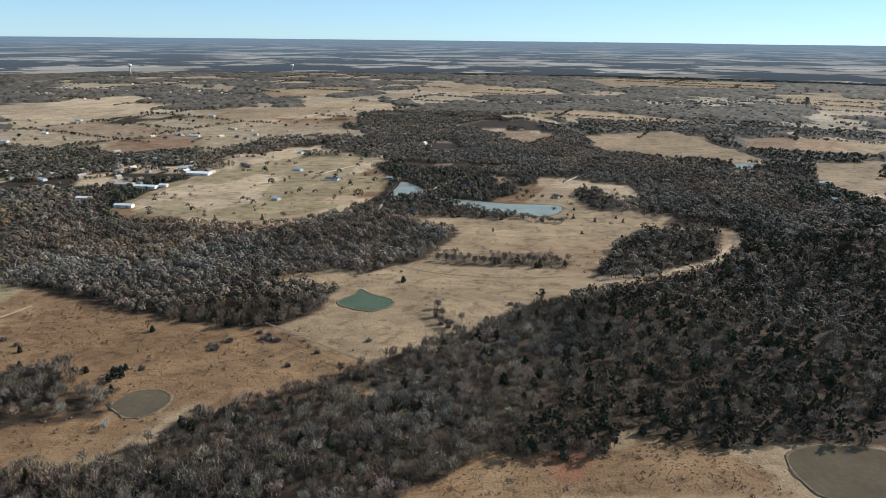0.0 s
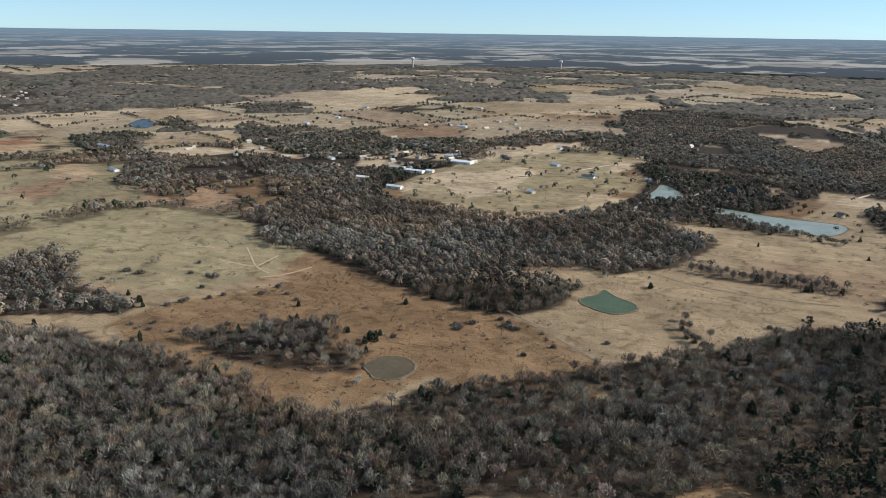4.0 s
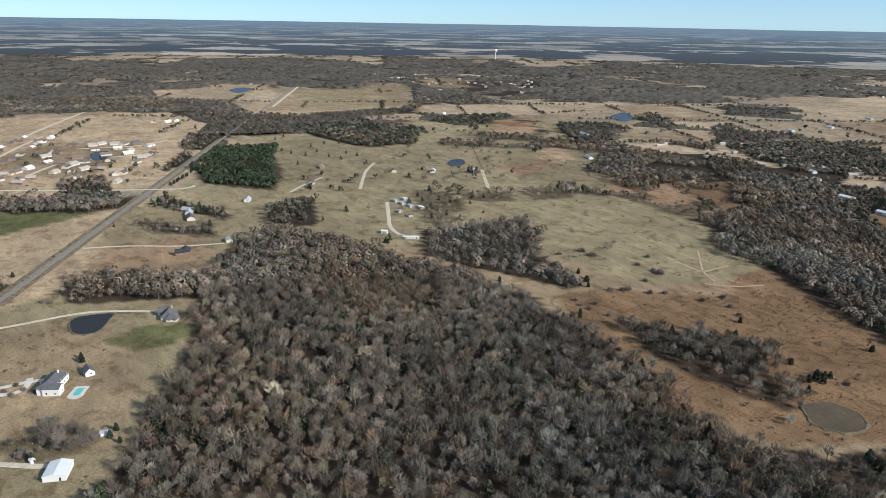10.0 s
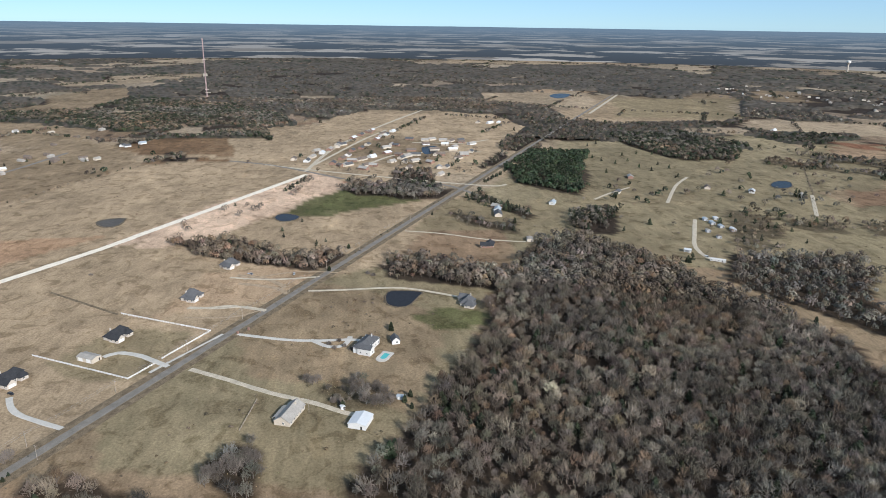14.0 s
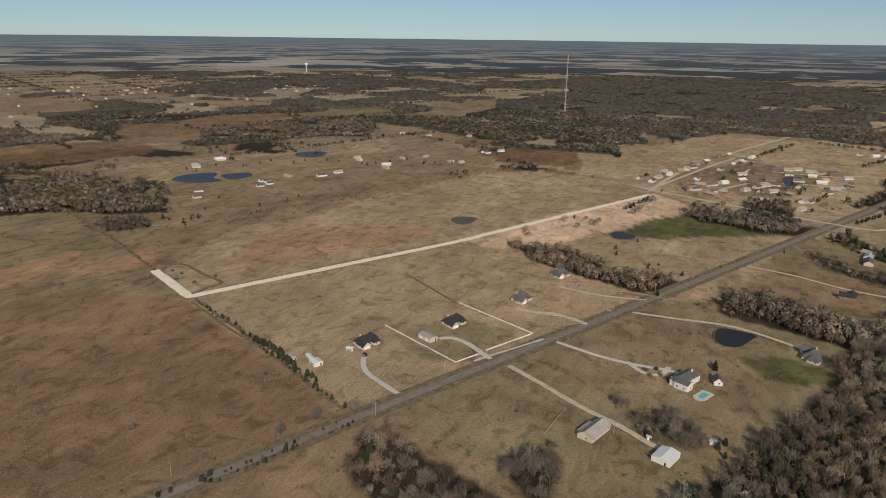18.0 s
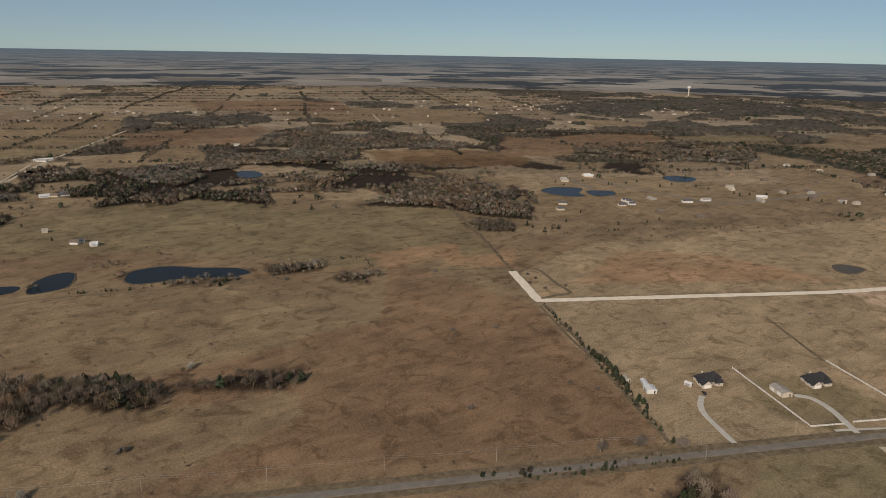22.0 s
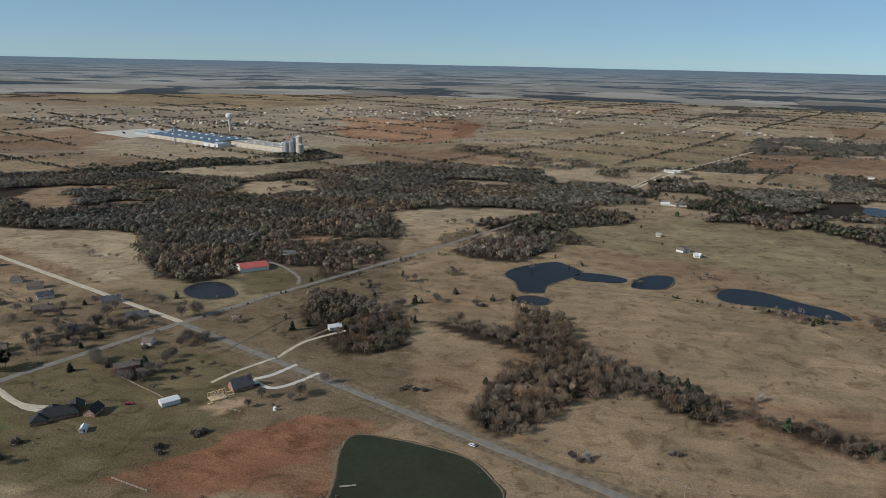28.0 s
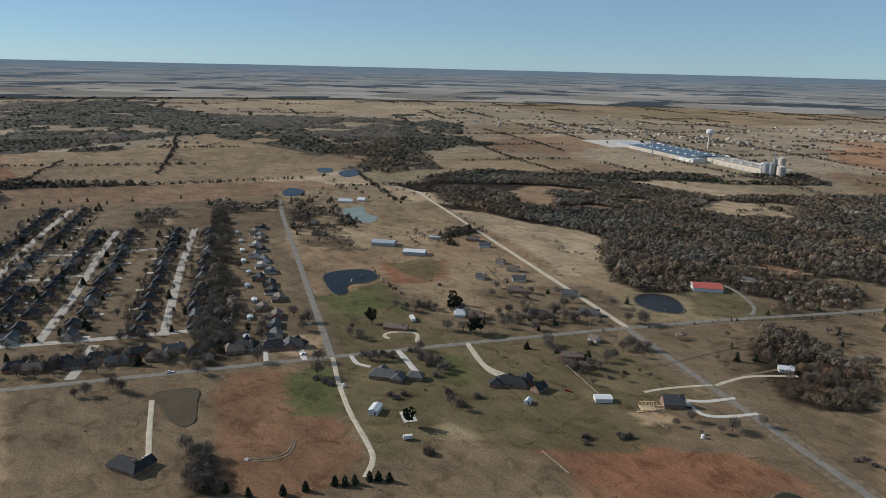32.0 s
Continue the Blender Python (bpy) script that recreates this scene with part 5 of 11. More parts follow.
def yard_tank(x, y):
    t = empty("yard_tank", x, y, 15)
    bm = bmesh.new()
    tube(bm, (0, 0, 0.1), (0, 0, 2.2), 1.1, sides=14)
    tube(bm, (0, 0, 2.2), (0, 0, 2.5), 1.1, 0.3, sides=14)
    part("tank_body", bm, TARP, t)
    bm = bmesh.new()
    box(bm, -1.3, 1.3, -1.3, 1.3, -0.1, 0.1)
    part("pad", bm, CONCRETE, t)
    return tagged(t, "small white round tank standing in grass", "tank")


def water_tower(x, y, height, far=False):
    """A pedestal water tower: flared concrete shaft and a wide low tank."""
    w = empty("water_tower", x, y)
    k = height / 46
    bm = bmesh.new()
    ring = [(4.2, -0.5), (3.4, 4), (3.1, 28), (4.2, 33)]
    for (r0, z0), (r1, z1) in zip(ring, ring[1:]):
        tube(bm, (0, 0, z0 * k), (0, 0, z1 * k), r0 * k, r1 * k, 20, caps=False)
    part("shaft", bm, SIDING["stone"], w, "tan concrete shaft")
    bm = bmesh.new()
    ring = [(4.2, 33), (8.2, 36.5), (8.6, 38), (8.6, 42), (7.6, 44.6), (3.0, 46)]
    for (r0, z0), (r1, z1) in zip(ring, ring[1:]):
        tube(bm, (0, 0, z0 * k), (0, 0, z1 * k), r0 * k, r1 * k, 24, caps=False)
    bm.faces.new([bm.verts.new((3 * k * math.cos(2 * math.pi * i / 24), 3 * k * math.sin(2 * math.pi * i / 24), 46 * k)) for i in range(24)])
    part("tank", bm, SIDING["white"], w, "white steel tank")
    return tagged(w, "far white water tower on the plain" if far else "tall tan and white water tower by the works", "water tower")


def mast(x, y, height):
    m = empty("radio_mast", x, y)
    r = 1.7
    legs = [(r * math.cos(a), r * math.sin(a)) for a in (0.3, 2.39, 4.49)]
    for lx, ly in legs:
        bm = bmesh.new()
        tube(bm, (lx, ly, 0), (lx * 0.7, ly * 0.7, height), 0.45, 0.35, 5)
        part("mast_leg", bm, RED_WHITE, m)
    bm = bmesh.new()
    n = int(height / 3)
    for i in range(n):
        z = i * 3
        for a, b in ((0, 1), (1, 2), (2, 0)):
            tube(bm, (*legs[a], z), (*legs[b], z + 3), 0.22, sides=3, caps=False)
    part("lattice", bm, RED_WHITE, m)
    return tagged(m, "tall slender red and white lattice radio mast", "mast")


RED_WHITE = material("mast_paint", (0.42, 0.30, 0.28), 0.6, spread=0.2, size=20.0, fine=0.05)


def factory(x, y):
    """The works beyond the woods: blue-roofed hall, white sheds, silos and a chimney."""
    f = empty("factory", x, y, 332)
    f.scale = (1.55, 1.55, 1.25)
    for k, (ox, oy, l, d, e, roof, wall) in enumerate(((0, 0, 190, 80, 8, "blue", "tan"), (-175, -5, 130, 34, 10, "tan", "tan"), (130, 10, 60, 40, 6, "metal", "grey"), (-95, 30, 40, 24, 7, "metal", "white"))):
        bm = bmesh.new()
        box(bm, ox - l / 2, ox + l / 2, oy - d / 2, oy + d / 2, -0.3, e)
        part("hall_wall", bm, SIDING[wall], f)
        bm = bmesh.new()
        for s in (-1, 1):
            slab(bm, [(ox - l / 2 - 0.4, oy + s * (d / 2 + 0.4), e + 0.2), (ox + l / 2 + 0.4, oy + s * (d / 2 + 0.4), e + 0.2), (ox + l / 2 + 0.4, oy, e + d * 0.03), (ox - l / 2 - 0.4, oy, e + d * 0.03)], 0.3)
        part("hall_roof", bm, SHINGLE[roof], f)
        for i in range(int(l / 22)):
            px = ox - l / 2 + 12 + i * 22
            for oy2 in (-0.25, 0.25):
                bm = bmesh.new()
                box(bm, px - 3, px + 3, oy + d * oy2 - 1.5, oy + d * oy2 + 1.5, e, e + d * 0.03 + 0.6)
                part("roof_vent", bm, SIDING["white"], f)
        for i in range(int(l / 16)):
            flat_panel("dock_door", f, ox - l / 2 + 8 + i * 16, oy - d / 2 - 0.1, -90, 5, 5, STEEL)
            flat_panel("dock_door", f, ox - l / 2 + 8 + i * 16, oy + d / 2 + 0.1, 90, 5, 5, STEEL)
    for i, (ox, oy, r, h) in enumerate(((-256, 0, 5, 30), (-268, 2, 5, 34), (-262, 12, 4, 24), (-276, 8, 6, 20), (-250, 12, 5, 22))):
        bm = bmesh.new()
        tube(bm, (ox, oy, -0.3), (ox, oy, h), r, sides=16)
        tube(bm, (ox, oy, h), (ox, oy, h + 2.5), r, 1.0, sides=16)
        part("silo", bm, SIDING["stone"] if i % 2 else STEEL, f)
    for ox, oy, h in ((-258, 6, 42), (-110, 35, 32), (-20, 60, 34)):
        bm = bmesh.new()
        tube(bm, (ox, oy, -0.3), (ox, oy, h), 1.3, 0.9, sides=10)
        part("stack", bm, STEEL, f)
    bm = bmesh.new()
    box(bm, -210, 200, -75, -48, -0.3, 0.25)
    box(bm, 105, 240, -48, 70, -0.3, 0.24)
    part("yard", bm, CONCRETE, f)
    r = random.Random(8)
    for i in range(26):
        bm = bmesh.new()
        px, py = r.uniform(-200, 190), r.uniform(-72, -52)
        box(bm, px - 6, px + 6, py - 1.3, py + 1.3, 1.0, 4.0)
        part("parked_trailer", bm, SIDING["white"] if i % 3 else SHINGLE["blue"], f)
    return tagged(f, "large works with a blue-roofed hall, white sheds and silos", "factory")


# ---- the subdivision: a few house types, copied along the streets ----


def subdivision():
    kinds = []
    for i, (roof, walls, hip) in enumerate((("black", "brick", 3.5), ("black", "stone", 2.5), ("black", "red", 4.0), ("grey", "stone", 0.0), ("black", "brick", 3.0))):
        kinds.append(house(900 + 20 * i, 0, 0, 14.5 + i * 0.7, 10, roof=roof, walls=walls, rise=3.6, hip=hip, wings=((-4.0, -4.6, 6.0, 6.4, 90), (4.6, 3.6, 6.0, 6.2, 90)), panes=False, stack=False,
                           label=f"{'dark-roofed' if roof != 'grey' else 'grey-roofed'} brick subdivision house with a front garage"))
        tagged(kinds[-1], group="subdivision houses")
    spots = []
    r = random.Random(12)
    for ax, ay, bx, by, only in STREETS:
        d = Vector((bx - ax, by - ay))
        n = d.normalized().orthogonal()
        turn = math.degrees(math.atan2(d.y, d.x))
        count = max(1, round(d.length / 29))
        for s in ((only,) if only else (-1, 1)):
            for i in range(count):
                p = Vector((ax, ay)) + d * ((i + 0.5 + r.uniform(-0.12, 0.12)) / count) + n * s * r.uniform(19, 24)
                if any((p - q).length < 19 for q, _ in spots):
                    continue
                spots.append((p, turn + (180 if s > 0 else 0) + r.uniform(-3, 3)))
    used = set()
    yard = []
    for p, turn in spots:
        for _ in range(8):
            a = r.uniform(0, 6.28)
            q = p + Vector((math.cos(a), math.sin(a))) * r.uniform(10, 22)
            fam = r.choice(("oak_near",) * 7 + ("cedar_near",))
            yard.append((fam, q.x, q.y, r.uniform(5, 10), r.uniform(0.9, 1.2), colours("cedar" if fam[0] == "c" else "oak", 1)[0]))
    grow("yard_trees", "small bare yard trees and evergreens between houses", yard, "trees")
    for k, (p, turn) in enumerate(spots):
        i = r.randrange(len(kinds))
        m = pose(p.x, p.y, 0, 0, 0, turn)
        if i not in used:
            used.add(i)
            kinds[i].matrix_basis = m
        else:
            copy_thing(kinds[i], m)
        KEEP_OUT.append(([(p.x - 1, p.y), (p.x + 1, p.y)], 8.5))
        q = p + Vector((math.cos(radians(turn - 90)), math.sin(radians(turn - 90)))) * 12 + Vector((math.cos(radians(turn)), math.sin(radians(turn)))) * -4
        if k % 2 == 0:
            bm = bmesh.new()
            box(bm, -2.6, 2.6, -4, 4, -0.1, 0.1)
            ob = part("drive_slab", bm, CONCRETE)
            ob.matrix_basis = pose(q.x, q.y, 0, 0, 0, turn)
            tagged(ob, "short concrete drive of a subdivision house", "driveway", kind="structure")
        if k % 9 == 4:
            car(q.x, q.y, turn + 90, ("white", "dark", "silver", "red")[k % 4])
    for ax, ay, bx, by in ((609, -184, 762, -261), (653, -95, 816, -177), (830, -258, 952, -321), (816, -174, 1074, -307), (585, -242, 762, -335)):
        fence(ax, ay, bx, by, "brown board fence between back gardens", BARK_POLE, spacing=4.8, height=1.8, rails=4, group="garden fences")
    return spots


# street lines, and rows of older houses along the side road
# from, to, sides of the street that are built up
STREETS = [(605, -113, 963, -298, 0), (561, -199, 918, -386, 0), (720, -72, 1144, -294, 0), (552, -72, 500, -196, 1), (780, -128, 676, -72, 1)]


def side_rows():
    r = random.Random(31)
    for i in range(19):
        s = 30 + i * 24
        p = Vector((435, -282)) + Vector((0.894, -0.447)) * s + Vector((0.447, 0.894)) * (36 + r.uniform(-6, 12))
        house(round(p.x), round(p.y), 153 + r.uniform(-8, 8), r.uniform(13, 18), 9.5, roof=r.choice(("grey", "brown", "black", "tan")), walls=r.choice(("brick", "white", "stone")), rise=3.0,
              hip=r.choice((0.0, 2.5)), wings=((4.5, -5.5, 6, 6.5, 90),), panes=False, stack=False, label="older house with sheds along the side road")
        if i % 2:
            q = p + Vector((0.447, 0.894)) * 24
            metal_building("garden_shed", round(q.x), round(q.y), 153, r.uniform(6, 10), 5, roof=r.choice(("white", "metal")), walls="white", eave=2.4, rise=0.8, label="white garden shed behind a house", category="shed")
    for i in range(7):
        s = 14 + i * 29
        p = Vector((534, -73)) + Vector((-0.434, -0.901)) * s + Vector((0.9, -0.43)) * 30
        house(round(p.x), round(p.y), 63 + r.uniform(-6, 6), r.uniform(14, 18), 10, roof=r.choice(("grey", "black", "brown")), walls="brick", rise=3.4, hip=2.5, wings=((4.5, -5.5, 6, 6.5, 90),), panes=False,
              stack=False, label="brick house with a dark roof by the county road")


def lane_homes():
    """More houses on both sides of the neighbourhood's lanes."""
    r = random.Random(17)
    for line in LANES[:3]:
        for (ax, ay), (bx, by) in zip(line, line[1:]):
            d = Vector((bx - ax, by - ay))
            n = d.normalized().orthogonal()
            for i in range(max(1, int(d.length / 38))):
                for s in (-1, 1):
                    p = Vector((ax, ay)) + d.normalized() * (38 * i + r.uniform(8, 30)) + n * s * r.uniform(20, 28)
                    house(round(p.x), round(p.y), math.degrees(math.atan2(d.y, d.x)) + (180 if s > 0 else 0) + r.uniform(-8, 8), r.uniform(13, 19), 9, roof=r.choice(("brown", "tan", "grey", "white")),
                          walls=r.choice(("brick", "tan", "white")), rise=2.6, stack=False, panes=False, label="single-storey neighbourhood house with a pale drive")


def far_homes():
    """Small towns and farms far off: many pale houses, too far to count."""
    r = random.Random(5)
    groups = {"white": [], "grey": [], "brown": []}
    for tx, ty, n, sx, sy in TOWNS:
        for _ in range(n):
            x, y = tx + r.gauss(0, sx), ty + r.gauss(0, sy)
            if 880 < math.hypot(x, y) < 4500:
                groups[r.choice(("white", "grey", "brown", "brown"))].append((x, y, r.uniform(8, 15), r.uniform(6, 10), r.uniform(2.5, 4), radians(r.choice((-27, 63)) + r.uniform(-8, 8))))
    for key, rows_ in groups.items():
        verts, faces = [], []
        for x, y, l, d, e, a in rows_:
            c, s = math.cos(a), math.sin(a)
            base = len(verts)
            for px, py, pz in ((-1, -1, 0), (1, -1, 0), (1, 1, 0), (-1, 1, 0), (-1, -1, 1), (1, -1, 1), (1, 1, 1), (-1, 1, 1), (-1, 0, 1.7), (1, 0, 1.7)):
                vx, vy = px * l / 2, py * d / 2
                verts.append((x + vx * c - vy * s, y + vx * s + vy * c, pz * e - 0.2))
            faces += [tuple(base + i for i in f) for f in ((0, 1, 5, 4), (1, 2, 6, 9, 5), (2, 3, 7, 6), (3, 0, 4, 8, 7), (4, 5, 9, 8), (6, 7, 8, 9))]
        me = bpy.data.meshes.new("far_houses")
        me.from_pydata(verts, [], faces)
        me.materials.append({"white": SIDING["tan"], "grey": SHINGLE["tan"], "brown": SHINGLE["brown"]}[key])
        tagged(new("far_houses", me), f"{dict(white='pale', grey='grey-tan', brown='brown')[key]} roofs of far houses among trees", "far houses", kind="stuff")


# ---- roads ----
for side in (-6.2, 6.2):
    strip("ditch", [(-1360 + 0.457 * side, 339 + 0.889 * side), (-382 + 0.457 * side, -162 + 0.889 * side), (-41 + 0.457 * side, -335 + 0.889 * side), (286 + 0.457 * side, -503 + 0.889 * side)], 4.6, DITCH, z=0.03, smooth=False,
          label="weedy brown roadside ditch", category="ditch")
strip("section_road", [(-2448, 895), (-382, -162), (-41, -335), (318, -520)], 5.2, ASPHALT, smooth=False, label="straight grey two-lane county road with grassy verges")
strip("cross_road", [(762, 401), (534, -73), (318, -522), (175, -775), (54, -1000)], 5.6, ASPHALT, label="grey county road across the section road")
strip("side_road", [(435, -282), (928, -528), (1034, -585)], 5.2, ASPHALT, smooth=False, label="worn grey residential road")
strip("gravel_road", [(318, -522), (955, -824)], 5, GRAVEL, smooth=False, label="pale gravel road past the houses")
strip("new_road", [(-500, -505), (-456, -424), (-710, -271), (-1070, -91)], 8.4, CALICHE, smooth=False, label="new pale concrete road through pasture")


# ---- ponds ----
pond("pond", [(-92, 575), (-80, 594), (-76, 608), (-63, 594), (-46, 583), (-46, 568), (-60, 556), (-76, 560)], "green", "green farm pond with an earth bank in pasture")
pond("pond", [(-4, 991), (37, 982), (91, 963), (158, 956), (159, 923), (129, 891), (72, 913), (16, 953)], "pale", "long pale blue-green pond below a big house")
pond("pond", [(-78, 1009), (-71, 1076), (-67, 1111), (-45, 1085), (-30, 1028), (-53, 1000)], "pale", "pale shallow pond by a curving drive")
pond("pond", [(-208, 394), (-201, 409), (-184, 412), (-174, 400), (-178, 384), (-190, 378), (-200, 384)], "brown", "round muddy brown pond among scrub")
pond("pond", [(196, 345), (219, 355), (254, 350), (267, 335), (248, 305), (203, 306), (193, 322)], "brown", "brown pond at the edge of the woods")
pond("pond", [(545, 1307), (583, 1321), (568, 1273), (534, 1265)], "pale", "small pale pond by houses", bank=False)
pond("pond", [(-547, 14), (-570, 18), (-567, 44), (-555, 41), (-536, 31), (-536, 20)], "dark", "dark pond in a mown meadow")
pond("pond", [(-824, -110), (-839, -101), (-826, -82), (-808, -87), (-805, -101)], "dark", "small dark pond at a field corner")
pond("pond", [(-812, -310), (-826, -301), (-826, -283), (-797, -283), (-793, -295)], "brown", "small dark pond in pasture")
pond("pond", [(-968, 604), (-987, 626), (-981, 641), (-948, 624), (-940, 602), (-949, 596)], "blue", "small blue pond by a fence line")
pond("pond", [(-1307, 106), (-1322, 133), (-1268, 131), (-1236, 106)], "blue", "small blue pond amid houses", bank=False)
pond("pond", [(-2289, 605), (-2364, 653), (-2341, 690), (-2247, 651), (-2214, 608)], "blue", "far blue pond in bare fields", bank=False)
pond("pond", [(-1292, 1282), (-1341, 1384), (-1261, 1333), (-1210, 1250)], "blue", "blue pond at a far farm", bank=False)
pond("pond", [(-858, -805), (-899, -815), (-933, -783), (-899, -759), (-881, -732), (-854, -756)], "blue", "blue pond by a farmstead")
pond("pond", [(-922, -760), (-956, -737), (-936, -713), (-899, -722)], "blue", "blue pond beyond a causeway")
pond("pond", [(-1153, -770), (-1187, -771), (-1204, -733), (-1159, -713), (-1134, -737)], "blue", "small blue pond in pasture", bank=False)
pond("pond", [(-490, -1213), (-518, -1263), (-540, -1239), (-532, -1194), (-499, -1182)], "blue", "small blue pond among woods", bank=False)
pond("pond", [(54, -728), (44, -758), (3, -793), (-16, -779), (-29, -755), (-4, -719), (10, -696), (11, -677), (20, -673), (35, -675), (41, -704)], "blue", "large dark blue pond behind a dam")
pond("pond", [(-29, -755), (-53, -756), (-76, -744), (-69, -729), (-34, -726), (-19, -734)], "blue", "narrow arm of the large pond", bank=False)
pond("pond", [(37, -653), (23, -664), (5, -657), (8, -639), (30, -634)], "dark", "small pool below the dam")
pond("pond", [(-79, -717), (-92, -751), (-113, -766), (-128, -759), (-116, -721), (-97, -711)], "blue", "dark blue pond below a dam")
pond("pond", [(-165, -714), (-180, -733), (-212, -729), (-238, -704), (-267, -683), (-273, -660), (-249, -657), (-215, -677), (-175, -684), (-163, -696)], "blue", "long dark blue pond in pasture")
pond("pond", [(362, -604), (359, -626), (339, -634), (316, -616), (307, -596), (325, -582), (347, -586)], "dark", "round dark pond with a grassy rim")
pond("pond", [(114, -321), (120, -350), (117, -369), (95, -369), (69, -364), (45, -356), (29, -337), (22, -322), (22, -286), (68, -269), (106, -283)], "olive", "big olive-green pond with a sandy bank by the road")
pond("pond", [(620, -397), (627, -423), (611, -450), (583, -443), (574, -422), (579, -400), (559, -385), (564, -373)], "blue", "blue pond with a small jetty by the road")
pond("pond", [(903, -620), (906, -661), (860, -635), (826, -631), (801, -598), (840, -592)], "pale", "pale pond among bare trees", bank=False)
pond("pond", [(1096, -627), (1123, -661), (1083, -665), (1050, -634), (1059, -612)], "blue", "pond beside a tree line", bank=False)
pond("pond", [(1234, -845), (1247, -898), (1187, -869), (1170, -815)], "blue", "pond at a field edge", bank=False)
pond("pond", [(1295, -827), (1302, -862), (1254, -843), (1247, -811)], "blue", "pond at a field edge", bank=False)
pond("pond", [(459, -150), (460, -162), (449, -178), (428, -168), (406, -157), (404, -148), (417, -145), (439, -148)], "brown", "shallow brown pond by a gravel drive", bank=False)
pond("pond", [(3728, -729), (3970, -851), (3696, -813), (3450, -694)], "pale", "far pale pond", bank=False)

# ---- woods and ground cover: outlines in metres ----
wood([(-437, 885), (-419, 1051), (-351, 1175), (-249, 1364), (-143, 1408), (-86, 1092), (-94, 989), (-140, 915), (-190, 866), (-298, 819), (-375, 843)], "sparse")
wood([(-1254, 1998), (-911, 2515), (-513, 2251), (-90, 2399), (-222, 1892), (-443, 1642), (-666, 1406), (-929, 1465)], "sparse")
wood([(-1002, 321), (-1076, 597), (-917, 627), (-643, 446), (-733, 311), (-832, 267)], "sparse")
wood([(-1308, 745), (-1346, 1140), (-861, 828), (-815, 559)], "sparse")
wood([(-843, -976), (-1123, -1053), (-1389, -808), (-1496, -597), (-1102, -438), (-918, -498), (-756, -583), (-725, -730)], "sparse")
wood([(-918, -781), (-1115, -953), (-1435, -851), (-1395, -471), (-1225, -408), (-941, -597)], "sparse")
wood([(-413, -925), (-490, -1089), (-758, -948), (-650, -792)], "sparse")
wood([(-1195, -311), (-1639, -199), (-1767, -18), (-1786, 291), (-1482, 316), (-1092, 177), (-1083, -33)], "sparse")
wood([(466, -488), (294, -514), (167, -743), (45, -649), (152, -506), (250, -385), (358, -362)], "sparse")
wood([(526, -555), (518, -690), (364, -759), (245, -634), (299, -483), (397, -449)], "sparse")
wood([(-238, 292), (-257, 321), (-218, 326), (-173, 339), (-156, 381), (-112, 382), (-94, 367), (-73, 363), (-50, 400), (-65, 430), (-31, 438), (0, 426), (20, 483), (54, 534), (88, 581)], "oak")
wood([(-238, 292), (-73, 363), (-50, 400), (0, 426), (20, 483), (54, 534), (88, 581), (169, 620), (79, 403), (29, 343), (-18, 305), (-24, 296)], "oak")
wood([(88, 581), (146, 612), (204, 635), (290, 691), (371, 835), (457, 896), (627, 970), (695, 940), (364, 458), (242, 540)], "mixed")
wood([(29, 343), (79, 403), (88, 581), (242, 540), (364, 458), (284, 343), (256, 354), (201, 355), (151, 348), (106, 366), (94, 339), (57, 341)], "mixed")
wood([(141, 645), (205, 778), (253, 830), (343, 828), (291, 711), (205, 658)], "mixed")
wood([(-522, 796), (-407, 834), (-291, 801), (-186, 843), (-139, 906), (-78, 896), (18, 806), (-20, 707), (-73, 649), (-103, 662), (-184, 626), (-253, 657), (-398, 688), (-468, 706)], "oak")
wood([(-528, 725), (-398, 688), (-253, 657), (-184, 626), (-137, 611), (-97, 612), (-107, 555), (-137, 522), (-171, 515), (-214, 545), (-286, 568), (-370, 596), (-454, 616)], "oak")
wood([(-205, 608), (-162, 626), (-97, 612), (-117, 554), (-137, 522), (-171, 515)], "cedar")
wood([(253, 1006), (364, 1073), (423, 996), (384, 877), (283, 858), (262, 918), (223, 910)], "thin")
wood([(-8, 724), (102, 729), (133, 699), (122, 670), (10, 681)], "thin")
wood([(-324, 432), (-291, 442), (-268, 450), (-253, 426), (-267, 394), (-294, 386)], "oak")
wood([(-261, 401), (-233, 411), (-211, 403), (-227, 385)], "oak")
wood([(-664, 245), (-619, 310), (-530, 307), (-443, 354), (-356, 321), (-286, 325), (-231, 316), (-180, 326), (-129, 329), (-83, 337), (-71, 298), (-347, 109)], "oak")
wood([(-363, 382), (-316, 418), (-265, 443), (-250, 422), (-237, 377), (-212, 400), (-207, 382), (-243, 373), (-320, 366)], "oak")
wood([(-341, 15), (-394, 42), (-468, 80), (-532, 118), (-582, 129), (-690, 188), (-736, 233), (-660, 264), (-609, 302), (-537, 276), (-530, 320), (-464, 336), (-430, 360), (-351, 317), (-316, 212), (-268, 114)], "oak")
wood([(-268, 114), (-316, 212), (-351, 317), (-317, 329), (-246, 318), (-190, 320), (-160, 324), (-125, 321), (-112, 311), (-261, 110)], "oak")
wood([(-537, 683), (-537, 777), (-464, 830), (-276, 828), (-218, 828), (-128, 547), (-162, 530), (-211, 525), (-291, 560), (-371, 594), (-431, 662)], "oak")
wood([(-786, 476), (-763, 571), (-741, 657), (-651, 725), (-567, 744), (-533, 679), (-670, 679), (-718, 520)], "thin")
wood([(-654, 373), (-623, 500), (-562, 476), (-515, 437), (-437, 418), (-428, 397), (-475, 382), (-526, 354), (-575, 335)], "oak")
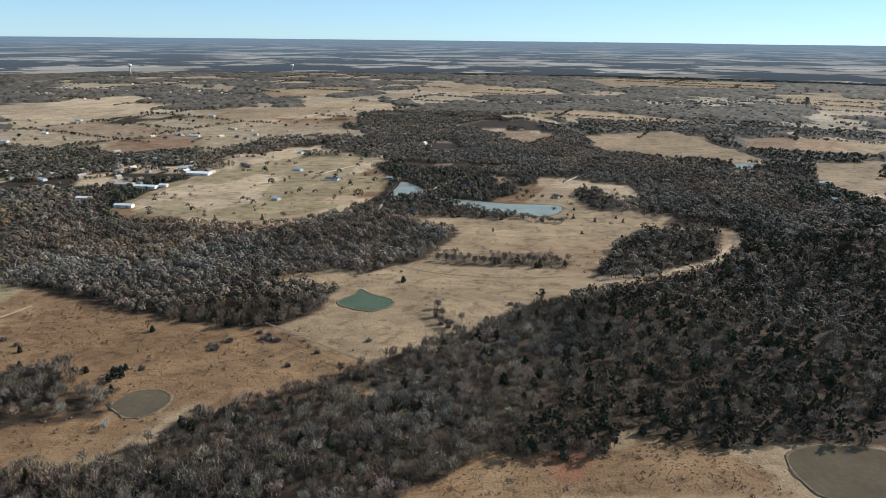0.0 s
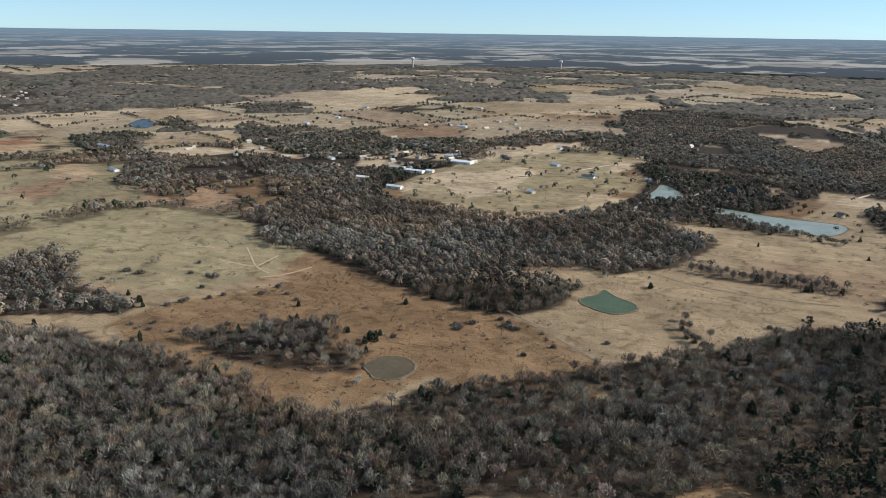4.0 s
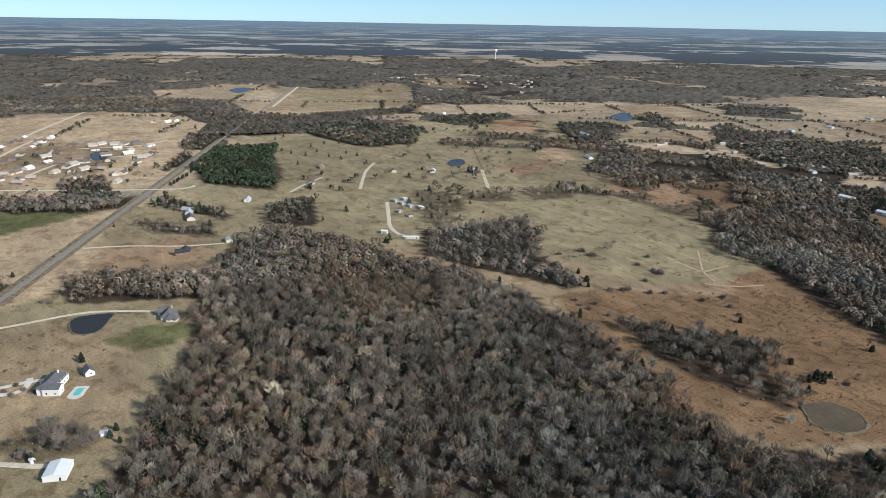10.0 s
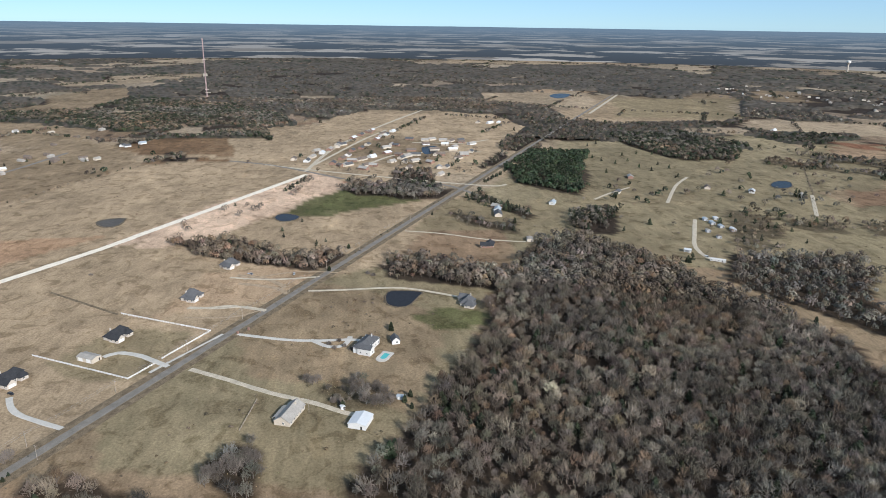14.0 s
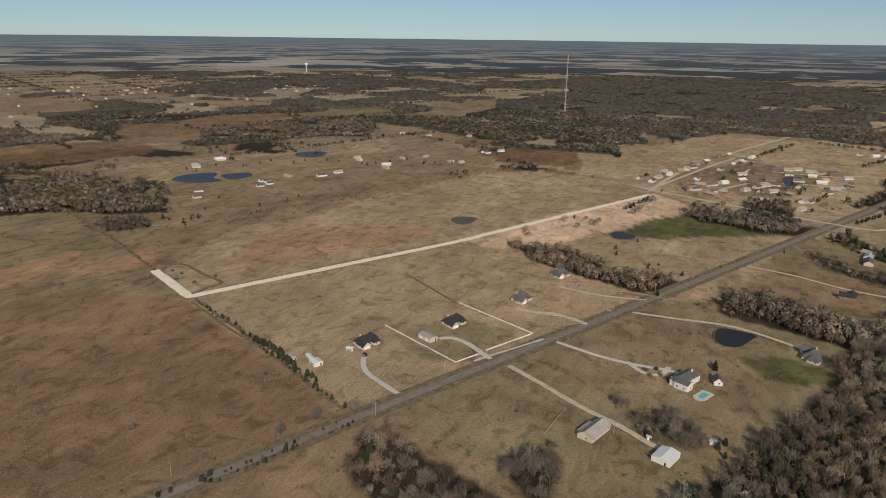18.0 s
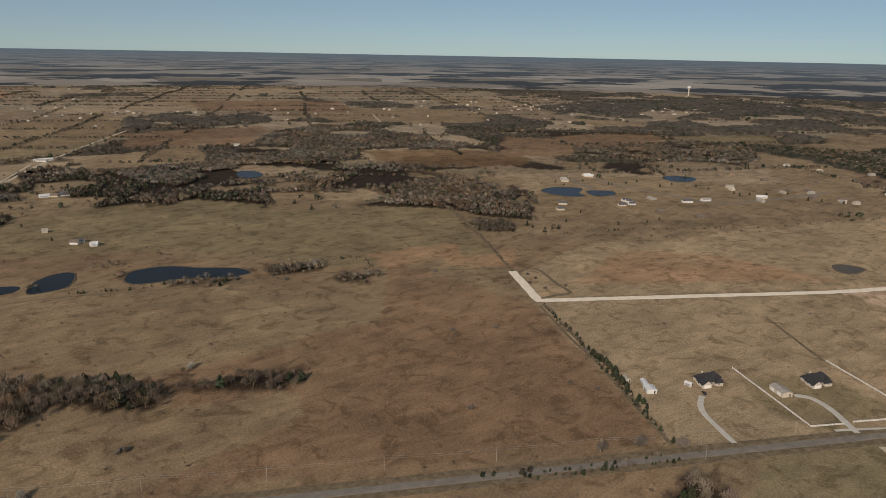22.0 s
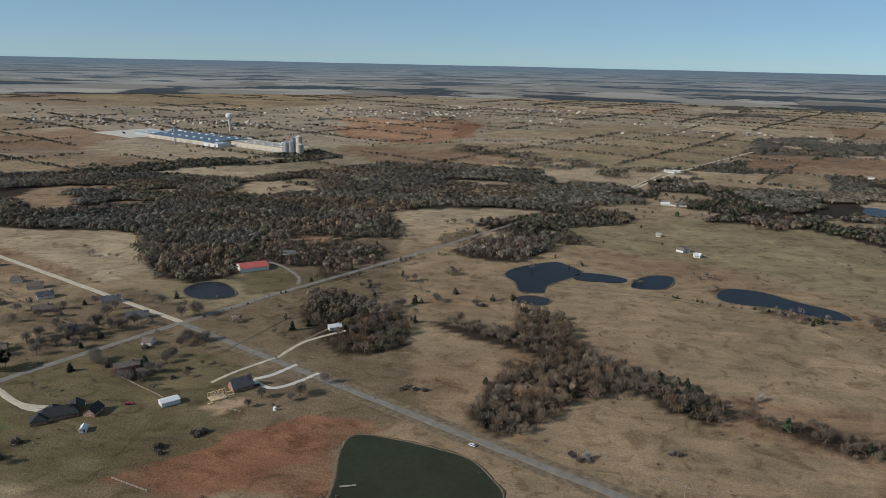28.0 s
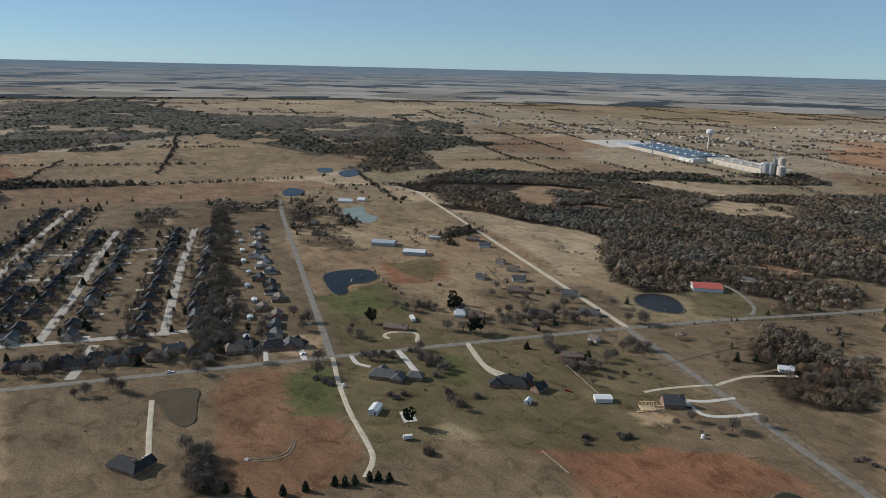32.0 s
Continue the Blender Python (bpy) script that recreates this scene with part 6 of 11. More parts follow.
wood([(-1106, 227), (-1272, 292), (-1243, 397), (-975, 318), (-914, 287), (-994, 215)], "pine")
wood([(-850, 265), (-834, 309), (-729, 273), (-766, 237)], "oak")
wood([(-656, 44), (-636, 83), (-594, 131), (-564, 122), (-581, 73), (-611, 38)], "oak")
wood([(-830, 97), (-770, 184), (-721, 192), (-740, 148)], "thin")
wood([(-836, 461), (-783, 510), (-665, 449), (-654, 381)], "thin")
wood([(-1006, 1042), (-928, 1195), (-684, 904), (-687, 764), (-823, 777)], "oak")
wood([(-789, 745), (-687, 764), (-684, 904), (-540, 971), (-511, 854), (-651, 725)], "thin")
wood([(-874, 1183), (-787, 1391), (-578, 1435), (-520, 1459), (-445, 1265), (-581, 1127), (-681, 1038)], "mixed")
wood([(-1213, 711), (-1216, 821), (-1080, 952), (-933, 998), (-945, 862), (-1132, 687)], "thin")
wood([(-1474, 510), (-1481, 666), (-1326, 751), (-1100, 622), (-1175, 548), (-1316, 520)], "mixed")
wood([(-287, -12), (-309, -10), (-340, 10), (-355, 23), (-392, 41), (-434, 65), (-491, 91), (-562, 110), (-604, 129), (-718, 185), (-725, 233), (-626, 292), (-559, 280), (-554, 322), (-488, 345), (-345, 196), (-258, 121)], "oak")
wood([(-642, 16), (-643, 80), (-611, 141), (-560, 135), (-586, 63), (-601, 24)], "oak")
wood([(-729, -208), (-703, -140), (-670, -84), (-685, -22), (-636, -20), (-624, -56), (-646, -106), (-685, -173)], "oak")
wood([(-1031, -24), (-953, 106), (-892, 106), (-900, 41), (-956, -16)], "oak")
wood([(-934, 151), (-815, 203), (-798, 190), (-896, 137)], "cedar")
wood([(-2022, -692), (-1977, -522), (-1956, -329), (-1617, -173), (-1405, -204), (-1410, -382), (-1484, -518)], "mixed")
wood([(-821, 248), (-840, 314), (-736, 280), (-738, 237)], "mixed")
wood([(-826, 98), (-777, 193), (-736, 177), (-766, 117)], "thin")
wood([(-317, -177), (-321, -155), (-302, -126), (-294, -94), (-286, -76), (-276, -88), (-258, -137), (-273, -166)], "oak")
wood([(-329, -90), (-347, -64), (-321, -56), (-292, -61), (-305, -82)], "oak")
wood([(-422, -41), (-413, -4), (-393, 16), (-373, 11), (-378, -22)], "thin")
wood([(-729, -209), (-728, -132), (-668, -80), (-677, -18), (-627, -18), (-641, -61), (-639, -103), (-673, -156)], "oak")
wood([(-986, -45), (-962, 120), (-904, 103), (-929, -20)], "oak")
wood([(-677, 23), (-657, 88), (-607, 72), (-612, 19)], "thin")
wood([(-694, -976), (-694, -842), (-752, -715), (-702, -660), (-646, -729), (-619, -879)], "oak")
wood([(-1844, -726), (-2055, -521), (-1995, -326), (-1662, -166), (-1389, -189), (-1470, -356), (-1523, -543)], "mixed")
wood([(-2131, -284), (-3468, 23), (-3291, 585), (-3140, 798), (-2214, 577), (-1928, 359), (-1903, 91), (-1923, -110)], "oak")
wood([(114, -582), (35, -558), (37, -631), (-12, -605), (-18, -544), (-82, -490), (-73, -466), (-50, -471), (-15, -452), (1, -418), (33, -388), (50, -401), (38, -472), (4, -507), (73, -549)], "oak")
wood([(-79, -475), (-103, -471), (-116, -445), (-107, -424), (-78, -443)], "oak")
wood([(-116, -450), (-175, -435), (-208, -409), (-190, -400), (-150, -426)], "thin")
wood([(-291, -675), (-350, -650), (-332, -616), (-287, -632)], "thin")
wood([(-335, -598), (-366, -583), (-356, -556), (-328, -574)], "thin")
wood([(-544, -877), (-741, -929), (-826, -902), (-846, -821), (-734, -752), (-638, -797)], "oak")
wood([(-354, -1323), (-593, -1315), (-790, -1195), (-820, -1016), (-679, -876), (-548, -990), (-352, -1104)], "thin")
wood([(246, -1535), (52, -1516), (-137, -1387), (-144, -1197), (7, -1091), (184, -1087)], "oak")
wood([(166, -959), (75, -957), (3, -949), (16, -838), (76, -789), (143, -792)], "thin")
wood([(-299, -1122), (-388, -1121), (-310, -1032), (-265, -1034)], "thin")
wood([(-585, -2308), (-966, -2345), (-787, -1829), (-571, -1881)], "oak")
wood([(1038, -1146), (917, -1223), (729, -1208), (513, -1349), (422, -1447), (237, -1525), (49, -1496), (-121, -1410), (-147, -1247), (-11, -1122), (166, -1073), (288, -982), (328, -894), (438, -847), (517, -778), (616, -817), (661, -789), (734, -797)], "oak")
wood([(530, -774), (509, -828), (403, -823), (359, -747), (343, -656), (373, -628), (428, -657)], "oak")
wood([(370, -786), (283, -766), (184, -819), (151, -798), (177, -729), (222, -664), (267, -653), (339, -702)], "thin")
wood([(126, -819), (99, -885), (20, -922), (4, -864), (41, -774), (95, -786)], "oak")
wood([(234, -596), (205, -611), (171, -570), (137, -586), (117, -514), (144, -494), (178, -526), (212, -547)], "thin")
wood([(103, -571), (58, -567), (8, -532), (-10, -530), (39, -585), (-10, -604), (-15, -556), (-35, -502), (-72, -490), (-110, -461), (-107, -431), (-84, -438), (-57, -468), (-18, -441), (4, -404), (27, -378), (42, -393), (46, -454), (11, -487), (8, -521), (69, -544)], "oak")
wood([(-139, -442), (-165, -435), (-192, -409), (-193, -398), (-166, -411)], "thin")
wood([(-106, -692), (-146, -702), (-141, -677), (-107, -670)], "thin")
wood([(-175, -1412), (-632, -1480), (-728, -1444), (-639, -1257), (-371, -1183), (-309, -1293)], "oak")
wood([(1227, -1246), (963, -1288), (734, -1507), (600, -1665), (514, -1580), (690, -1360), (942, -1176), (1039, -1046)], "mixed")
wood([(1074, -944), (963, -1080), (787, -1229), (552, -1234), (296, -1191), (204, -854), (301, -840), (362, -794), (415, -756), (465, -713), (541, -811), (643, -798), (758, -785), (887, -819)], "oak")
wood([(458, -700), (301, -840), (204, -854), (177, -755), (249, -709), (320, -710), (382, -665)], "thin")
wood([(710, -290), (707, -328), (510, -230), (473, -203), (483, -192)], "oak")
wood([(1024, -585), (996, -668), (819, -566), (675, -490), (732, -461), (862, -509)], "thin")
wood([(1081, -464), (1057, -582), (967, -541), (994, -452)], "thin")
wood([(1076, -356), (1062, -411), (949, -363), (970, -318)], "thin")
wood([(222, -556), (230, -608), (192, -612), (150, -589), (128, -581), (110, -517), (135, -495), (165, -494)], "oak")
wood([(373, -133), (362, -146), (322, -131), (328, -117)], "oak")
wood([(3705, -322), (3763, -737), (3214, -1047), (3274, -1427), (2935, -1251), (2569, -1658), (2218, -1893), (1723, -1644), (1554, -1261), (1727, -1270), (2258, -1095), (1976, -563), (1896, -354), (1909, -147)], "oak")
wood([(1669, -1072), (1613, -1308), (1269, -1134), (1107, -896), (1318, -967)], "thin")
wood([(536, -227), (533, -241), (498, -243), (468, -209)], "thin")
wood([(-2587, -534), (-2799, -143), (-2526, 292), (-2122, 450), (-1786, 291), (-1700, 87), (-1726, -120), (-1905, -214)], "oak")
wood([(-2611, -883), (-2297, -509), (-2060, -446), (-2118, -724)], "oak")
wood([(-2263, 910), (-1648, 945), (-1622, 1157), (-1572, 1579), (-2157, 2146), (-2421, 1710), (-2445, 1389)], "oak")
wood([(-3439, 378), (-3832, 1042), (-3166, 1678), (-2357, 1293), (-2470, 811), (-2551, 427), (-2736, 294)], "oak")
wood([(-3104, 2897), (-2417, 3847), (-1470, 2754), (-1424, 2119), (-1433, 1571), (-1707, 1599), (-2028, 1671)], "oak")
wood([(-1659, 2664), (-1236, 3220), (-650, 2674), (-685, 2230), (-923, 2202), (-873, 2407), (-1482, 2372)], "oak")
wood([(-246, 2107), (-122, 2296), (188, 2074), (381, 1613), (419, 1310), (514, 1228), (373, 1095), (211, 1209), (91, 1175), (16, 1382), (-106, 1530)], "oak")
wood([(-423, 1285), (-393, 1597), (-196, 1663), (-7, 1495), (92, 1202), (-27, 1281), (-162, 1370), (-307, 1326)], "thin")
wood([(-884, 1390), (-759, 1478), (-443, 1349), (-358, 1201), (-503, 1046), (-657, 1017)], "thin")
wood([(-696, 975), (-592, 1020), (-490, 949), (-423, 855), (-522, 796), (-574, 794)], "oak")
wood([(106, 2531), (476, 2830), (816, 1992), (1111, 1775), (1047, 1667), (696, 1688), (411, 1748)], "oak")
wood([(279, 845), (534, 1229), (615, 1132), (649, 1008), (605, 934), (373, 835)], "mixed")
wood([(-3426, -736), (-4468, 22), (-3868, 680), (-2632, 476), (-2830, 24), (-2445, -237), (-2222, -454)], "oak")
wood([(-1423, -1325), (-1681, -1121), (-1693, -812), (-1455, -785), (-1287, -1009)], "thin")
wood([(-1088, -1500), (-1166, -1248), (-1066, -1000), (-907, -1171), (-940, -1303)], "oak")
wood([(296, -1905), (-64, -1737), (-292, -1575), (-156, -1457), (257, -1614)], "thin")
cover([(600, -40), (920, -90), (1260, -215), (1180, -640), (960, -560), (440, -275), (540, -70)], "dun")
wood([(-3342, -701), (-2155, -466), (-1934, -302), (-1796, -166), (-1927, -4), (-1876, 231), (-1725, 376), (-1754, 501), (-2107, 496), (-2216, 379), (-2668, 136), (-2663, 956), (-3381, 1213), (-3590, -751)], "oak")
wood([(-728, 1149), (-674, 1282), (-597, 1254), (-475, 1334), (-430, 1480), (-294, 1590), (-146, 1616), (-76, 1507), (-123, 1334), (-236, 1458), (-394, 1293), (-431, 1158), (-556, 1060), (-606, 958)], "thin")
wood([(-462, 313), (-411, 349), (-338, 349), (-274, 348), (-214, 316), (-176, 334), (-150, 377), (-125, 390), (-92, 366), (-53, 375), (-38, 414), (-61, 444), (-13, 435), (24, 449), (26, 380), (-274, 174)], "oak")
wood([(-636, -2441), (-803, -2560), (-1051, -2305), (-954, -2096), (-819, -2056), (-584, -2058)], "oak")
wood([(-594, -1482), (-836, -1812), (-1058, -1914), (-1145, -1750), (-1135, -1496), (-1031, -1361), (-879, -1394), (-786, -1270), (-605, -1325), (-549, -1373)], "oak")
wood([(-302, -1280), (-385, -1426), (-485, -1427), (-537, -1296), (-440, -1159), (-322, -1039), (-266, -1090), (-352, -1175)], "oak")
wood([(-653, -973), (-779, -1048), (-854, -943), (-761, -813), (-677, -800), (-613, -885)], "oak")
wood([(-291, -651), (-347, -651), (-344, -628), (-303, -628)], "thin")
wood([(-336, -597), (-363, -610), (-368, -567), (-332, -581)], "thin")
wood([(-127, -474), (-143, -469), (-182, -432), (-210, -422), (-201, -402), (-174, -416), (-142, -446)], "thin")
wood([(-162, -749), (-175, -725), (-223, -716), (-279, -663), (-268, -649), (-194, -691), (-153, -713)], "thin")
wood([(-1876, -911), (-2145, -844), (-2216, -643), (-2026, -416), (-1507, -299), (-1543, -437), (-1560, -569), (-1690, -758)], "mixed")
wood([(-1270, -1100), (-1481, -1223), (-1705, -1080), (-1546, -943), (-1347, -973)], "oak")
wood([(-1342, -1175), (-1594, -1113), (-1629, -859), (-1483, -797), (-1303, -901), (-1277, -1092)], "thin")
wood([(-1483, -1570), (-1753, -1258), (-1927, -1032), (-1882, -936), (-1615, -1161), (-1384, -1469)], "thin")
wood([(2174, -1781), (2280, -2010), (1960, -1927), (1589, -1596), (1406, -1319), (1492, -1209)], "mixed")
wood([(-220, 1982), (105, 2183), (253, 1980), (326, 1445), (450, 1267), (529, 1172), (490, 907), (558, 943), (468, 778), (359, 769), (359, 867), (274, 918), (289, 1103), (157, 1183), (-36, 1216), (-172, 1545)], "oak")
cover([(698, -107), (634, -234), (525, -422), (223, -928), (79, -405), (393, -45)], "dun")
cover([(-1357, 388), (-1461, 830), (-1081, 923), (-864, 914), (-585, 554), (-604, 354), (-665, 152), (-955, 158)], "lawn")
cover([(-1773, 416), (-2141, 762), (-2353, 1289), (-1661, 914), (-1617, 605)], "pale")
cover([(-1476, 67), (-1837, 128), (-1856, 316), (-1571, 369), (-1361, 228), (-1371, 60)], "pale")
cover([(-2509, 390), (-2547, 861), (-2043, 654), (-2103, 359)], "sandy")
cover([(196, 2108), (428, 2319), (602, 1954), (509, 1821), (284, 1919)], "tan")
cover([(335, 1707), (597, 1753), (579, 1459), (514, 1340), (370, 1520)], "tan")
cover([(16, 3226), (481, 3348), (515, 2942), (105, 2842)], "hay")
cover([(770, 4087), (1255, 3978), (1372, 3584), (789, 3356)], "tan")
cover([(679, 1629), (884, 1708), (789, 1514), (635, 1489)], "tan")
cover([(1349, 2875), (1501, 2959), (1326, 2603), (1225, 2583)], "hay")
cover([(-5080, 575), (-5632, 1542), (-4636, 1994), (-3979, 1228), (-4164, 465)], "hay")
cover([(-5361, 2644), (-4477, 4172), (-3869, 4742), (-3857, 3599)], "hay")
cover([(-6078, 711), (-5987, 1270), (-5651, 2349), (-5342, 1310)], "hay")
cover([(-5044, 989), (-5641, 2346), (-4627, 2177), (-4374, 1072)], "hay")
cover([(-5377, 2923), (-4368, 4287), (-4366, 4289), (-4727, 2662)], "hay")
cover([(4031, -4605), (3094, -5281), (2222, -5702), (2288, -3887), (2842, -3229)], "tan")
cover([(2391, -4065), (1786, -5024), (1132, -3512), (1401, -2910)], "tan")
cover([(116, -4084), (-351, -4062), (-283, -3558), (42, -3397)], "hay")
cover([(469, -1967), (-11, -2024), (-228, -1877), (117, -1603), (449, -1542)], "tan")
cover([(5396, -2366), (4744, -3866), (3716, -4863), (3418, -3264), (4026, -1969)], "tan")
cover([(2966, -3215), (1967, -4264), (1276, -4648), (1424, -3101), (2331, -2823)], "tan")
cover([(-1061, -3907), (-1748, -4245), (-1987, -3628), (-1243, -3314)], "hay")
cover([(-1447, -5016), (-1961, -5224), (-1741, -4532), (-1303, -4390)], "hay")
cover([(-309, -2424), (-665, -2463), (-510, -2021), (-169, -1775)], "tan")
cover([(-1170, -2494), (-1586, -2419), (-1892, -2111), (-1574, -1776), (-1344, -1881), (-1080, -2165)], "tan")
cover([(-2678, -1129), (-3132, -672), (-2942, -630), (-2477, -953)], "hay")
cover([(-2147, -2905), (-2475, -2746), (-2339, -2279), (-1953, -2345)], "tan")
cover([(-382, -162), (-438, -132), (-495, -99), (-600, -45), (-639, 26), (-577, 113), (-446, 71), (-364, 23), (-298, -12), (-325, -144)], "lawn")
cover([(-408, -303), (-465, -234), (-446, -137), (-367, -178), (-341, -205)], "hay")
cover([(-616, -152), (-660, -95), (-641, -20), (-539, -75), (-526, -148)], "sandy")
cover([(-23, 303), (26, 345), (57, 347), (99, 344), (140, 366), (167, 348), (177, 332), (180, 307)], "russet")
cover([(57, 339), (88, 340), (78, 321), (63, 318)], "clay")
cover([(-454, -422), (-706, -269), (-749, -212), (-654, -106), (-641, -20), (-544, -76), (-446, -137), (-370, -180), (-344, -203)], "pale")
cover([(-500, -505), (-766, -536), (-1156, -369), (-1223, -253), (-1091, -92), (-721, -275), (-462, -426)], "pale")
cover([(-1172, -418), (-1178, -175), (-1099, -101), (-732, -276)], "pale")
cover([(-607, -45), (-906, 101), (-957, 155), (-728, 56), (-639, 26)], "pale")
cover([(-495, -99), (-600, -45), (-568, 12), (-509, 63), (-434, 45), (-364, 23), (-405, -8), (-419, -78)], "tan")
cover([(-737, -211), (-639, -57), (-651, -22), (-900, 99), (-855, -16), (-835, -87)], "pale")
cover([(-1225, -320), (-1680, -204), (-1810, -18), (-1831, 299), (-1519, 322), (-1119, 181), (-1108, -34)], "pale")
cover([(-447, 907), (-430, 1077), (-359, 1204), (-256, 1397), (-147, 1442), (-87, 1119), (-97, 1013), (-144, 938), (-196, 888), (-305, 839), (-385, 864)], "olive")
cover([(-1382, 2206), (-1259, 2377), (-1137, 2675), (-910, 2509), (-879, 2092), (-1027, 1927), (-1242, 1976)], "hay")
cover([(-647, 1994), (-518, 2270), (-302, 2588), (-88, 2357), (-242, 2066), (-492, 1824)], "hay")
cover([(-670, 2852), (-479, 3241), (-358, 3084), (-471, 2614)], "hay")
cover([(189, 2094), (403, 2375), (649, 2066), (574, 1923), (269, 1946)], "hay")
cover([(-146, 3222), (199, 3469), (513, 3053), (394, 2887)], "hay")
cover([(332, 1697), (661, 1778), (559, 1493), (430, 1342), (360, 1519)], "tan")
cover([(1349, 2879), (1814, 2942), (1515, 2444), (1242, 2554)], "tan")
cover([(758, 4145), (1382, 4268), (1782, 3824), (1579, 3382), (851, 3456)], "tan")
cover([(692, 1678), (1073, 1708), (891, 1406), (643, 1523)], "tan")
cover([(706, 1329), (850, 1338), (665, 1032), (583, 1068)], "tan")
cover([(-415, 616), (-320, 597), (-216, 552), (-141, 518), (-57, 458), (-44, 394), (-75, 374), (-103, 379), (-160, 392), (-194, 364), (-246, 340)], "russet")
cover([(143, 651), (208, 668), (292, 713), (362, 842), (375, 842), (298, 703), (203, 646), (148, 627)], "hay")
cover([(-140, 529), (-98, 627), (-49, 680), (38, 665), (120, 651), (56, 547), (7, 461), (-57, 458)], "tan")
cover([(-1681, 953), (-1579, 1480), (-1382, 1340), (-1472, 896)], "hay")
cover([(-2331, 763), (-2228, 1176), (-1688, 940), (-1665, 634), (-1771, 560)], "tan")
cover([(-2214, 351), (-2379, 798), (-1935, 645), (-2098, 385)], "hay")
cover([(-1360, 2154), (-1156, 2731), (-957, 2203), (-1000, 1867)], "hay")
cover([(-1174, 1213), (-1009, 1340), (-964, 1205), (-1030, 1100)], "hay")
cover([(-749, 543), (-687, 695), (-547, 696), (-442, 679), (-381, 609), (-381, 536), (-418, 457), (-528, 447), (-635, 528)], "lawn")
cover([(-412, 438), (-302, 570), (-162, 533), (-121, 427), (-160, 394), (-185, 341), (-253, 326), (-343, 332), (-424, 374)], "russet")
cover([(-1926, 196), (-1816, 283), (-1579, 336), (-1474, 233), (-1492, 144)], "tan")
cover([(-767, -159), (-937, -75), (-1019, -33), (-1085, -95), (-728, -275), (-710, -268), (-758, -215)], "sand")
cover([(-835, -87), (-957, -46), (-964, 14), (-898, 78), (-855, -16)], "green")
cover([(-979, -73), (-1034, -31), (-990, -35), (-944, -60)], "clay")
cover([(-524, -166), (-620, -151), (-643, -57), (-609, -44), (-555, -79), (-543, -136)], "sandy")
cover([(-515, 33), (-534, 57), (-520, 101), (-492, 87), (-490, 52)], "green")
cover([(-2534, 415), (-2570, 545), (-2236, 760), (-2084, 392)], "sandy")
cover([(-1659, 936), (-1545, 1488), (-1375, 1314), (-1525, 906)], "hay")
cover([(-1348, 953), (-1295, 1040), (-1140, 921), (-1170, 845)], "clay")
cover([(-3055, -1027), (-3253, -665), (-3034, -623), (-2792, -942)], "hay")
cover([(-446, 71), (-377, 95), (-343, 125), (-379, 118), (-423, 98)], "tan")
cover([(-363, -86), (-347, -34), (-340, -4), (-298, -15), (-314, -91)], "olive")
cover([(-894, 99), (-876, 241), (-748, 186), (-749, 50)], "olive")
cover([(-666, -484), (-745, -405), (-755, -288), (-684, -329), (-602, -382), (-526, -439)], "rust")
cover([(-499, -636), (-554, -566), (-509, -522), (-452, -566)], "rust")
cover([(-805, -1126), (-910, -907), (-796, -820), (-740, -1039)], "tan")
cover([(-400, -298), (-446, -245), (-411, -199), (-362, -208), (-370, -249)], "pale")
cover([(-456, -220), (-510, -184), (-495, -129), (-422, -151), (-431, -199)], "olive")
cover([(-415, -609), (-449, -422), (-339, -204), (-258, -267), (-193, -316)], "brown")
cover([(37, -545), (-65, -479), (-350, -465), (-449, -412), (-332, -208), (-97, -328), (26, -384)], "brown")
cover([(-122, -930), (-344, -970), (-651, -826), (-530, -567), (-348, -623), (-269, -759)], "olive")
cover([(-411, -645), (-520, -631), (-488, -582), (-400, -593)], "rust")
cover([(38, -3649), (-533, -4100), (-468, -3605), (-7, -3371)], "rust")
cover([(768, -2313), (465, -2842), (276, -2594), (271, -2210), (403, -1961), (612, -1992)], "clay")
cover([(805, -1361), (692, -1416), (530, -1365), (549, -1262), (685, -1255)], "hay")
cover([(254, -1017), (83, -1159), (7, -1107), (72, -1005), (208, -932)], "hay")
cover([(243, -290), (228, -340), (192, -360), (147, -381), (121, -348), (110, -305)], "clay")
cover([(24, -396), (-35, -473), (-82, -465), (-118, -424), (-194, -394), (-182, -363), (-41, -335)], "tan")
cover([(-22, -719), (-103, -718), (-174, -681), (-284, -617), (-222, -461), (-129, -476), (-76, -524), (-20, -585)], "tan")
cover([(559, -805), (450, -670), (382, -643), (385, -586), (577, -662), (647, -695), (721, -779)], "tan")
cover([(-3, -968), (-175, -1051), (-340, -1076), (-424, -963), (-316, -789), (-201, -805), (-46, -869)], "olive")
cover([(226, -309), (208, -344), (156, -388), (120, -394), (98, -384), (196, -271)], "clay")
cover([(434, -180), (461, -205), (437, -249), (401, -246), (306, -216), (284, -170), (320, -129)], "redfield")
cover([(431, -241), (418, -272), (371, -254), (386, -223)], "green")
cover([(560, -350), (563, -435), (468, -388), (460, -330), (484, -311)], "green")
cover([(623, -484), (582, -555), (521, -505), (547, -439)], "clay")
cover([(547, -439), (509, -502), (408, -461), (454, -404)], "tan")
cover([(857, -624), (900, -804), (684, -721), (702, -585), (760, -563)], "tan")
cover([(804, -767), (658, -819), (560, -824), (434, -665), (453, -605), (596, -672)], "hay")
cover([(1399, -252), (1179, -726), (1088, -743), (1081, -513), (1214, -214)], "brown")
cover([(1918, -248), (1867, -441), (1463, -320), (1497, -185)], "clay")
cover([(1452, -336), (1807, -575), (2130, -1031), (1912, -1229), (1276, -1016), (1235, -709)], "tan")
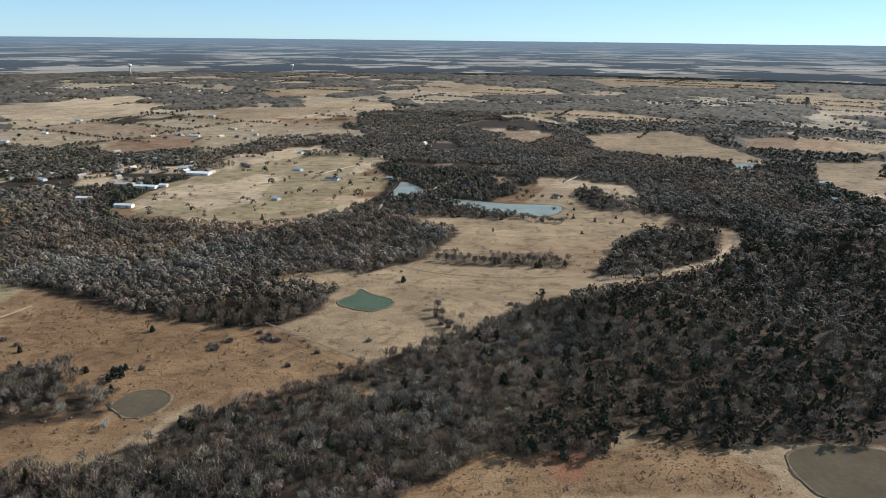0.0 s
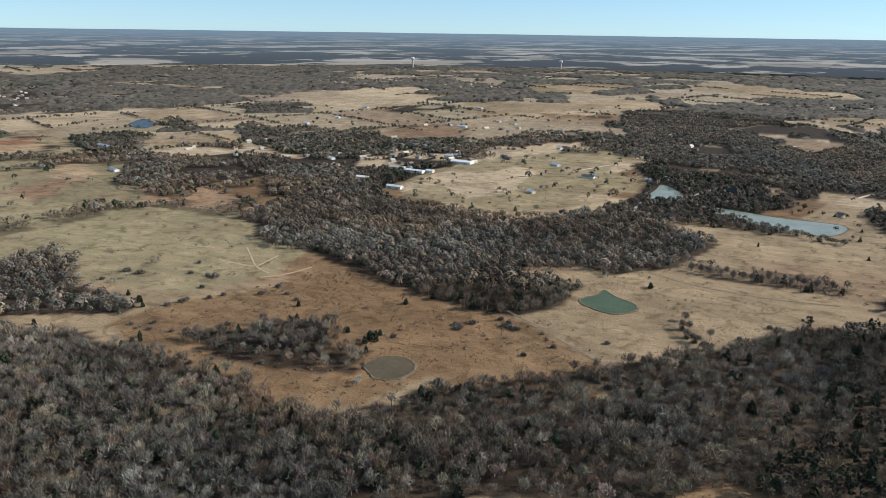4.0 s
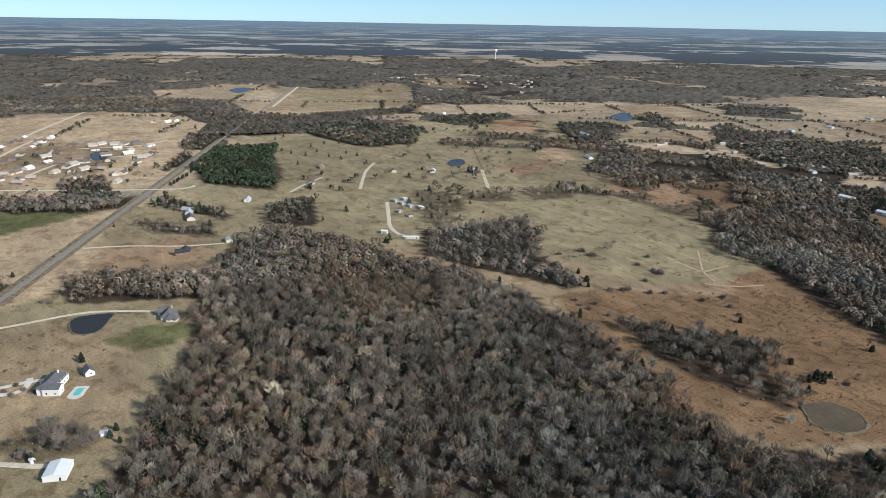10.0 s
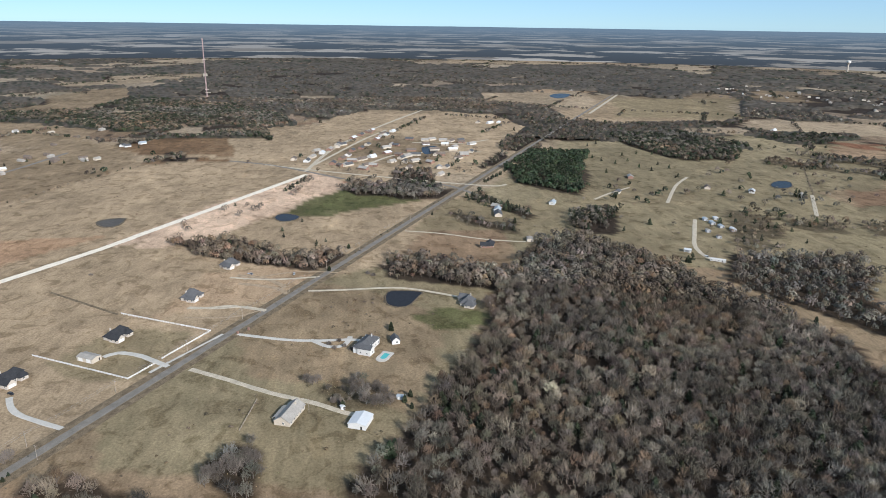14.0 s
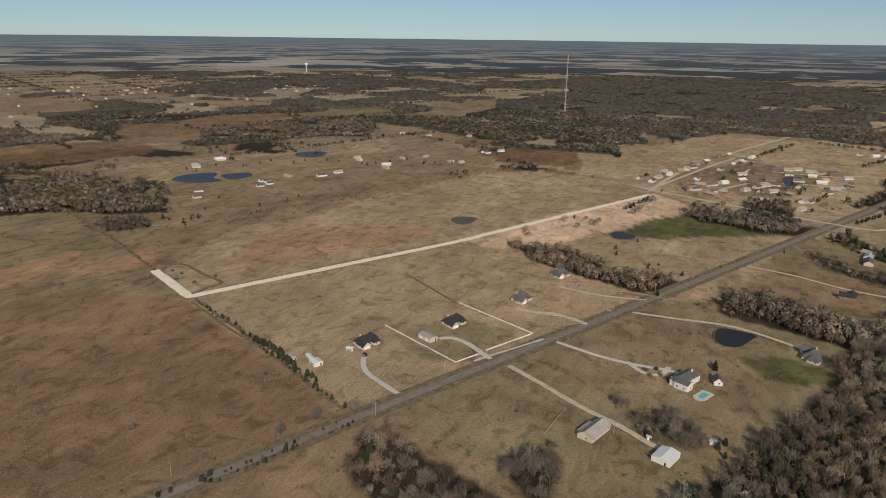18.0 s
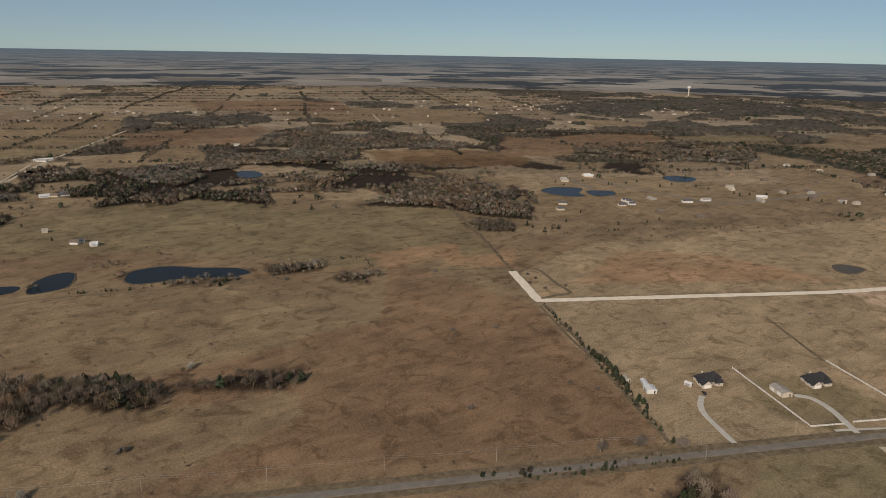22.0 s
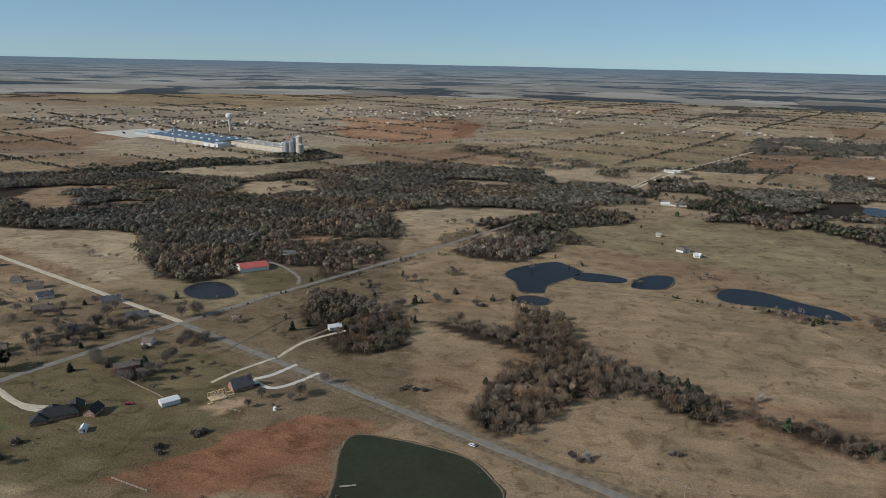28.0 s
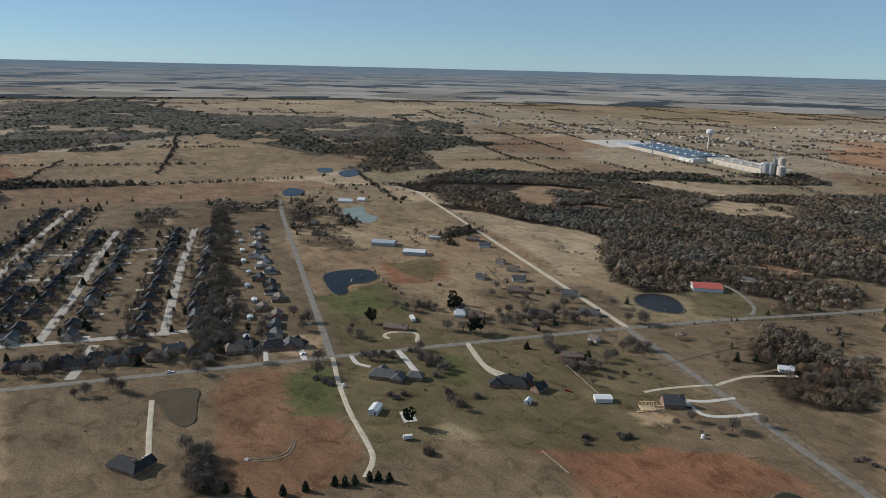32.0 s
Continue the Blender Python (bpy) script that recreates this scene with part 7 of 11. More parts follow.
cover([(793, -1346), (612, -1413), (526, -1270), (646, -1202)], "hay")
cover([(1359, -1176), (1254, -1406), (1072, -1325), (1096, -1046)], "hay")
cover([(409, -282), (396, -314), (335, -296), (267, -303), (271, -276), (328, -231)], "olive")
cover([(385, -594), (384, -728), (301, -698), (241, -664), (320, -532)], "olive")
cover([(3566, -1556), (3868, -2502), (2860, -2731), (2418, -2165), (2781, -1795)], "hay")
cover([(2130, -1031), (1991, -1281), (1710, -1098), (1719, -828)], "tan")
cover([(544, -371), (405, -394), (340, -480), (219, -453), (194, -345), (262, -275), (352, -279), (413, -271)], "moss")
cover([(418, -231), (415, -250), (384, -256), (354, -230), (373, -211)], "green")
cover([(386, -340), (369, -363), (328, -332), (345, -311)], "green")
cover([(-713, -248), (-704, -218), (-749, -159), (-994, -24), (-1064, -57), (-1085, -95), (-899, -178)], "sand")
cover([(-819, -110), (-908, -86), (-985, -24), (-933, 56), (-816, -57)], "green")
cover([(560, -355), (534, -411), (457, -367), (447, -302), (490, -305)], "moss")
cover([(416, -233), (431, -256), (419, -277), (358, -239), (369, -211)], "green")
cover([(434, -291), (398, -352), (326, -307), (290, -252), (294, -216), (355, -242)], "moss")
cover([(617, -486), (607, -544), (560, -536), (532, -476)], "moss")
cover([(570, -347), (551, -397), (505, -393), (494, -335)], "green")
cover([(488, -260), (495, -282), (479, -298), (447, -280), (456, -253)], "sandy")
cover([(234, -385), (222, -407), (204, -400), (209, -378)], "sandy")
wood([(3133, -607), (3773, -975), (4030, -1321), (3104, -1324), (2463, -1241), (1839, -1182), (1534, -1053), (1497, -959), (1836, -971), (2178, -868), (2213, -633), (2000, -375)], "mixed")
wood([(-117, -456), (-149, -460), (-169, -438), (-204, -434), (-220, -421), (-192, -404), (-164, -422), (-129, -440)], "thin")
wood([(-71, -497), (-102, -481), (-113, -455), (-99, -443), (-79, -460)], "cedar")
wood([(-194, -683), (-268, -660), (-270, -637), (-219, -637), (-175, -671)], "thin")
wood([(-285, -662), (-351, -648), (-338, -632), (-283, -631)], "thin")
wood([(241, -626), (209, -614), (171, -559), (145, -577), (129, -551), (130, -514), (162, -509), (181, -558), (222, -588)], "oak")
wood([(381, -832), (212, -861), (185, -808), (251, -747), (248, -681), (305, -715), (371, -777)], "thin")
wood([(494, -757), (523, -870), (450, -883), (340, -667), (359, -645), (414, -636), (466, -689)], "oak")
field([(-639, -592), (-700, -617), (-872, -573), (-1084, -539), (-1324, -456), (-1200, -381), (-900, -444), (-745, -489), (-632, -548)], "tan")
field([(332, -649), (323, -712), (225, -665), (249, -634), (303, -600)], "moss")
field([(332, -840), (297, -846), (282, -811), (312, -806)], "clay")
field([(1430, -311), (1736, -321), (1918, -358), (1828, -651), (1737, -869), (1469, -941), (1227, -783), (1294, -505)], "tan")
field([(-1564, 848), (-1449, 995), (-1384, 1188), (-1395, 1352), (-1549, 1503), (-1645, 1334), (-1667, 1166), (-1685, 973)], "hay")
field([(-1427, 1591), (-1353, 1658), (-1195, 1476), (-1317, 1421)], "hay")
field([(-1344, 2117), (-1305, 2245), (-1311, 2474), (-1180, 2715), (-1079, 2593), (-1042, 2402), (-918, 2165), (-887, 1889), (-988, 1800), (-1149, 1908), (-1274, 1989)], "hay")
field([(-745, 2160), (-673, 2270), (-513, 2260), (-389, 2479), (-240, 2612), (-183, 2511), (-395, 2084), (-555, 1836), (-621, 1810), (-685, 1919)], "tan")
field([(-796, 2975), (-672, 3215), (-424, 3338), (-328, 3245), (-446, 2812), (-641, 2630)], "tan")
field([(-734, 1506), (-618, 1642), (-531, 1555), (-497, 1426), (-619, 1327), (-683, 1376)], "brown")
field([(-2400, 1121), (-2435, 1226), (-2268, 1245), (-1825, 1010), (-1888, 873)], "tan")
field([(-2549, 1435), (-2492, 1565), (-2322, 1589), (-2210, 1384), (-2374, 1344)], "tan")
field([(-1072, 1110), (-980, 1301), (-878, 1165), (-993, 1052)], "tan")
field([(-1294, 926), (-1204, 1000), (-1124, 918), (-1199, 856)], "sandy")
field([(-1015, 839), (-993, 872), (-898, 825), (-879, 758), (-930, 767)], "sandy")
field([(-1341, -176), (-1773, -68), (-1921, 23), (-1876, 231), (-1731, 349), (-1572, 368), (-1385, 278), (-1329, 223), (-1399, 83), (-1458, -9), (-1264, -91), (-1166, -172), (-1218, -279), (-1439, -323), (-1440, -205)], "pale")
field([(-2403, 393), (-2442, 782), (-2148, 726), (-1972, 547), (-2103, 359)], "hay")
field([(-2228, 800), (-2191, 1215), (-1715, 963), (-1727, 621)], "olive")
field([(-2345, 1346), (-2314, 1521), (-2113, 1414), (-2147, 1234)], "tan")
field([(-1344, 1323), (-1428, 1674), (-1285, 1568), (-1275, 1325)], "tan")
field([(-409, -1689), (-466, -1664), (-547, -1666), (-684, -1603), (-836, -1812), (-905, -1991), (-682, -2016), (-491, -2004)], "brown")
field([(-1000, -3233), (-1669, -2805), (-1366, -2300), (-693, -2772), (-760, -3028)], "brown")
field([(-1535, -2338), (-1914, -2251), (-1805, -1992), (-1540, -1727), (-1208, -1906), (-1099, -1988), (-1301, -2346)], "tan")
field([(-864, -1370), (-1022, -1328), (-1182, -1147), (-1039, -1007), (-873, -1099), (-791, -1216)], "russet")
field([(-838, -956), (-923, -924), (-868, -855), (-805, -840)], "tan")
field([(-1432, -1346), (-1586, -1354), (-1819, -1234), (-1588, -1057), (-1409, -1125), (-1255, -1179)], "brown")
field([(-1792, -1195), (-2162, -1034), (-1889, -900), (-1643, -1095)], "olive")
field([(-933, -875), (-1106, -810), (-1249, -644), (-1414, -546), (-1305, -401), (-1114, -470), (-948, -531), (-744, -588), (-662, -640)], "tan")
field([(-1325, -457), (-1441, -396), (-1439, -284), (-1219, -234), (-1260, -341), (-1242, -389)], "russet")
field([(-1704, -888), (-1661, -716), (-1518, -553), (-1405, -554), (-1324, -623), (-1483, -742)], "tan")
field([(-1351, -1435), (-1463, -1293), (-1208, -1047), (-1078, -1155)], "brown")
field([(-1771, -1019), (-2003, -846), (-2256, -951), (-2564, -806), (-2163, -680), (-1892, -713)], "tan")
field([(-1936, -1699), (-2054, -1577), (-1949, -1334), (-1757, -1449)], "tan")
field([(862, -2715), (413, -2712), (321, -2067), (444, -1983), (680, -2119)], "orange")
field([(240, -2134), (56, -2236), (-169, -2278), (-374, -2706), (-214, -2840), (78, -2482), (218, -2426)], "tan")
field([(0, -3511), (-432, -4026), (-351, -3534), (-23, -3209)], "hay")
field([(-51, -1906), (-313, -2272), (-588, -2317), (-459, -1941), (-308, -1654), (-114, -1579), (-19, -1735)], "olive")
field([(591, -1824), (469, -1813), (294, -1797), (109, -1697), (148, -1565), (386, -1552), (538, -1651)], "brown")
field([(-290, -1559), (-417, -1643), (-604, -1678), (-494, -1369), (-283, -1395)], "tan")
field([(-485, -2841), (-939, -3170), (-1074, -3001), (-921, -2572), (-434, -2323)], "hay")
field([(1337, -1236), (1315, -1331), (1166, -1389), (980, -1396), (1008, -1179), (1105, -1069), (1171, -1077)], "tan")
field([(2001, -2046), (1899, -2286), (1685, -2114), (1473, -1765), (1695, -1774)], "tan")
field([(1551, -1620), (1474, -1988), (1215, -1824), (1129, -1515), (1351, -1445)], "brown")
field([(787, -1322), (669, -1412), (520, -1342), (583, -1230), (691, -1223)], "hay")
field([(-121, -2221), (-663, -2749), (-474, -1925), (-289, -1734), (-125, -1745), (-26, -1915)], "tan")
field([(291, 2297), (477, 2326), (681, 2112), (788, 1926), (494, 2014), (265, 2081)], "tan")
field([(327, 1700), (590, 1818), (606, 1554), (623, 1344), (436, 1355), (334, 1483)], "tan")
field([(693, 1651), (979, 1733), (866, 1506), (660, 1483)], "brown")
field([(1418, 3058), (1840, 3290), (1451, 2577), (1222, 2581)], "tan")
field([(-163, 3430), (167, 3587), (484, 2944), (140, 2968)], "tan")
field([(1170, 2260), (1254, 2306), (997, 1838), (960, 1833)], "gravel")

# ---- drives ----
strip("driveway", [(-369, -177), (-386, -207), (-398, -218), (-408, -223)], 2.9785, CONCRETE, z=0.09, label="pale concrete drive curving to a dark-roofed house")
strip("driveway", [(-442, -137), (-460, -160), (-466, -177), (-460, -185)], 3.726, CONCRETE, z=0.09, label="pale concrete drive to a dark-roofed house")
strip("driveway", [(-536, -84), (-545, -105), (-543, -124), (-547, -147)], 2.898, GRAVEL, z=0.09, label="light gravel drive to a grey-roofed house")
strip("driveway", [(-437, -121), (-419, -92), (-401, -65), (-385, -35), (-371, -14), (-367, 0)], 3.312, GRAVEL, z=0.09, label="gravel drive to the ranch house and barn")
strip("driveway", [(-491, -99), (-479, -64), (-475, -39), (-475, -16), (-473, -8)], 2.9785, CONCRETE, z=0.09, label="pale drive to the big house")
strip("driveway", [(-477, -44), (-464, -30), (-466, -19), (-480, -15)], 2.9785, CONCRETE, z=0.09, label="pale loop of drive before the big house")
strip("driveway", [(-577, -53), (-577, -24), (-579, 20), (-571, 46), (-552, 78)], 2.8175, GRAVEL, z=0.09, label="light gravel drive past the pond")
strip("driveway", [(-756, 42), (-743, 82), (-718, 128), (-706, 170)], 2.484, GRAVEL, z=0.09, label="thin gravel drive")
strip("driveway", [(-782, 397), (-726, 370), (-677, 348), (-641, 344), (-622, 354)], 3.726, GRAVEL, z=0.09, label="gravel drive past sheds and trailers")
strip("driveway", [(-889, 305), (-926, 341), (-957, 379)], 2.898, GRAVEL, z=0.09, label="gravel lane in the pasture")
strip("driveway", [(-864, 397), (-964, 453), (-1021, 496)], 3.726, GRAVEL, z=0.09, label="gravel lane between trees")
strip("driveway", [(-896, 623), (-787, 559)], 4.14, GRAVEL, z=0.09, label="gravel lane by the fence")
strip("driveway", [(-545, -148), (-544, -132), (-547, -112), (-534, -84)], 2.8175, GRAVEL, z=0.09, label="light gravel drive")
strip("driveway", [(-616, -126), (-608, -88), (-612, -45)], 2.484, GRAVEL, z=0.09, label="light gravel drive to a new house")
strip("lane", [(-923, 150), (-982, 118), (-1032, 49)], 6, ASPHALT, z=0.09, label="grey lane by the copse")
strip("lane", [(-1035, -33), (-1141, -146), (-1186, -227)], 6, ASPHALT, z=0.09, label="grey lane along the neighbourhood")
strip("lane", [(-1089, -95), (-1307, -57), (-1584, 31), (-1909, 159)], 6, GRAVEL, z=0.09, label="gravel road to the neighbourhood")
strip("driveway", [(434, -282), (390, -258), (350, -239), (311, -224), (294, -215), (283, -201)], 2.645, GRAVEL, z=0.09, label="pale gravel drive through grass")
strip("driveway", [(427, -295), (412, -290), (400, -294)], 2.8175, CONCRETE, z=0.09, label="pale curved drive before a brick house")
strip("driveway", [(411, -330), (389, -322), (369, -314)], 4.14, CONCRETE, z=0.09, label="pale concrete drive to a garage")
strip("driveway", [(386, -385), (358, -369), (332, -358), (318, -362), (302, -371)], 3.473, GRAVEL, z=0.09, label="pale gravel drive to a dark-roofed house")
strip("driveway", [(215, -430), (194, -419), (180, -430), (169, -449)], 2.9785, CONCRETE, z=0.09, label="pale loop drive by the house being built")
strip("driveway", [(190, -460), (201, -439), (211, -430)], 2.9785, CONCRETE, z=0.09, label="pale drive by the house being built")
strip("driveway", [(211, -468), (230, -437), (238, -418)], 2.1505, GRAVEL, z=0.09, label="thin gravel track")
strip("driveway", [(460, -238), (480, -249)], 2.898, CONCRETE, z=0.09, label="short concrete drive")
strip("driveway", [(443, -262), (462, -271)], 3.726, CONCRETE, z=0.09, label="short concrete drive")
strip("driveway", [(379, -117), (407, -128), (452, -147)], 2.645, GRAVEL, z=0.09, label="pale gravel drive along the pond")
strip("driveway", [(435, -341), (443, -341), (446, -351), (431, -366), (415, -354)], 2.484, GRAVEL, z=0.09, label="loop of gravel drive before a ranch house")
strip("driveway", [(322, -717), (298, -702), (268, -669), (260, -645)], 3.312, ASPHALT, z=0.09, label="dark drive to the red-roofed barn")
strip("driveway", [(175, -534), (200, -503), (209, -469)], 2.484, GRAVEL, z=0.09, label="grass track to the white cottage")
strip("driveway", [(371, -377), (343, -363), (318, -364)], 2.898, GRAVEL, z=0.09, label="gravel drive")
strip("driveway", [(-88, 925), (-78, 987), (-38, 1016), (4, 1102), (27, 1149)], 3.312, GRAVEL, z=0.09, label="pale drive round the pond")
strip("driveway", [(204, 1136), (252, 1214), (268, 1243)], 3.312, GRAVEL, z=0.09, label="pale farm lane")
strip("driveway", [(-214, 1160), (-184, 1214), (-167, 1243), (-131, 1274)], 3.312, GRAVEL, z=0.09, label="pale farm lane")
strip("driveway", [(-214, -1545), (-148, -1384), (-118, -1307)], 3.312, GRAVEL, z=0.09, label="pale farm lane")
strip("driveway", [(-1421, -2203), (-1239, -1854), (-1074, -1563)], 4.14, GRAVEL, z=0.09, label="pale farm lane")
strip("lane", [(-981, -849), (-934, -744), (-913, -691)], 6, ASPHALT, z=0.09, label="grey lane by the ponds")
strip("lane", [(-1012, -812), (-1012, -654), (-1044, -562), (-1273, -515)], 6, ASPHALT, z=0.09, label="grey lane past farmsteads")
strip("lane", [(-136, -1334), (-256, -1587), (-517, -2039), (-858, -2553)], 6, GRAVEL, z=0.09, label="long gravel farm road")
strip("shoulder", [(-434, -147), (-492, -110)], 1.84, CONCRETE, z=0.09, label="pale worn strip beside the road")
strip("lane", [(-2384, 877), (-1820, 592)], 7.2, GRAVEL, z=0.09, label="pale county road far off")
strip("lane", [(-3340, 1856), (-2298, 1284)], 10.8, CONCRETE, z=0.09, label="pale straight road far off")
strip("lane", [(-5988, -1265), (-3754, -798), (-2351, -495)], 16.8, GRAVEL, z=0.09, label="cut line through the forest")
strip("lane", [(2039, -382), (1899, -475), (1988, -636)], 6, GRAVEL, z=0.09, label="gravel road round a cleared site")
strip("lane", [(921, -823), (1025, -830)], 4.6, GRAVEL, z=0.09, label="gravel lane")
LANES = [[(-1142, -85), (-1389, -9), (-1536, 47)], [(-1153, 5), (-1247, 72), (-1257, 210)], [(-1364, 91), (-1353, 184), (-1394, 246)], [(-1151, -163), (-1078, -36), (-983, 162), (-987, 204)]]
for line in LANES:
    strip("lane", line, 5.0, GRAVEL, z=0.09, label="pale lane through the neighbourhood")
for line in ([(605, -113), (715, -173), (848, -238), (963, -298)], [(561, -199), (698, -268), (810, -327), (918, -386)], [(700, -62), (841, -137), (904, -167), (1019, -225), (1144, -294)],
             [(648, -40), (620, -92), (592, -146), (565, -206), (553, -230)], [(906, -170), (858, -245), (845, -300), (813, -364)], [(812, -100), (796, -158), (780, -204)], [(521, -115), (576, -149)]):
    strip("street", line, 7.0, STREET, label="pale concrete street of the subdivision")
strip("field_edge", [(-332, -617), (-418, -566), (-506, -514)], 1.725, DITCH, z=0.04, label="weedy fence line between fields", category="field edge")
strip("field_edge", [(129, -688), (48, -699), (-76, -695), (-194, -653), (-332, -617)], 1.725, DITCH, z=0.04, label="weedy fence line between fields", category="field edge")
strip("field_edge", [(-654, -816), (-589, -675), (-507, -518)], 1.725, DITCH, z=0.04, label="weedy fence line between fields", category="field edge")
strip("field_edge", [(-447, -413), (-413, -348), (-389, -295), (-337, -200)], 1.725, DITCH, z=0.04, label="weedy fence line between fields", category="field edge")
strip("field_edge", [(-649, -792), (-571, -634), (-500, -506)], 1.725, DITCH, z=0.04, label="weedy fence line between fields", category="field edge")
strip("field_edge", [(-369, -547), (-415, -536), (-492, -506)], 1.725, DITCH, z=0.04, label="weedy fence line between fields", category="field edge")
strip("field_edge", [(-453, -415), (-409, -330), (-367, -256), (-337, -199)], 1.725, DITCH, z=0.04, label="weedy fence line between fields", category="field edge")
strip("field_edge", [(-590, -272), (-536, -199)], 1.725, DITCH, z=0.04, label="weedy fence line between fields", category="field edge")
strip("field_edge", [(-144, 528), (-97, 492), (-37, 446), (-4, 438)], 1.725, DITCH, z=0.04, label="weedy fence line between fields", category="field edge")
strip("field_edge", [(-49, 680), (-1, 656), (64, 646), (120, 651)], 1.725, DITCH, z=0.04, label="weedy fence line between fields", category="field edge")
strip("field_edge", [(299, -525), (268, -596), (215, -679), (170, -758)], 1.725, DITCH, z=0.04, label="weedy fence line between fields", category="field edge")
strip("field_edge", [(211, -483), (173, -578)], 1.725, DITCH, z=0.04, label="weedy fence line between fields", category="field edge")
strip("field_edge", [(540, -568), (465, -525), (377, -486)], 1.725, DITCH, z=0.04, label="weedy fence line between fields", category="field edge")
strip("field_edge", [(547, -439), (447, -412)], 1.725, DITCH, z=0.04, label="weedy fence line between fields", category="field edge")
strip("field_edge", [(-1083, 729), (-896, 626)], 1.725, DITCH, z=0.04, label="weedy fence line between fields", category="field edge")
strip("field_edge", [(-862, -664), (-819, -558)], 1.725, DITCH, z=0.04, label="weedy fence line between fields", category="field edge")
strip("field_edge", [(-718, -627), (-851, -624)], 1.725, DITCH, z=0.04, label="weedy fence line between fields", category="field edge")
strip("dirt_track", [(-450, 543), (-422, 540), (-404, 541), (-403, 556), (-403, 578)], 1.61, TRACK, z=0.05, label="bare sandy track worn in grass", category="track")
strip("dirt_track", [(-404, 541), (-392, 533), (-381, 529)], 1.38, TRACK, z=0.05, label="bare sandy track worn in grass", category="track")
strip("dirt_track", [(-381, 515), (-364, 532), (-352, 559)], 1.61, TRACK, z=0.05, label="bare sandy track worn in grass", category="track")
strip("dirt_track", [(-449, 588), (-405, 541)], 1.035, TRACK, z=0.05, label="bare sandy track worn in grass", category="track")
strip("dirt_track", [(-526, -146), (-524, -109), (-536, -88)], 2.3, TRACK, z=0.05, label="bare sandy track worn in grass", category="track")
strip("dirt_track", [(-622, -121), (-609, -92), (-586, -73)], 4.6, TRACK, z=0.05, label="bare sandy track worn in grass", category="track")
strip("dirt_track", [(-608, -113), (-627, -69), (-622, -29)], 2.3, TRACK, z=0.05, label="bare sandy track worn in grass", category="track")
strip("dirt_track", [(-600, -116), (-586, -82), (-571, -71)], 4.6, TRACK, z=0.05, label="bare sandy track worn in grass", category="track")
strip("wheel_track", [(343, -162), (336, -171), (335, -182), (345, -193)], 0.575, VERGE, z=0.05, label="dark wheel track pressed into bare red earth", category="track")
strip("wheel_track", [(339, -162), (333, -171), (332, -182), (343, -193)], 0.575, VERGE, z=0.05, label="dark wheel track pressed into bare red earth", category="track")
strip("dirt_track", [(-503, -499), (-521, -502), (-525, -487), (-510, -454), (-498, -422), (-483, -424), (-462, -426)], 3.45, DITCH, z=0.05, label="muddy earth bank round the road end", category="track")

# ---- houses along the section road ----
house(-431, -233, 153, 16.5, 10.4, label="new house with a steep black shingle roof and pale brick walls", roof='black', walls='stone', rise=4.2, hip=4.0, wings=((-6.0, -5.5, 8, 7, 90), (4.5, -4.8, 6, 5.5, 90), (7.2, 3.4, 7, 7, 90)))
house(-494, -186, 153, 16.5, 10.4, label="new house with a steep black shingle roof and stone walls", roof='black', walls='stone', rise=4.2, hip=4.0, wings=((-6.0, -5.5, 8, 7, 90), (4.5, -4.8, 6, 5.5, 90), (7.2, 3.4, 7, 7, 90)))
house(-568, -150, 158, 14.8, 9.6, label="new house with a brown shingle roof and stone walls", roof='grey', walls='stone', rise=3.8, hip=2.5, wings=((-6.0, -5.5, 8, 7, 90), (4.5, -4.8, 6, 5.5, 90), (7.2, 3.4, 7, 7, 90)))
house(-649, -133, 148, 14.8, 9.6, label="new house with a brown roof on bare graded earth", roof='grey', walls='stone', rise=3.8, hip=2.5, wings=((-6.0, -5.5, 8, 7, 90), (4.5, -4.8, 6, 5.5, 90), (7.2, 3.4, 7, 7, 90)))
metal_building("storage_building", -457, -193, 63, 14, 8, label="cream metal storage building beside a house", roof='tan', walls='tan', eave=3.0, rise=1.0, doors=2)
metal_building("garden_shed", -385, -269, 63, 6, 4, label="small tan barn-roofed garden shed", roof='tan', walls='tan', eave=2.2, rise=1.4, category='shed')
metal_building("carport", -390, -257, 53, 11, 3.5, label="long low white shed in grass", roof='white', walls='white', eave=2.2, rise=0.5, doors=3, category='shed')
metal_building("garden_shed", -385, -249, 58, 8, 7, label="white metal shed in grass by a cedar row", roof='white', walls='white', eave=2.6, rise=0.9, category='shed')
metal_building("garden_shed", -415, -238, 93, 5, 3, label="small white garden shed beside a house", roof='white', walls='white', eave=2.0, rise=0.7, category='shed')
house(-371, -49, -20, 21, 10, label="tan ranch house with a wide low tan roof", roof='tan', walls='tan', rise=3.2, porch=14)
metal_building("barn", -360, -7, -20, 13.5, 11, label="white metal barn with a white roof", roof='white', walls='white', eave=2.9, rise=1.3, doors=2, lean=0)
house(-460, -3, -27, 21, 10.5, label="large two-storey white house with a grey hip roof", roof='grey', walls='white', eave=4.9, rise=2.6, hip=4.6, two=True, wings=((8, 3.5, 10, 7, 90),))
house(-468, 18, 8, 7.8, 5.7, label="white garage with a grey roof beside the large house", roof='grey', walls='white', rise=2.6, stack=False)
house(-537, 82, -27, 13.1, 9.6, label="stone house with a steep grey hip roof by a pond", roof='grey', walls='stone', rise=4.4, hip=4.5, wings=((-6.5, -5, 9, 7.5, 90), (6, 4, 8, 7, 90)))
house(-694, 128, -17, 13.1, 8.7, label="dark-roofed house among bare trees", roof='black', walls='brick', rise=3.6, hip=3.0, wings=((5, -5, 8, 7, 90),))
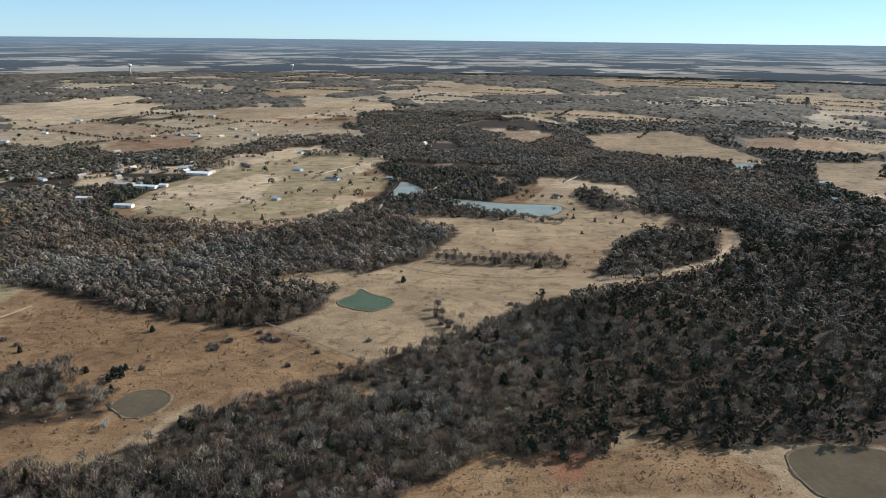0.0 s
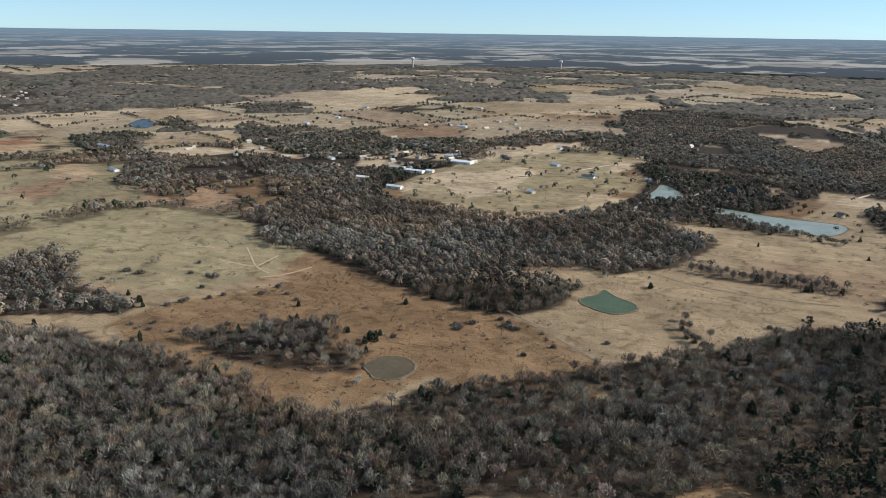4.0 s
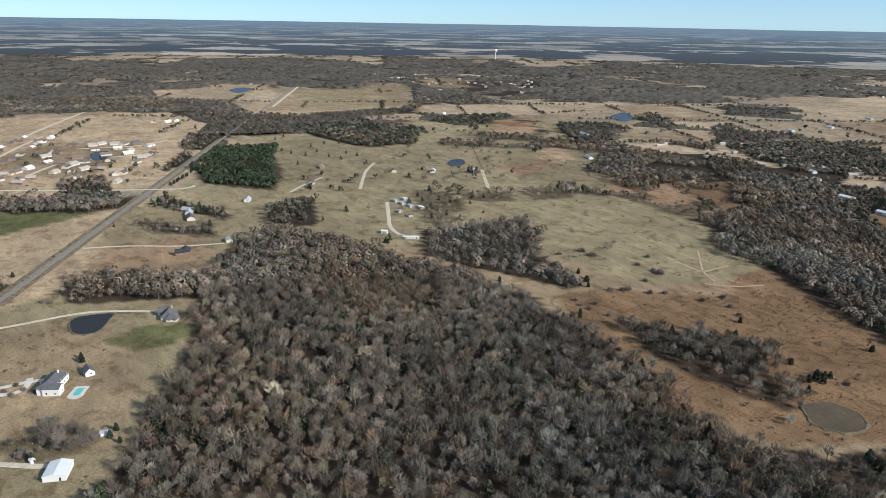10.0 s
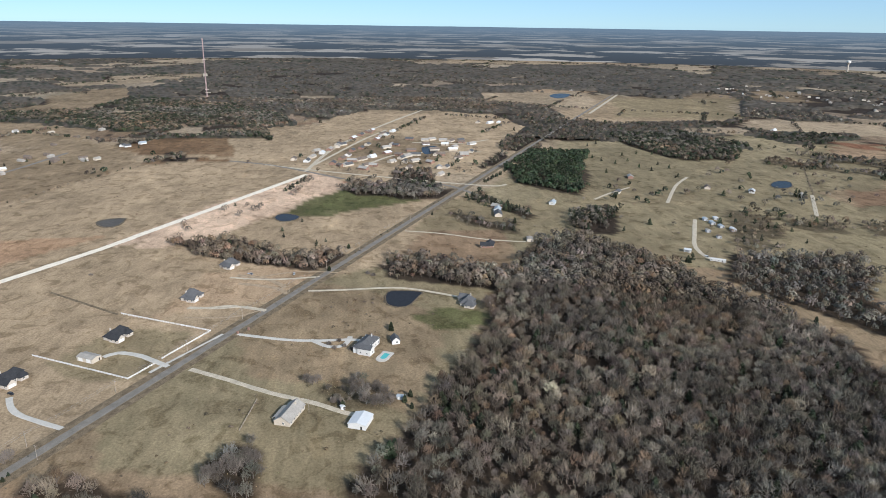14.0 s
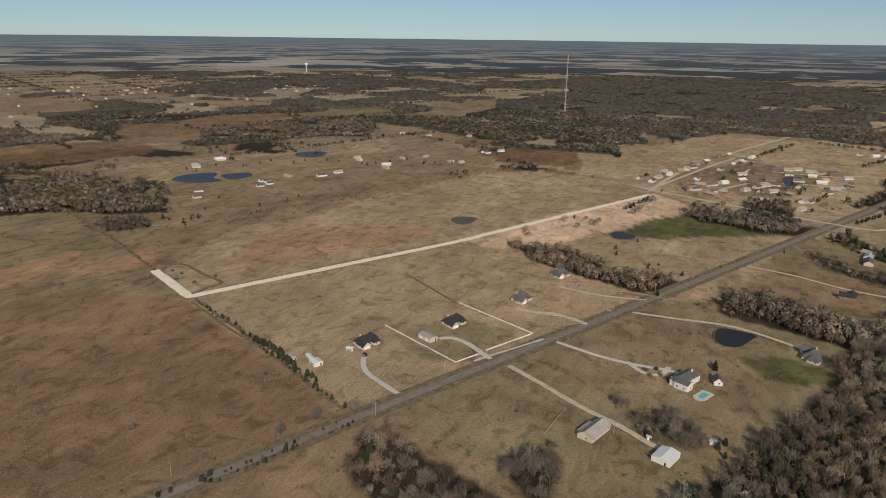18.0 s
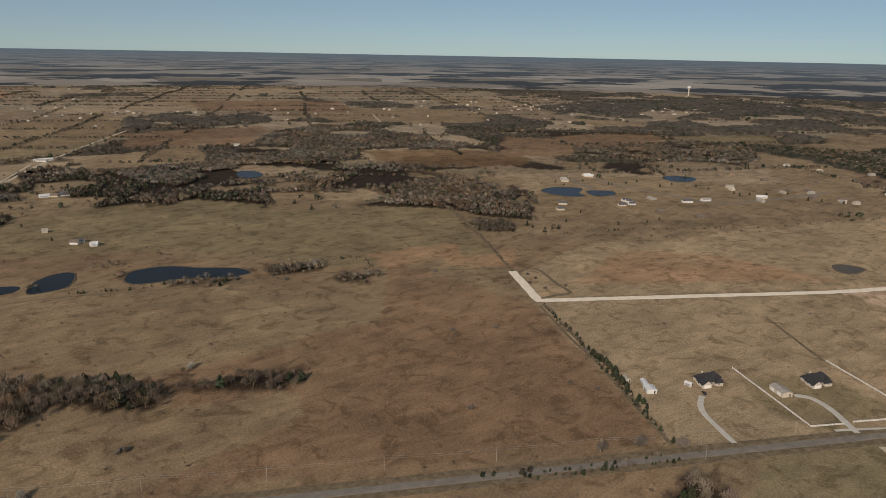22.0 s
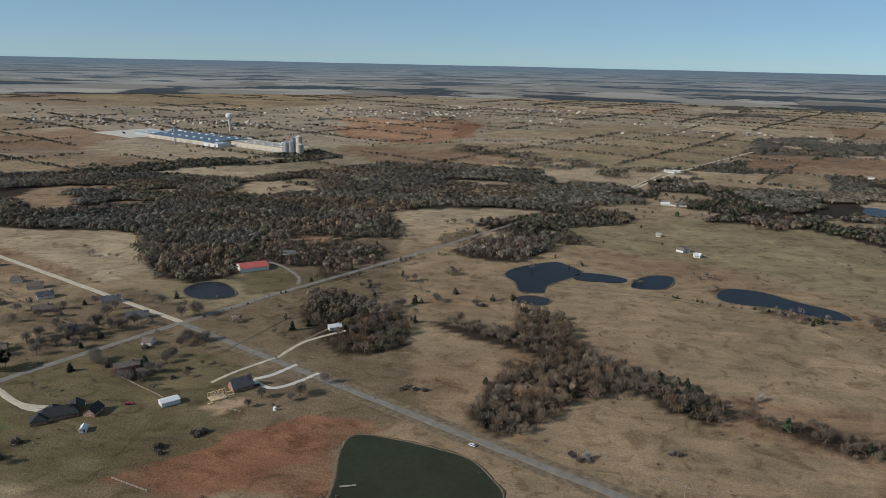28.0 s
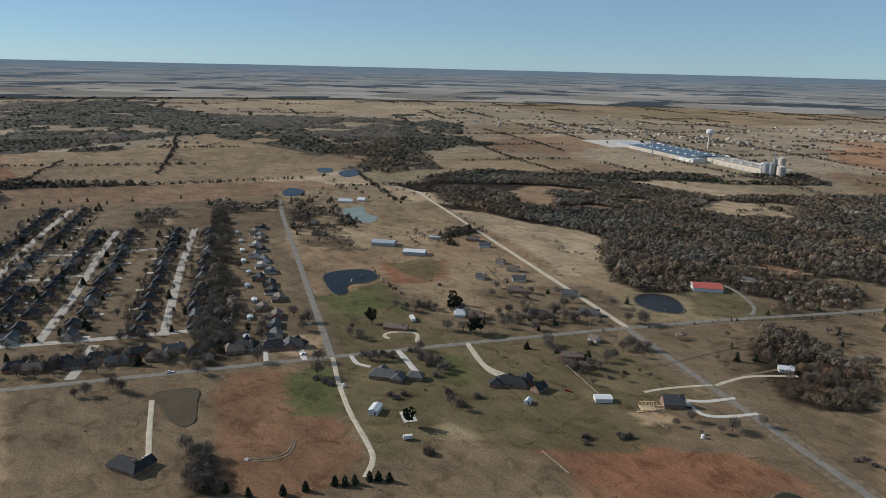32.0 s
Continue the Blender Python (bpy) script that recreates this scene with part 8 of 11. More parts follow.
metal_building("shed", -710, 175, -7, 10, 6.5, label="tan metal shed in grass", roof='tan', walls='tan', eave=3, rise=0.9)
house(-838, 163, -17, 13.9, 7.8, label="white farmhouse with a grey roof", roof='metal', walls='white', rise=2.4)
house(-869, 242, -27, 12.2, 7, label="white cottage with a grey roof", roof='metal', walls='white', rise=2.2)
metal_building("shed", -661, 332, 53, 7, 6, label="small white shed by gravel", roof='white', walls='white', eave=2.6, rise=0.7, category='shed')
trailer("mobile_home", -627, 348, 58, 15, 4.2, "long white mobile home on a gravel yard", category="mobile home")
metal_building("shed", -779, 408, -7, 8, 5, label="weathered sheet-metal shed on a cluttered yard", roof='metal', walls='grey', eave=2.4, rise=0.7, category='shed')
metal_building("shed", -763, 409, -7, 10, 5, label="weathered sheet-metal shed on a cluttered yard", roof='metal', walls='grey', eave=2.4, rise=0.7, category='shed')
metal_building("shed", -747, 412, -7, 9, 5, label="weathered sheet-metal shed on a cluttered yard", roof='metal', walls='grey', eave=2.4, rise=0.7, category='shed')
metal_building("shed", -734, 420, -7, 10, 5, label="weathered sheet-metal shed on a cluttered yard", roof='white', walls='grey', eave=2.4, rise=0.7, category='shed')
metal_building("shed", -782, 423, -7, 6, 5, label="weathered sheet-metal shed on a cluttered yard", roof='white', walls='grey', eave=2.4, rise=0.7, category='shed')
metal_building("shed", -730, 388, -7, 6, 5, label="weathered sheet-metal shed on a cluttered yard", roof='tan', walls='grey', eave=2.4, rise=0.7, category='shed')
metal_building("shed", -706, 389, -7, 5, 5, label="weathered sheet-metal shed on a cluttered yard", roof='brown', walls='grey', eave=2.4, rise=0.7, category='shed')
house(-917, 545, -31, 13, 8, label="distant farmhouse with outbuildings among trees", roof='white', walls='white', rise=2.2, stack=False, panes=False)
house(-888, 601, -38, 14, 8, label="distant farmhouse with outbuildings among trees", roof='tan', walls='white', rise=2.2, stack=False, panes=False)
house(-1503, 923, -47, 20, 8, label="distant farmhouse with outbuildings among trees", roof='white', walls='white', rise=2.2, stack=False, panes=False)
house(-894, 847, -22, 22, 8, label="distant farmhouse with outbuildings among trees", roof='metal', walls='white', rise=2.2, stack=False, panes=False)
house(-876, 857, -47, 14, 8, label="distant farmhouse with outbuildings among trees", roof='grey', walls='tan', rise=2.2, stack=False, panes=False)
house(-734, 658, -47, 14, 8, label="distant farmhouse with outbuildings among trees", roof='grey', walls='white', rise=2.2, stack=False, panes=False)
house(-1023, 405, -12, 14, 8, label="distant farmhouse with outbuildings among trees", roof='tan', walls='brick', rise=2.2, stack=False, panes=False)
house(-925, 350, -32, 12, 8, label="distant farmhouse with outbuildings among trees", roof='grey', walls='tan', rise=2.2, stack=False, panes=False)
house(-945, 492, -22, 13, 8, label="distant farmhouse with outbuildings among trees", roof='brown', walls='tan', rise=2.2, stack=False, panes=False)
house(-1093, 1019, -17, 40, 8, label="distant farmhouse with outbuildings among trees", roof='metal', walls='white', rise=2.2, stack=False, panes=False)
house(-1635, 292, -47, 18.1, 8, label="distant farmhouse with outbuildings among trees", roof='white', walls='white', rise=2.2, stack=False, panes=False)
house(-1642, 314, -22, 14, 8, label="distant farmhouse with outbuildings among trees", roof='white', walls='white', rise=2.2, stack=False, panes=False)
house(-1363, -416, -37, 13, 8, label="distant farmhouse with outbuildings among trees", roof='metal', walls='white', rise=2.2, stack=False, panes=False)
house(-1331, -434, -47, 12, 8, label="distant farmhouse with outbuildings among trees", roof='grey', walls='white', rise=2.2, stack=False, panes=False)
metal_building("barn", -408, 1153, -7, 37.5, 17.5, label="long white metal barn at a farmyard", roof='white', walls='white', eave=3.6, rise=1.6, doors=2)
metal_building("barn", -452, 1042, -7, 35, 11.2, label="long white poultry shed by pasture", roof='white', walls='white', eave=3.6, rise=1.6, doors=2)
metal_building("barn", -430, 918, -7, 25, 8.8, label="long white mobile home by dark cedars", roof='white', walls='white', eave=3.6, rise=1.6, doors=2)
metal_building("barn", -505, 959, -7, 20, 10, label="white house by the woods", roof='white', walls='white', eave=3.6, rise=1.6, doors=2)
metal_building("barn", -490, 1057, -7, 27.5, 15, label="low tan barn by pasture", roof='tan', walls='tan', eave=3.6, rise=1.6, doors=2)
metal_building("barn", -428, 1051, -7, 12.5, 8.8, label="small white shed by pasture", roof='white', walls='tan', eave=3.6, rise=1.6, doors=2)
metal_building("barn", -450, 1198, -7, 15, 10, label="grey shed in a farmyard", roof='metal', walls='grey', eave=3.6, rise=1.6, doors=2)
metal_building("barn", -442, 1209, -7, 17.5, 10, label="white house in a farmyard", roof='metal', walls='white', eave=3.6, rise=1.6, doors=2)
house(-271, 1389, -17, 18.1, 8, label="distant white farmhouse on open pasture", roof='grey', walls='white', rise=2.2, stack=False, panes=False)
house(-284, 1382, -36, 10, 8, label="distant white farmhouse on open pasture", roof='white', walls='white', rise=2.2, stack=False, panes=False)
house(-252, 1200, -38, 18.1, 8, label="distant white farmhouse on open pasture", roof='white', walls='white', rise=2.2, stack=False, panes=False)
house(-181, 1118, -8, 20, 8, label="distant white farmhouse on open pasture", roof='grey', walls='white', rise=2.2, stack=False, panes=False)
house(-171, 1129, -52, 9, 8, label="distant white farmhouse on open pasture", roof='white', walls='white', rise=2.2, stack=False, panes=False)
house(-237, 972, -32, 10, 8, label="distant white farmhouse on open pasture", roof='white', walls='tan', rise=2.2, stack=False, panes=False)
house(-356, 1238, -36, 16, 8, label="distant white farmhouse on open pasture", roof='brown', walls='white', rise=2.2, stack=False, panes=False)
house(-333, 1413, -17, 16, 8, label="distant white farmhouse on open pasture", roof='brown', walls='brick', rise=2.2, stack=False, panes=False)
house(-675, 1206, -52, 14, 8, label="distant white farmhouse on open pasture", roof='grey', walls='white', rise=2.2, stack=False, panes=False)
house(-634, 1088, -27, 14, 8, label="distant white farmhouse on open pasture", roof='white', walls='white', rise=2.2, stack=False, panes=False)
house(-642, 1134, -17, 12, 8, label="distant white farmhouse on open pasture", roof='white', walls='white', rise=2.2, stack=False, panes=False)
house(-529, 1285, -12, 16, 8, label="distant white farmhouse on open pasture", roof='metal', walls='white', rise=2.2, stack=False, panes=False)
house(-570, 1603, -17, 26, 8, label="distant white farmhouse on open pasture", roof='white', walls='white', rise=2.2, stack=False, panes=False)
house(-608, 1620, -42, 22, 8, label="distant white farmhouse on open pasture", roof='white', walls='white', rise=2.2, stack=False, panes=False)
house(-88, 1663, -42, 16, 8, label="distant white farmhouse on open pasture", roof='white', walls='white', rise=2.2, stack=False, panes=False)
house(-38, 911, -47, 14, 8, label="distant white farmhouse on open pasture", roof='grey', walls='brick', rise=2.2, stack=False, panes=False)
house(-63, 1159, -42, 12, 8, label="distant white farmhouse on open pasture", roof='white', walls='white', rise=2.2, stack=False, panes=False)
house(-88, 1129, -32, 10, 8, label="distant white farmhouse on open pasture", roof='white', walls='white', rise=2.2, stack=False, panes=False)
house(166, 1006, -47, 10, 8, label="distant white farmhouse on open pasture", roof='brown', walls='tan', rise=2.2, stack=False, panes=False)
house(366, 1132, -12, 12, 8, label="distant white farmhouse on open pasture", roof='white', walls='white', rise=2.2, stack=False, panes=False)
house(623, 1127, -22, 18.1, 8, label="distant white farmhouse on open pasture", roof='white', walls='tan', rise=2.2, stack=False, panes=False)
house(570, 1009, -42, 14, 8, label="distant white farmhouse on open pasture", roof='white', walls='white', rise=2.2, stack=False, panes=False)
house(607, 1112, -52, 14, 8, label="distant white farmhouse on open pasture", roof='brown', walls='tan', rise=2.2, stack=False, panes=False)
house(-922, 1622, -12, 14, 8, label="distant white farmhouse on open pasture", roof='white', walls='white', rise=2.2, stack=False, panes=False)
house(-932, 1486, -22, 18.1, 8, label="distant white farmhouse on open pasture", roof='white', walls='white', rise=2.2, stack=False, panes=False)
house(-972, 1880, -32, 24, 8, label="distant white farmhouse on open pasture", roof='white', walls='white', rise=2.2, stack=False, panes=False)
house(-664, 2022, -27, 20, 8, label="distant white farmhouse on open pasture", roof='white', walls='white', rise=2.2, stack=False, panes=False)
house(33, 1085, -12, 21, 12.4, label="large new brick house on bare earth above a pond", roof='black', walls='brick', rise=5.0, hip=4.0, eave=4.0, wings=((-9, -5, 10, 9, 90), (9, 3, 9, 9, 90)))

# ---- houses round the crossing ----
house(309, -354, 38, 23, 11.4, label="wide brick house with a black hip roof and gravel drive", roof='black', walls='brick', rise=4.0, hip=4.5, wings=((-10.5, -6, 9, 9, 90), (3, -6, 8, 8, 90), (11, 4, 8, 9, 90)))
house(290, -362, 93, 10.6, 7.7, label="detached brick garage with a dark roof", roof='black', walls='brick', rise=3.2, stack=False)
metal_building("garden_shed", 282, -341, 113, 6, 4, label="white garden shed with a rounded roof", roof='white', walls='white', eave=2.0, rise=1.4, category='shed')
house(214, -415, 48, 14.4, 10.6, label="house with a steep dark roof and an unfinished wing", roof='grey', walls='brick', rise=5.2, eave=3.2)
metal_building("metal_shop", 250, -384, 48, 12, 7.5, label="white metal workshop on grass", roof='white', walls='white', eave=2.8, rise=0.7, doors=2, category='shop')
house(310, -428, 43, 17.3, 8.6, label="red-brown ranch house under bare trees", roof='brown', walls='red', rise=2.6)
house(292, -422, 43, 10.6, 5.7, label="brown outbuilding with a low roof", roof='brown', walls='red', rise=1.8, stack=False)
house(377, -292, 35, 24.9, 11.4, label="long brick house with a grey hip roof", roof='grey', walls='brick', rise=3.8, hip=4.0, wings=((6, -6, 8, 8, 90), (-9, 4, 8, 9, 90)))
house(362, -307, 35, 11.4, 8.6, label="brick garage with a grey hip roof", roof='grey', walls='brick', rise=3.0, hip=3.5, stack=False)
metal_building("garage", 341, -253, 123, 11, 6.5, label="white metal garage with a double roof", roof='white', walls='white', eave=3.0, rise=1.2, category='garage')
trailer("camper", 299, -246, 60, 6.0, 2.5, "white camper trailer parked under a pine", height=2.9, category="camper")
house(494, -239, 35, 17.3, 10.6, label="new house with a dark hip roof and white gables", roof='black', walls='stone', rise=4.0, hip=2.5, wings=((4, -6, 8, 8, 90),(-5,-5,7,6,90)))
house(471, -273, 35, 14.4, 10.6, label="new house with a dark roof on a bare lot", roof='black', walls='brick', rise=3.8, hip=2.5, wings=((4, -6, 8, 7, 90),))
house(378, -105, 23, 21, 11.4, label="dark-roofed house among bare trees", roof='black', walls='brick', rise=4.0, hip=4.0, wings=((-7, -6, 9, 8, 90),))
metal_building("red_barn", 328, -688, 38, 30, 22.5, label="large barn with a bright red metal roof and white walls", roof='red', walls='white', eave=4.2, rise=2.6, doors=2)
metal_building("metal_shop", 690, -536, 38, 30, 17.5, label="grey metal shop building", roof='metal', walls='grey', eave=4.2, rise=1.8, doors=3, category='shop')
metal_building("metal_shop", 630, -537, 38, 27.5, 16.2, label="white-roofed metal shop building", roof='white', walls='grey', eave=4.2, rise=1.6, doors=3, category='shop')
metal_building("loading_shed", 672, -609, 38, 16, 8, label="green-grey shed behind the shops", roof='metal', walls='grey', eave=3.2, rise=1.0, category='shed')
house(449, -359, 35, 21, 8.1, label="low red-brick ranch house on a lawn", roof='brown', walls='red', rise=2.4)
trailer("mobile_home", 457, -385, 150, 12, 4, "white mobile home behind the ranch house", category="mobile home")
house(507, -526, 38, 10, 9, label="house with outbuildings along the gravel road", roof='grey', walls='white', rise=3.4, panes=False, hip=0.0, wings=((2.2, -4, 6, 5.5, 90),))
house(536, -589, 33, 11, 9, label="house with outbuildings along the gravel road", roof='brown', walls='white', rise=3.4, panes=False, hip=2.0, wings=((2.4, -4, 6, 5.5, 90),))
house(601, -631, 46, 14, 9, label="house with outbuildings along the gravel road", roof='grey', walls='white', rise=3.4, panes=False, hip=0.0, wings=((3.1, -4, 6, 5.5, 90),))
house(634, -643, 46, 16, 9, label="house with outbuildings along the gravel road", roof='brown', walls='brick', rise=3.4, panes=False, hip=0.0, wings=((3.5, -4, 6, 5.5, 90),))
house(505, -577, 36, 14, 9, label="house with outbuildings along the gravel road", roof='brown', walls='tan', rise=3.4, panes=False, hip=0.0, wings=((3.1, -4, 6, 5.5, 90),))
house(476, -554, 46, 14, 9, label="house with outbuildings along the gravel road", roof='grey', walls='white', rise=3.4, panes=False, hip=0.0, wings=((3.1, -4, 6, 5.5, 90),))
house(452, -521, 40, 16, 9, label="house with outbuildings along the gravel road", roof='brown', walls='brick', rise=3.4, panes=False, hip=0.0, wings=((3.5, -4, 6, 5.5, 90),))
house(409, -556, 36, 16, 9, label="house with outbuildings along the gravel road", roof='grey', walls='stone', rise=3.4, panes=False, hip=0.0, wings=((3.5, -4, 6, 5.5, 90),))
house(362, -524, 30, 18.1, 9, label="house with outbuildings along the gravel road", roof='grey', walls='stone', rise=3.4, panes=False, hip=0.0, wings=((4.0, -4, 6, 5.5, 90),))
house(389, -483, 43, 18.1, 9, label="house with outbuildings along the gravel road", roof='black', walls='brick', rise=3.4, panes=False, hip=2.0, wings=((4.0, -4, 6, 5.5, 90),))
house(452, -437, 38, 14, 9, label="house with outbuildings along the gravel road", roof='grey', walls='tan', rise=3.4, panes=False, hip=0.0, wings=((3.1, -4, 6, 5.5, 90),))
house(424, -435, 30, 14, 9, label="house with outbuildings along the gravel road", roof='brown', walls='brick', rise=3.4, panes=False, hip=0.0, wings=((3.1, -4, 6, 5.5, 90),))
house(952, -662, 40, 24, 9, label="house with outbuildings along the gravel road", roof='white', walls='white', rise=3.4, panes=False, hip=0.0, wings=((5.3, -4, 6, 5.5, 90),))
house(945, -690, 28, 14, 9, label="house with outbuildings along the gravel road", roof='white', walls='white', rise=3.4, panes=False, hip=0.0, wings=((3.1, -4, 6, 5.5, 90),))
house(782, -498, 33, 18.1, 9, label="house with outbuildings along the gravel road", roof='black', walls='brick', rise=3.4, panes=False, hip=2.0, wings=((4.0, -4, 6, 5.5, 90),))
house(840, -528, 43, 14, 9, label="house with outbuildings along the gravel road", roof='grey', walls='brick', rise=3.4, panes=False, hip=2.0, wings=((3.1, -4, 6, 5.5, 90),))
house(437, -426, 43, 10, 9, label="house with outbuildings along the gravel road", roof='white', walls='white', rise=3.4, panes=False, hip=2.0, wings=((2.2, -4, 6, 5.5, 90),))
house(185, -536, 33, 10.6, 6.7, label="small white cottage beside a thicket", roof='white', walls='white', rise=1.8)
house(48, -889, 3, 14, 8, label="farmhouse by the ponds and woods", roof='brown', walls='white', rise=2.2, stack=False, panes=False)
house(-158, -883, 3, 12, 8, label="farmhouse by the ponds and woods", roof='grey', walls='white', rise=2.2, stack=False, panes=False)
house(-169, -858, 3, 7, 8, label="farmhouse by the ponds and woods", roof='white', walls='white', rise=2.2, stack=False, panes=False)
house(-178, -1191, 3, 18.1, 8, label="farmhouse by the ponds and woods", roof='white', walls='white', rise=2.2, stack=False, panes=False)
house(-201, -1187, 3, 16, 8, label="farmhouse by the ponds and woods", roof='grey', walls='white', rise=2.2, stack=False, panes=False)
house(-243, -1583, 3, 36, 8, label="farmhouse by the ponds and woods", roof='white', walls='white', rise=2.2, stack=False, panes=False)
house(311, -752, 3, 14, 8, label="farmhouse by the ponds and woods", roof='grey', walls='white', rise=2.2, stack=False, panes=False)
house(320, -473, 3, 8, 8, label="farmhouse by the ponds and woods", roof='brown', walls='white', rise=2.2, stack=False, panes=False)
house(-772, -684, -27, 11.2, 7, label="distant farmhouse in open pasture", roof='grey', walls='tan', rise=2.2, stack=False, panes=False)
house(-1040, -862, -13, 16, 7, label="distant farmhouse in open pasture", roof='white', walls='tan', rise=2.2, stack=False, panes=False)
house(-971, -858, -37, 11.2, 7, label="distant farmhouse in open pasture", roof='tan', walls='tan', rise=2.2, stack=False, panes=False)
house(-237, -1575, -42, 24, 7, label="distant farmhouse in open pasture", roof='tan', walls='white', rise=2.2, stack=False, panes=False)
house(-189, -1187, -37, 12.8, 7, label="distant farmhouse in open pasture", roof='brown', walls='tan', rise=2.2, stack=False, panes=False)
house(-205, -1198, -32, 11.2, 7, label="distant farmhouse in open pasture", roof='grey', walls='white', rise=2.2, stack=False, panes=False)
house(-154, -880, -42, 9.7, 7, label="distant farmhouse in open pasture", roof='brown', walls='white', rise=2.2, stack=False, panes=False)
house(-171, -858, -32, 6.4, 7, label="distant farmhouse in open pasture", roof='white', walls='white', rise=2.2, stack=False, panes=False)
house(-136, -957, -11, 6.4, 7, label="distant farmhouse in open pasture", roof='tan', walls='tan', rise=2.2, stack=False, panes=False)
house(-657, -1613, -22, 12.8, 7, label="distant farmhouse in open pasture", roof='tan', walls='white', rise=2.2, stack=False, panes=False)
house(-683, -1584, -27, 11.2, 7, label="distant farmhouse in open pasture", roof='brown', walls='tan', rise=2.2, stack=False, panes=False)
house(-907, -662, -32, 11.2, 7, label="distant farmhouse in open pasture", roof='grey', walls='white', rise=2.2, stack=False, panes=False)
house(-906, -670, -22, 8, 7, label="distant farmhouse in open pasture", roof='grey', walls='white', rise=2.2, stack=False, panes=False)
house(-985, -608, -32, 16.6, 7, label="distant pale farmstead by a pond", roof='grey', walls='white', rise=2.2, stack=False, panes=False)
house(-1020, -597, -22, 15.1, 7, label="distant pale farmstead by a pond", roof='tan', walls='white', rise=2.2, stack=False, panes=False)
house(-1119, -556, -47, 16.6, 7, label="distant pale farmstead by a pond", roof='white', walls='tan', rise=2.2, stack=False, panes=False)
house(-1164, -639, -37, 13.5, 7, label="distant pale farmstead by a pond", roof='tan', walls='tan', rise=2.2, stack=False, panes=False)
house(-1212, -468, -47, 13.5, 7, label="distant pale farmstead by a pond", roof='brown', walls='tan', rise=2.2, stack=False, panes=False)
house(-1204, -443, -27, 10.5, 7, label="distant pale farmstead by a pond", roof='tan', walls='tan', rise=2.2, stack=False, panes=False)
house(-806, -710, -47, 13.5, 7, label="distant pale farmstead by a pond", roof='grey', walls='tan', rise=2.2, stack=False, panes=False)
house(-894, -647, -22, 10.5, 7, label="distant pale farmstead by a pond", roof='grey', walls='white', rise=2.2, stack=False, panes=False)
house(-874, -650, -27, 12, 7, label="distant pale farmstead by a pond", roof='grey', walls='tan', rise=2.2, stack=False, panes=False)
house(-1036, -853, -47, 16.6, 7, label="distant pale farmstead by a pond", roof='white', walls='tan', rise=2.2, stack=False, panes=False)
house(-960, -845, -47, 13.5, 7, label="distant pale farmstead by a pond", roof='tan', walls='tan', rise=2.2, stack=False, panes=False)
house(-1516, -709, -22, 10.5, 7, label="distant pale farmstead by a pond", roof='tan', walls='white', rise=2.2, stack=False, panes=False)
house(-1336, -443, -12, 12, 7, label="distant pale farmstead by a pond", roof='grey', walls='white', rise=2.2, stack=False, panes=False)
house(-1132, -41, 33, 13, 9, label="single-storey neighbourhood house with a pale drive", roof='brown', walls='brick', rise=2.6, stack=False, panes=False)
house(-1136, -35, -20, 18.1, 9, label="single-storey neighbourhood house with a pale drive", roof='tan', walls='tan', rise=2.6, stack=False, panes=False)
house(-1138, -29, -43, 17, 9, label="single-storey neighbourhood house with a pale drive", roof='grey', walls='tan', rise=2.6, stack=False, panes=False)
house(-1175, -23, 84, 16, 9, label="single-storey neighbourhood house with a pale drive", roof='tan', walls='brick', rise=2.6, stack=False, panes=False)
house(-1180, -12, -29, 15.1, 9, label="single-storey neighbourhood house with a pale drive", roof='brown', walls='tan', rise=2.6, stack=False, panes=False)
house(-1134, 1, -52, 14, 9, label="single-storey neighbourhood house with a pale drive", roof='brown', walls='tan', rise=2.6, stack=False, panes=False)
house(-1132, 12, 75, 13, 9, label="single-storey neighbourhood house with a pale drive", roof='tan', walls='brick', rise=2.6, stack=False, panes=False)
house(-1337, -44, -38, 18.1, 9, label="single-storey neighbourhood house with a pale drive", roof='grey', walls='tan', rise=2.6, stack=False, panes=False)
house(-1315, -52, -1, 17, 9, label="single-storey neighbourhood house with a pale drive", roof='tan', walls='tan', rise=2.6, stack=False, panes=False)
house(-1491, 8, 66, 16, 9, label="single-storey neighbourhood house with a pale drive", roof='brown', walls='brick', rise=2.6, stack=False, panes=False)
house(-1473, 37, -47, 15.1, 9, label="single-storey neighbourhood house with a pale drive", roof='brown', walls='tan', rise=2.6, stack=False, panes=False)
house(-1334, 50, -10, 14, 9, label="single-storey neighbourhood house with a pale drive", roof='tan', walls='tan', rise=2.6, stack=False, panes=False)
house(-1326, 58, 57, 13, 9, label="single-storey neighbourhood house with a pale drive", roof='grey', walls='brick', rise=2.6, stack=False, panes=False)
house(-1302, 38, -56, 18.1, 9, label="single-storey neighbourhood house with a pale drive", roof='tan', walls='tan', rise=2.6, stack=False, panes=False)
house(-1110, 68, -19, 17, 9, label="single-storey neighbourhood house with a pale drive", roof='brown', walls='tan', rise=2.6, stack=False, panes=False)
house(-1051, 91, 48, 16, 9, label="single-storey neighbourhood house with a pale drive", roof='brown', walls='brick', rise=2.6, stack=False, panes=False)
house(-1110, 118, -5, 15.1, 9, label="single-storey neighbourhood house with a pale drive", roof='tan', walls='tan', rise=2.6, stack=False, panes=False)
house(-1112, 129, -28, 14, 9, label="single-storey neighbourhood house with a pale drive", roof='grey', walls='tan', rise=2.6, stack=False, panes=False)
house(-1155, 107, 39, 13, 9, label="single-storey neighbourhood house with a pale drive", roof='tan', walls='brick', rise=2.6, stack=False, panes=False)
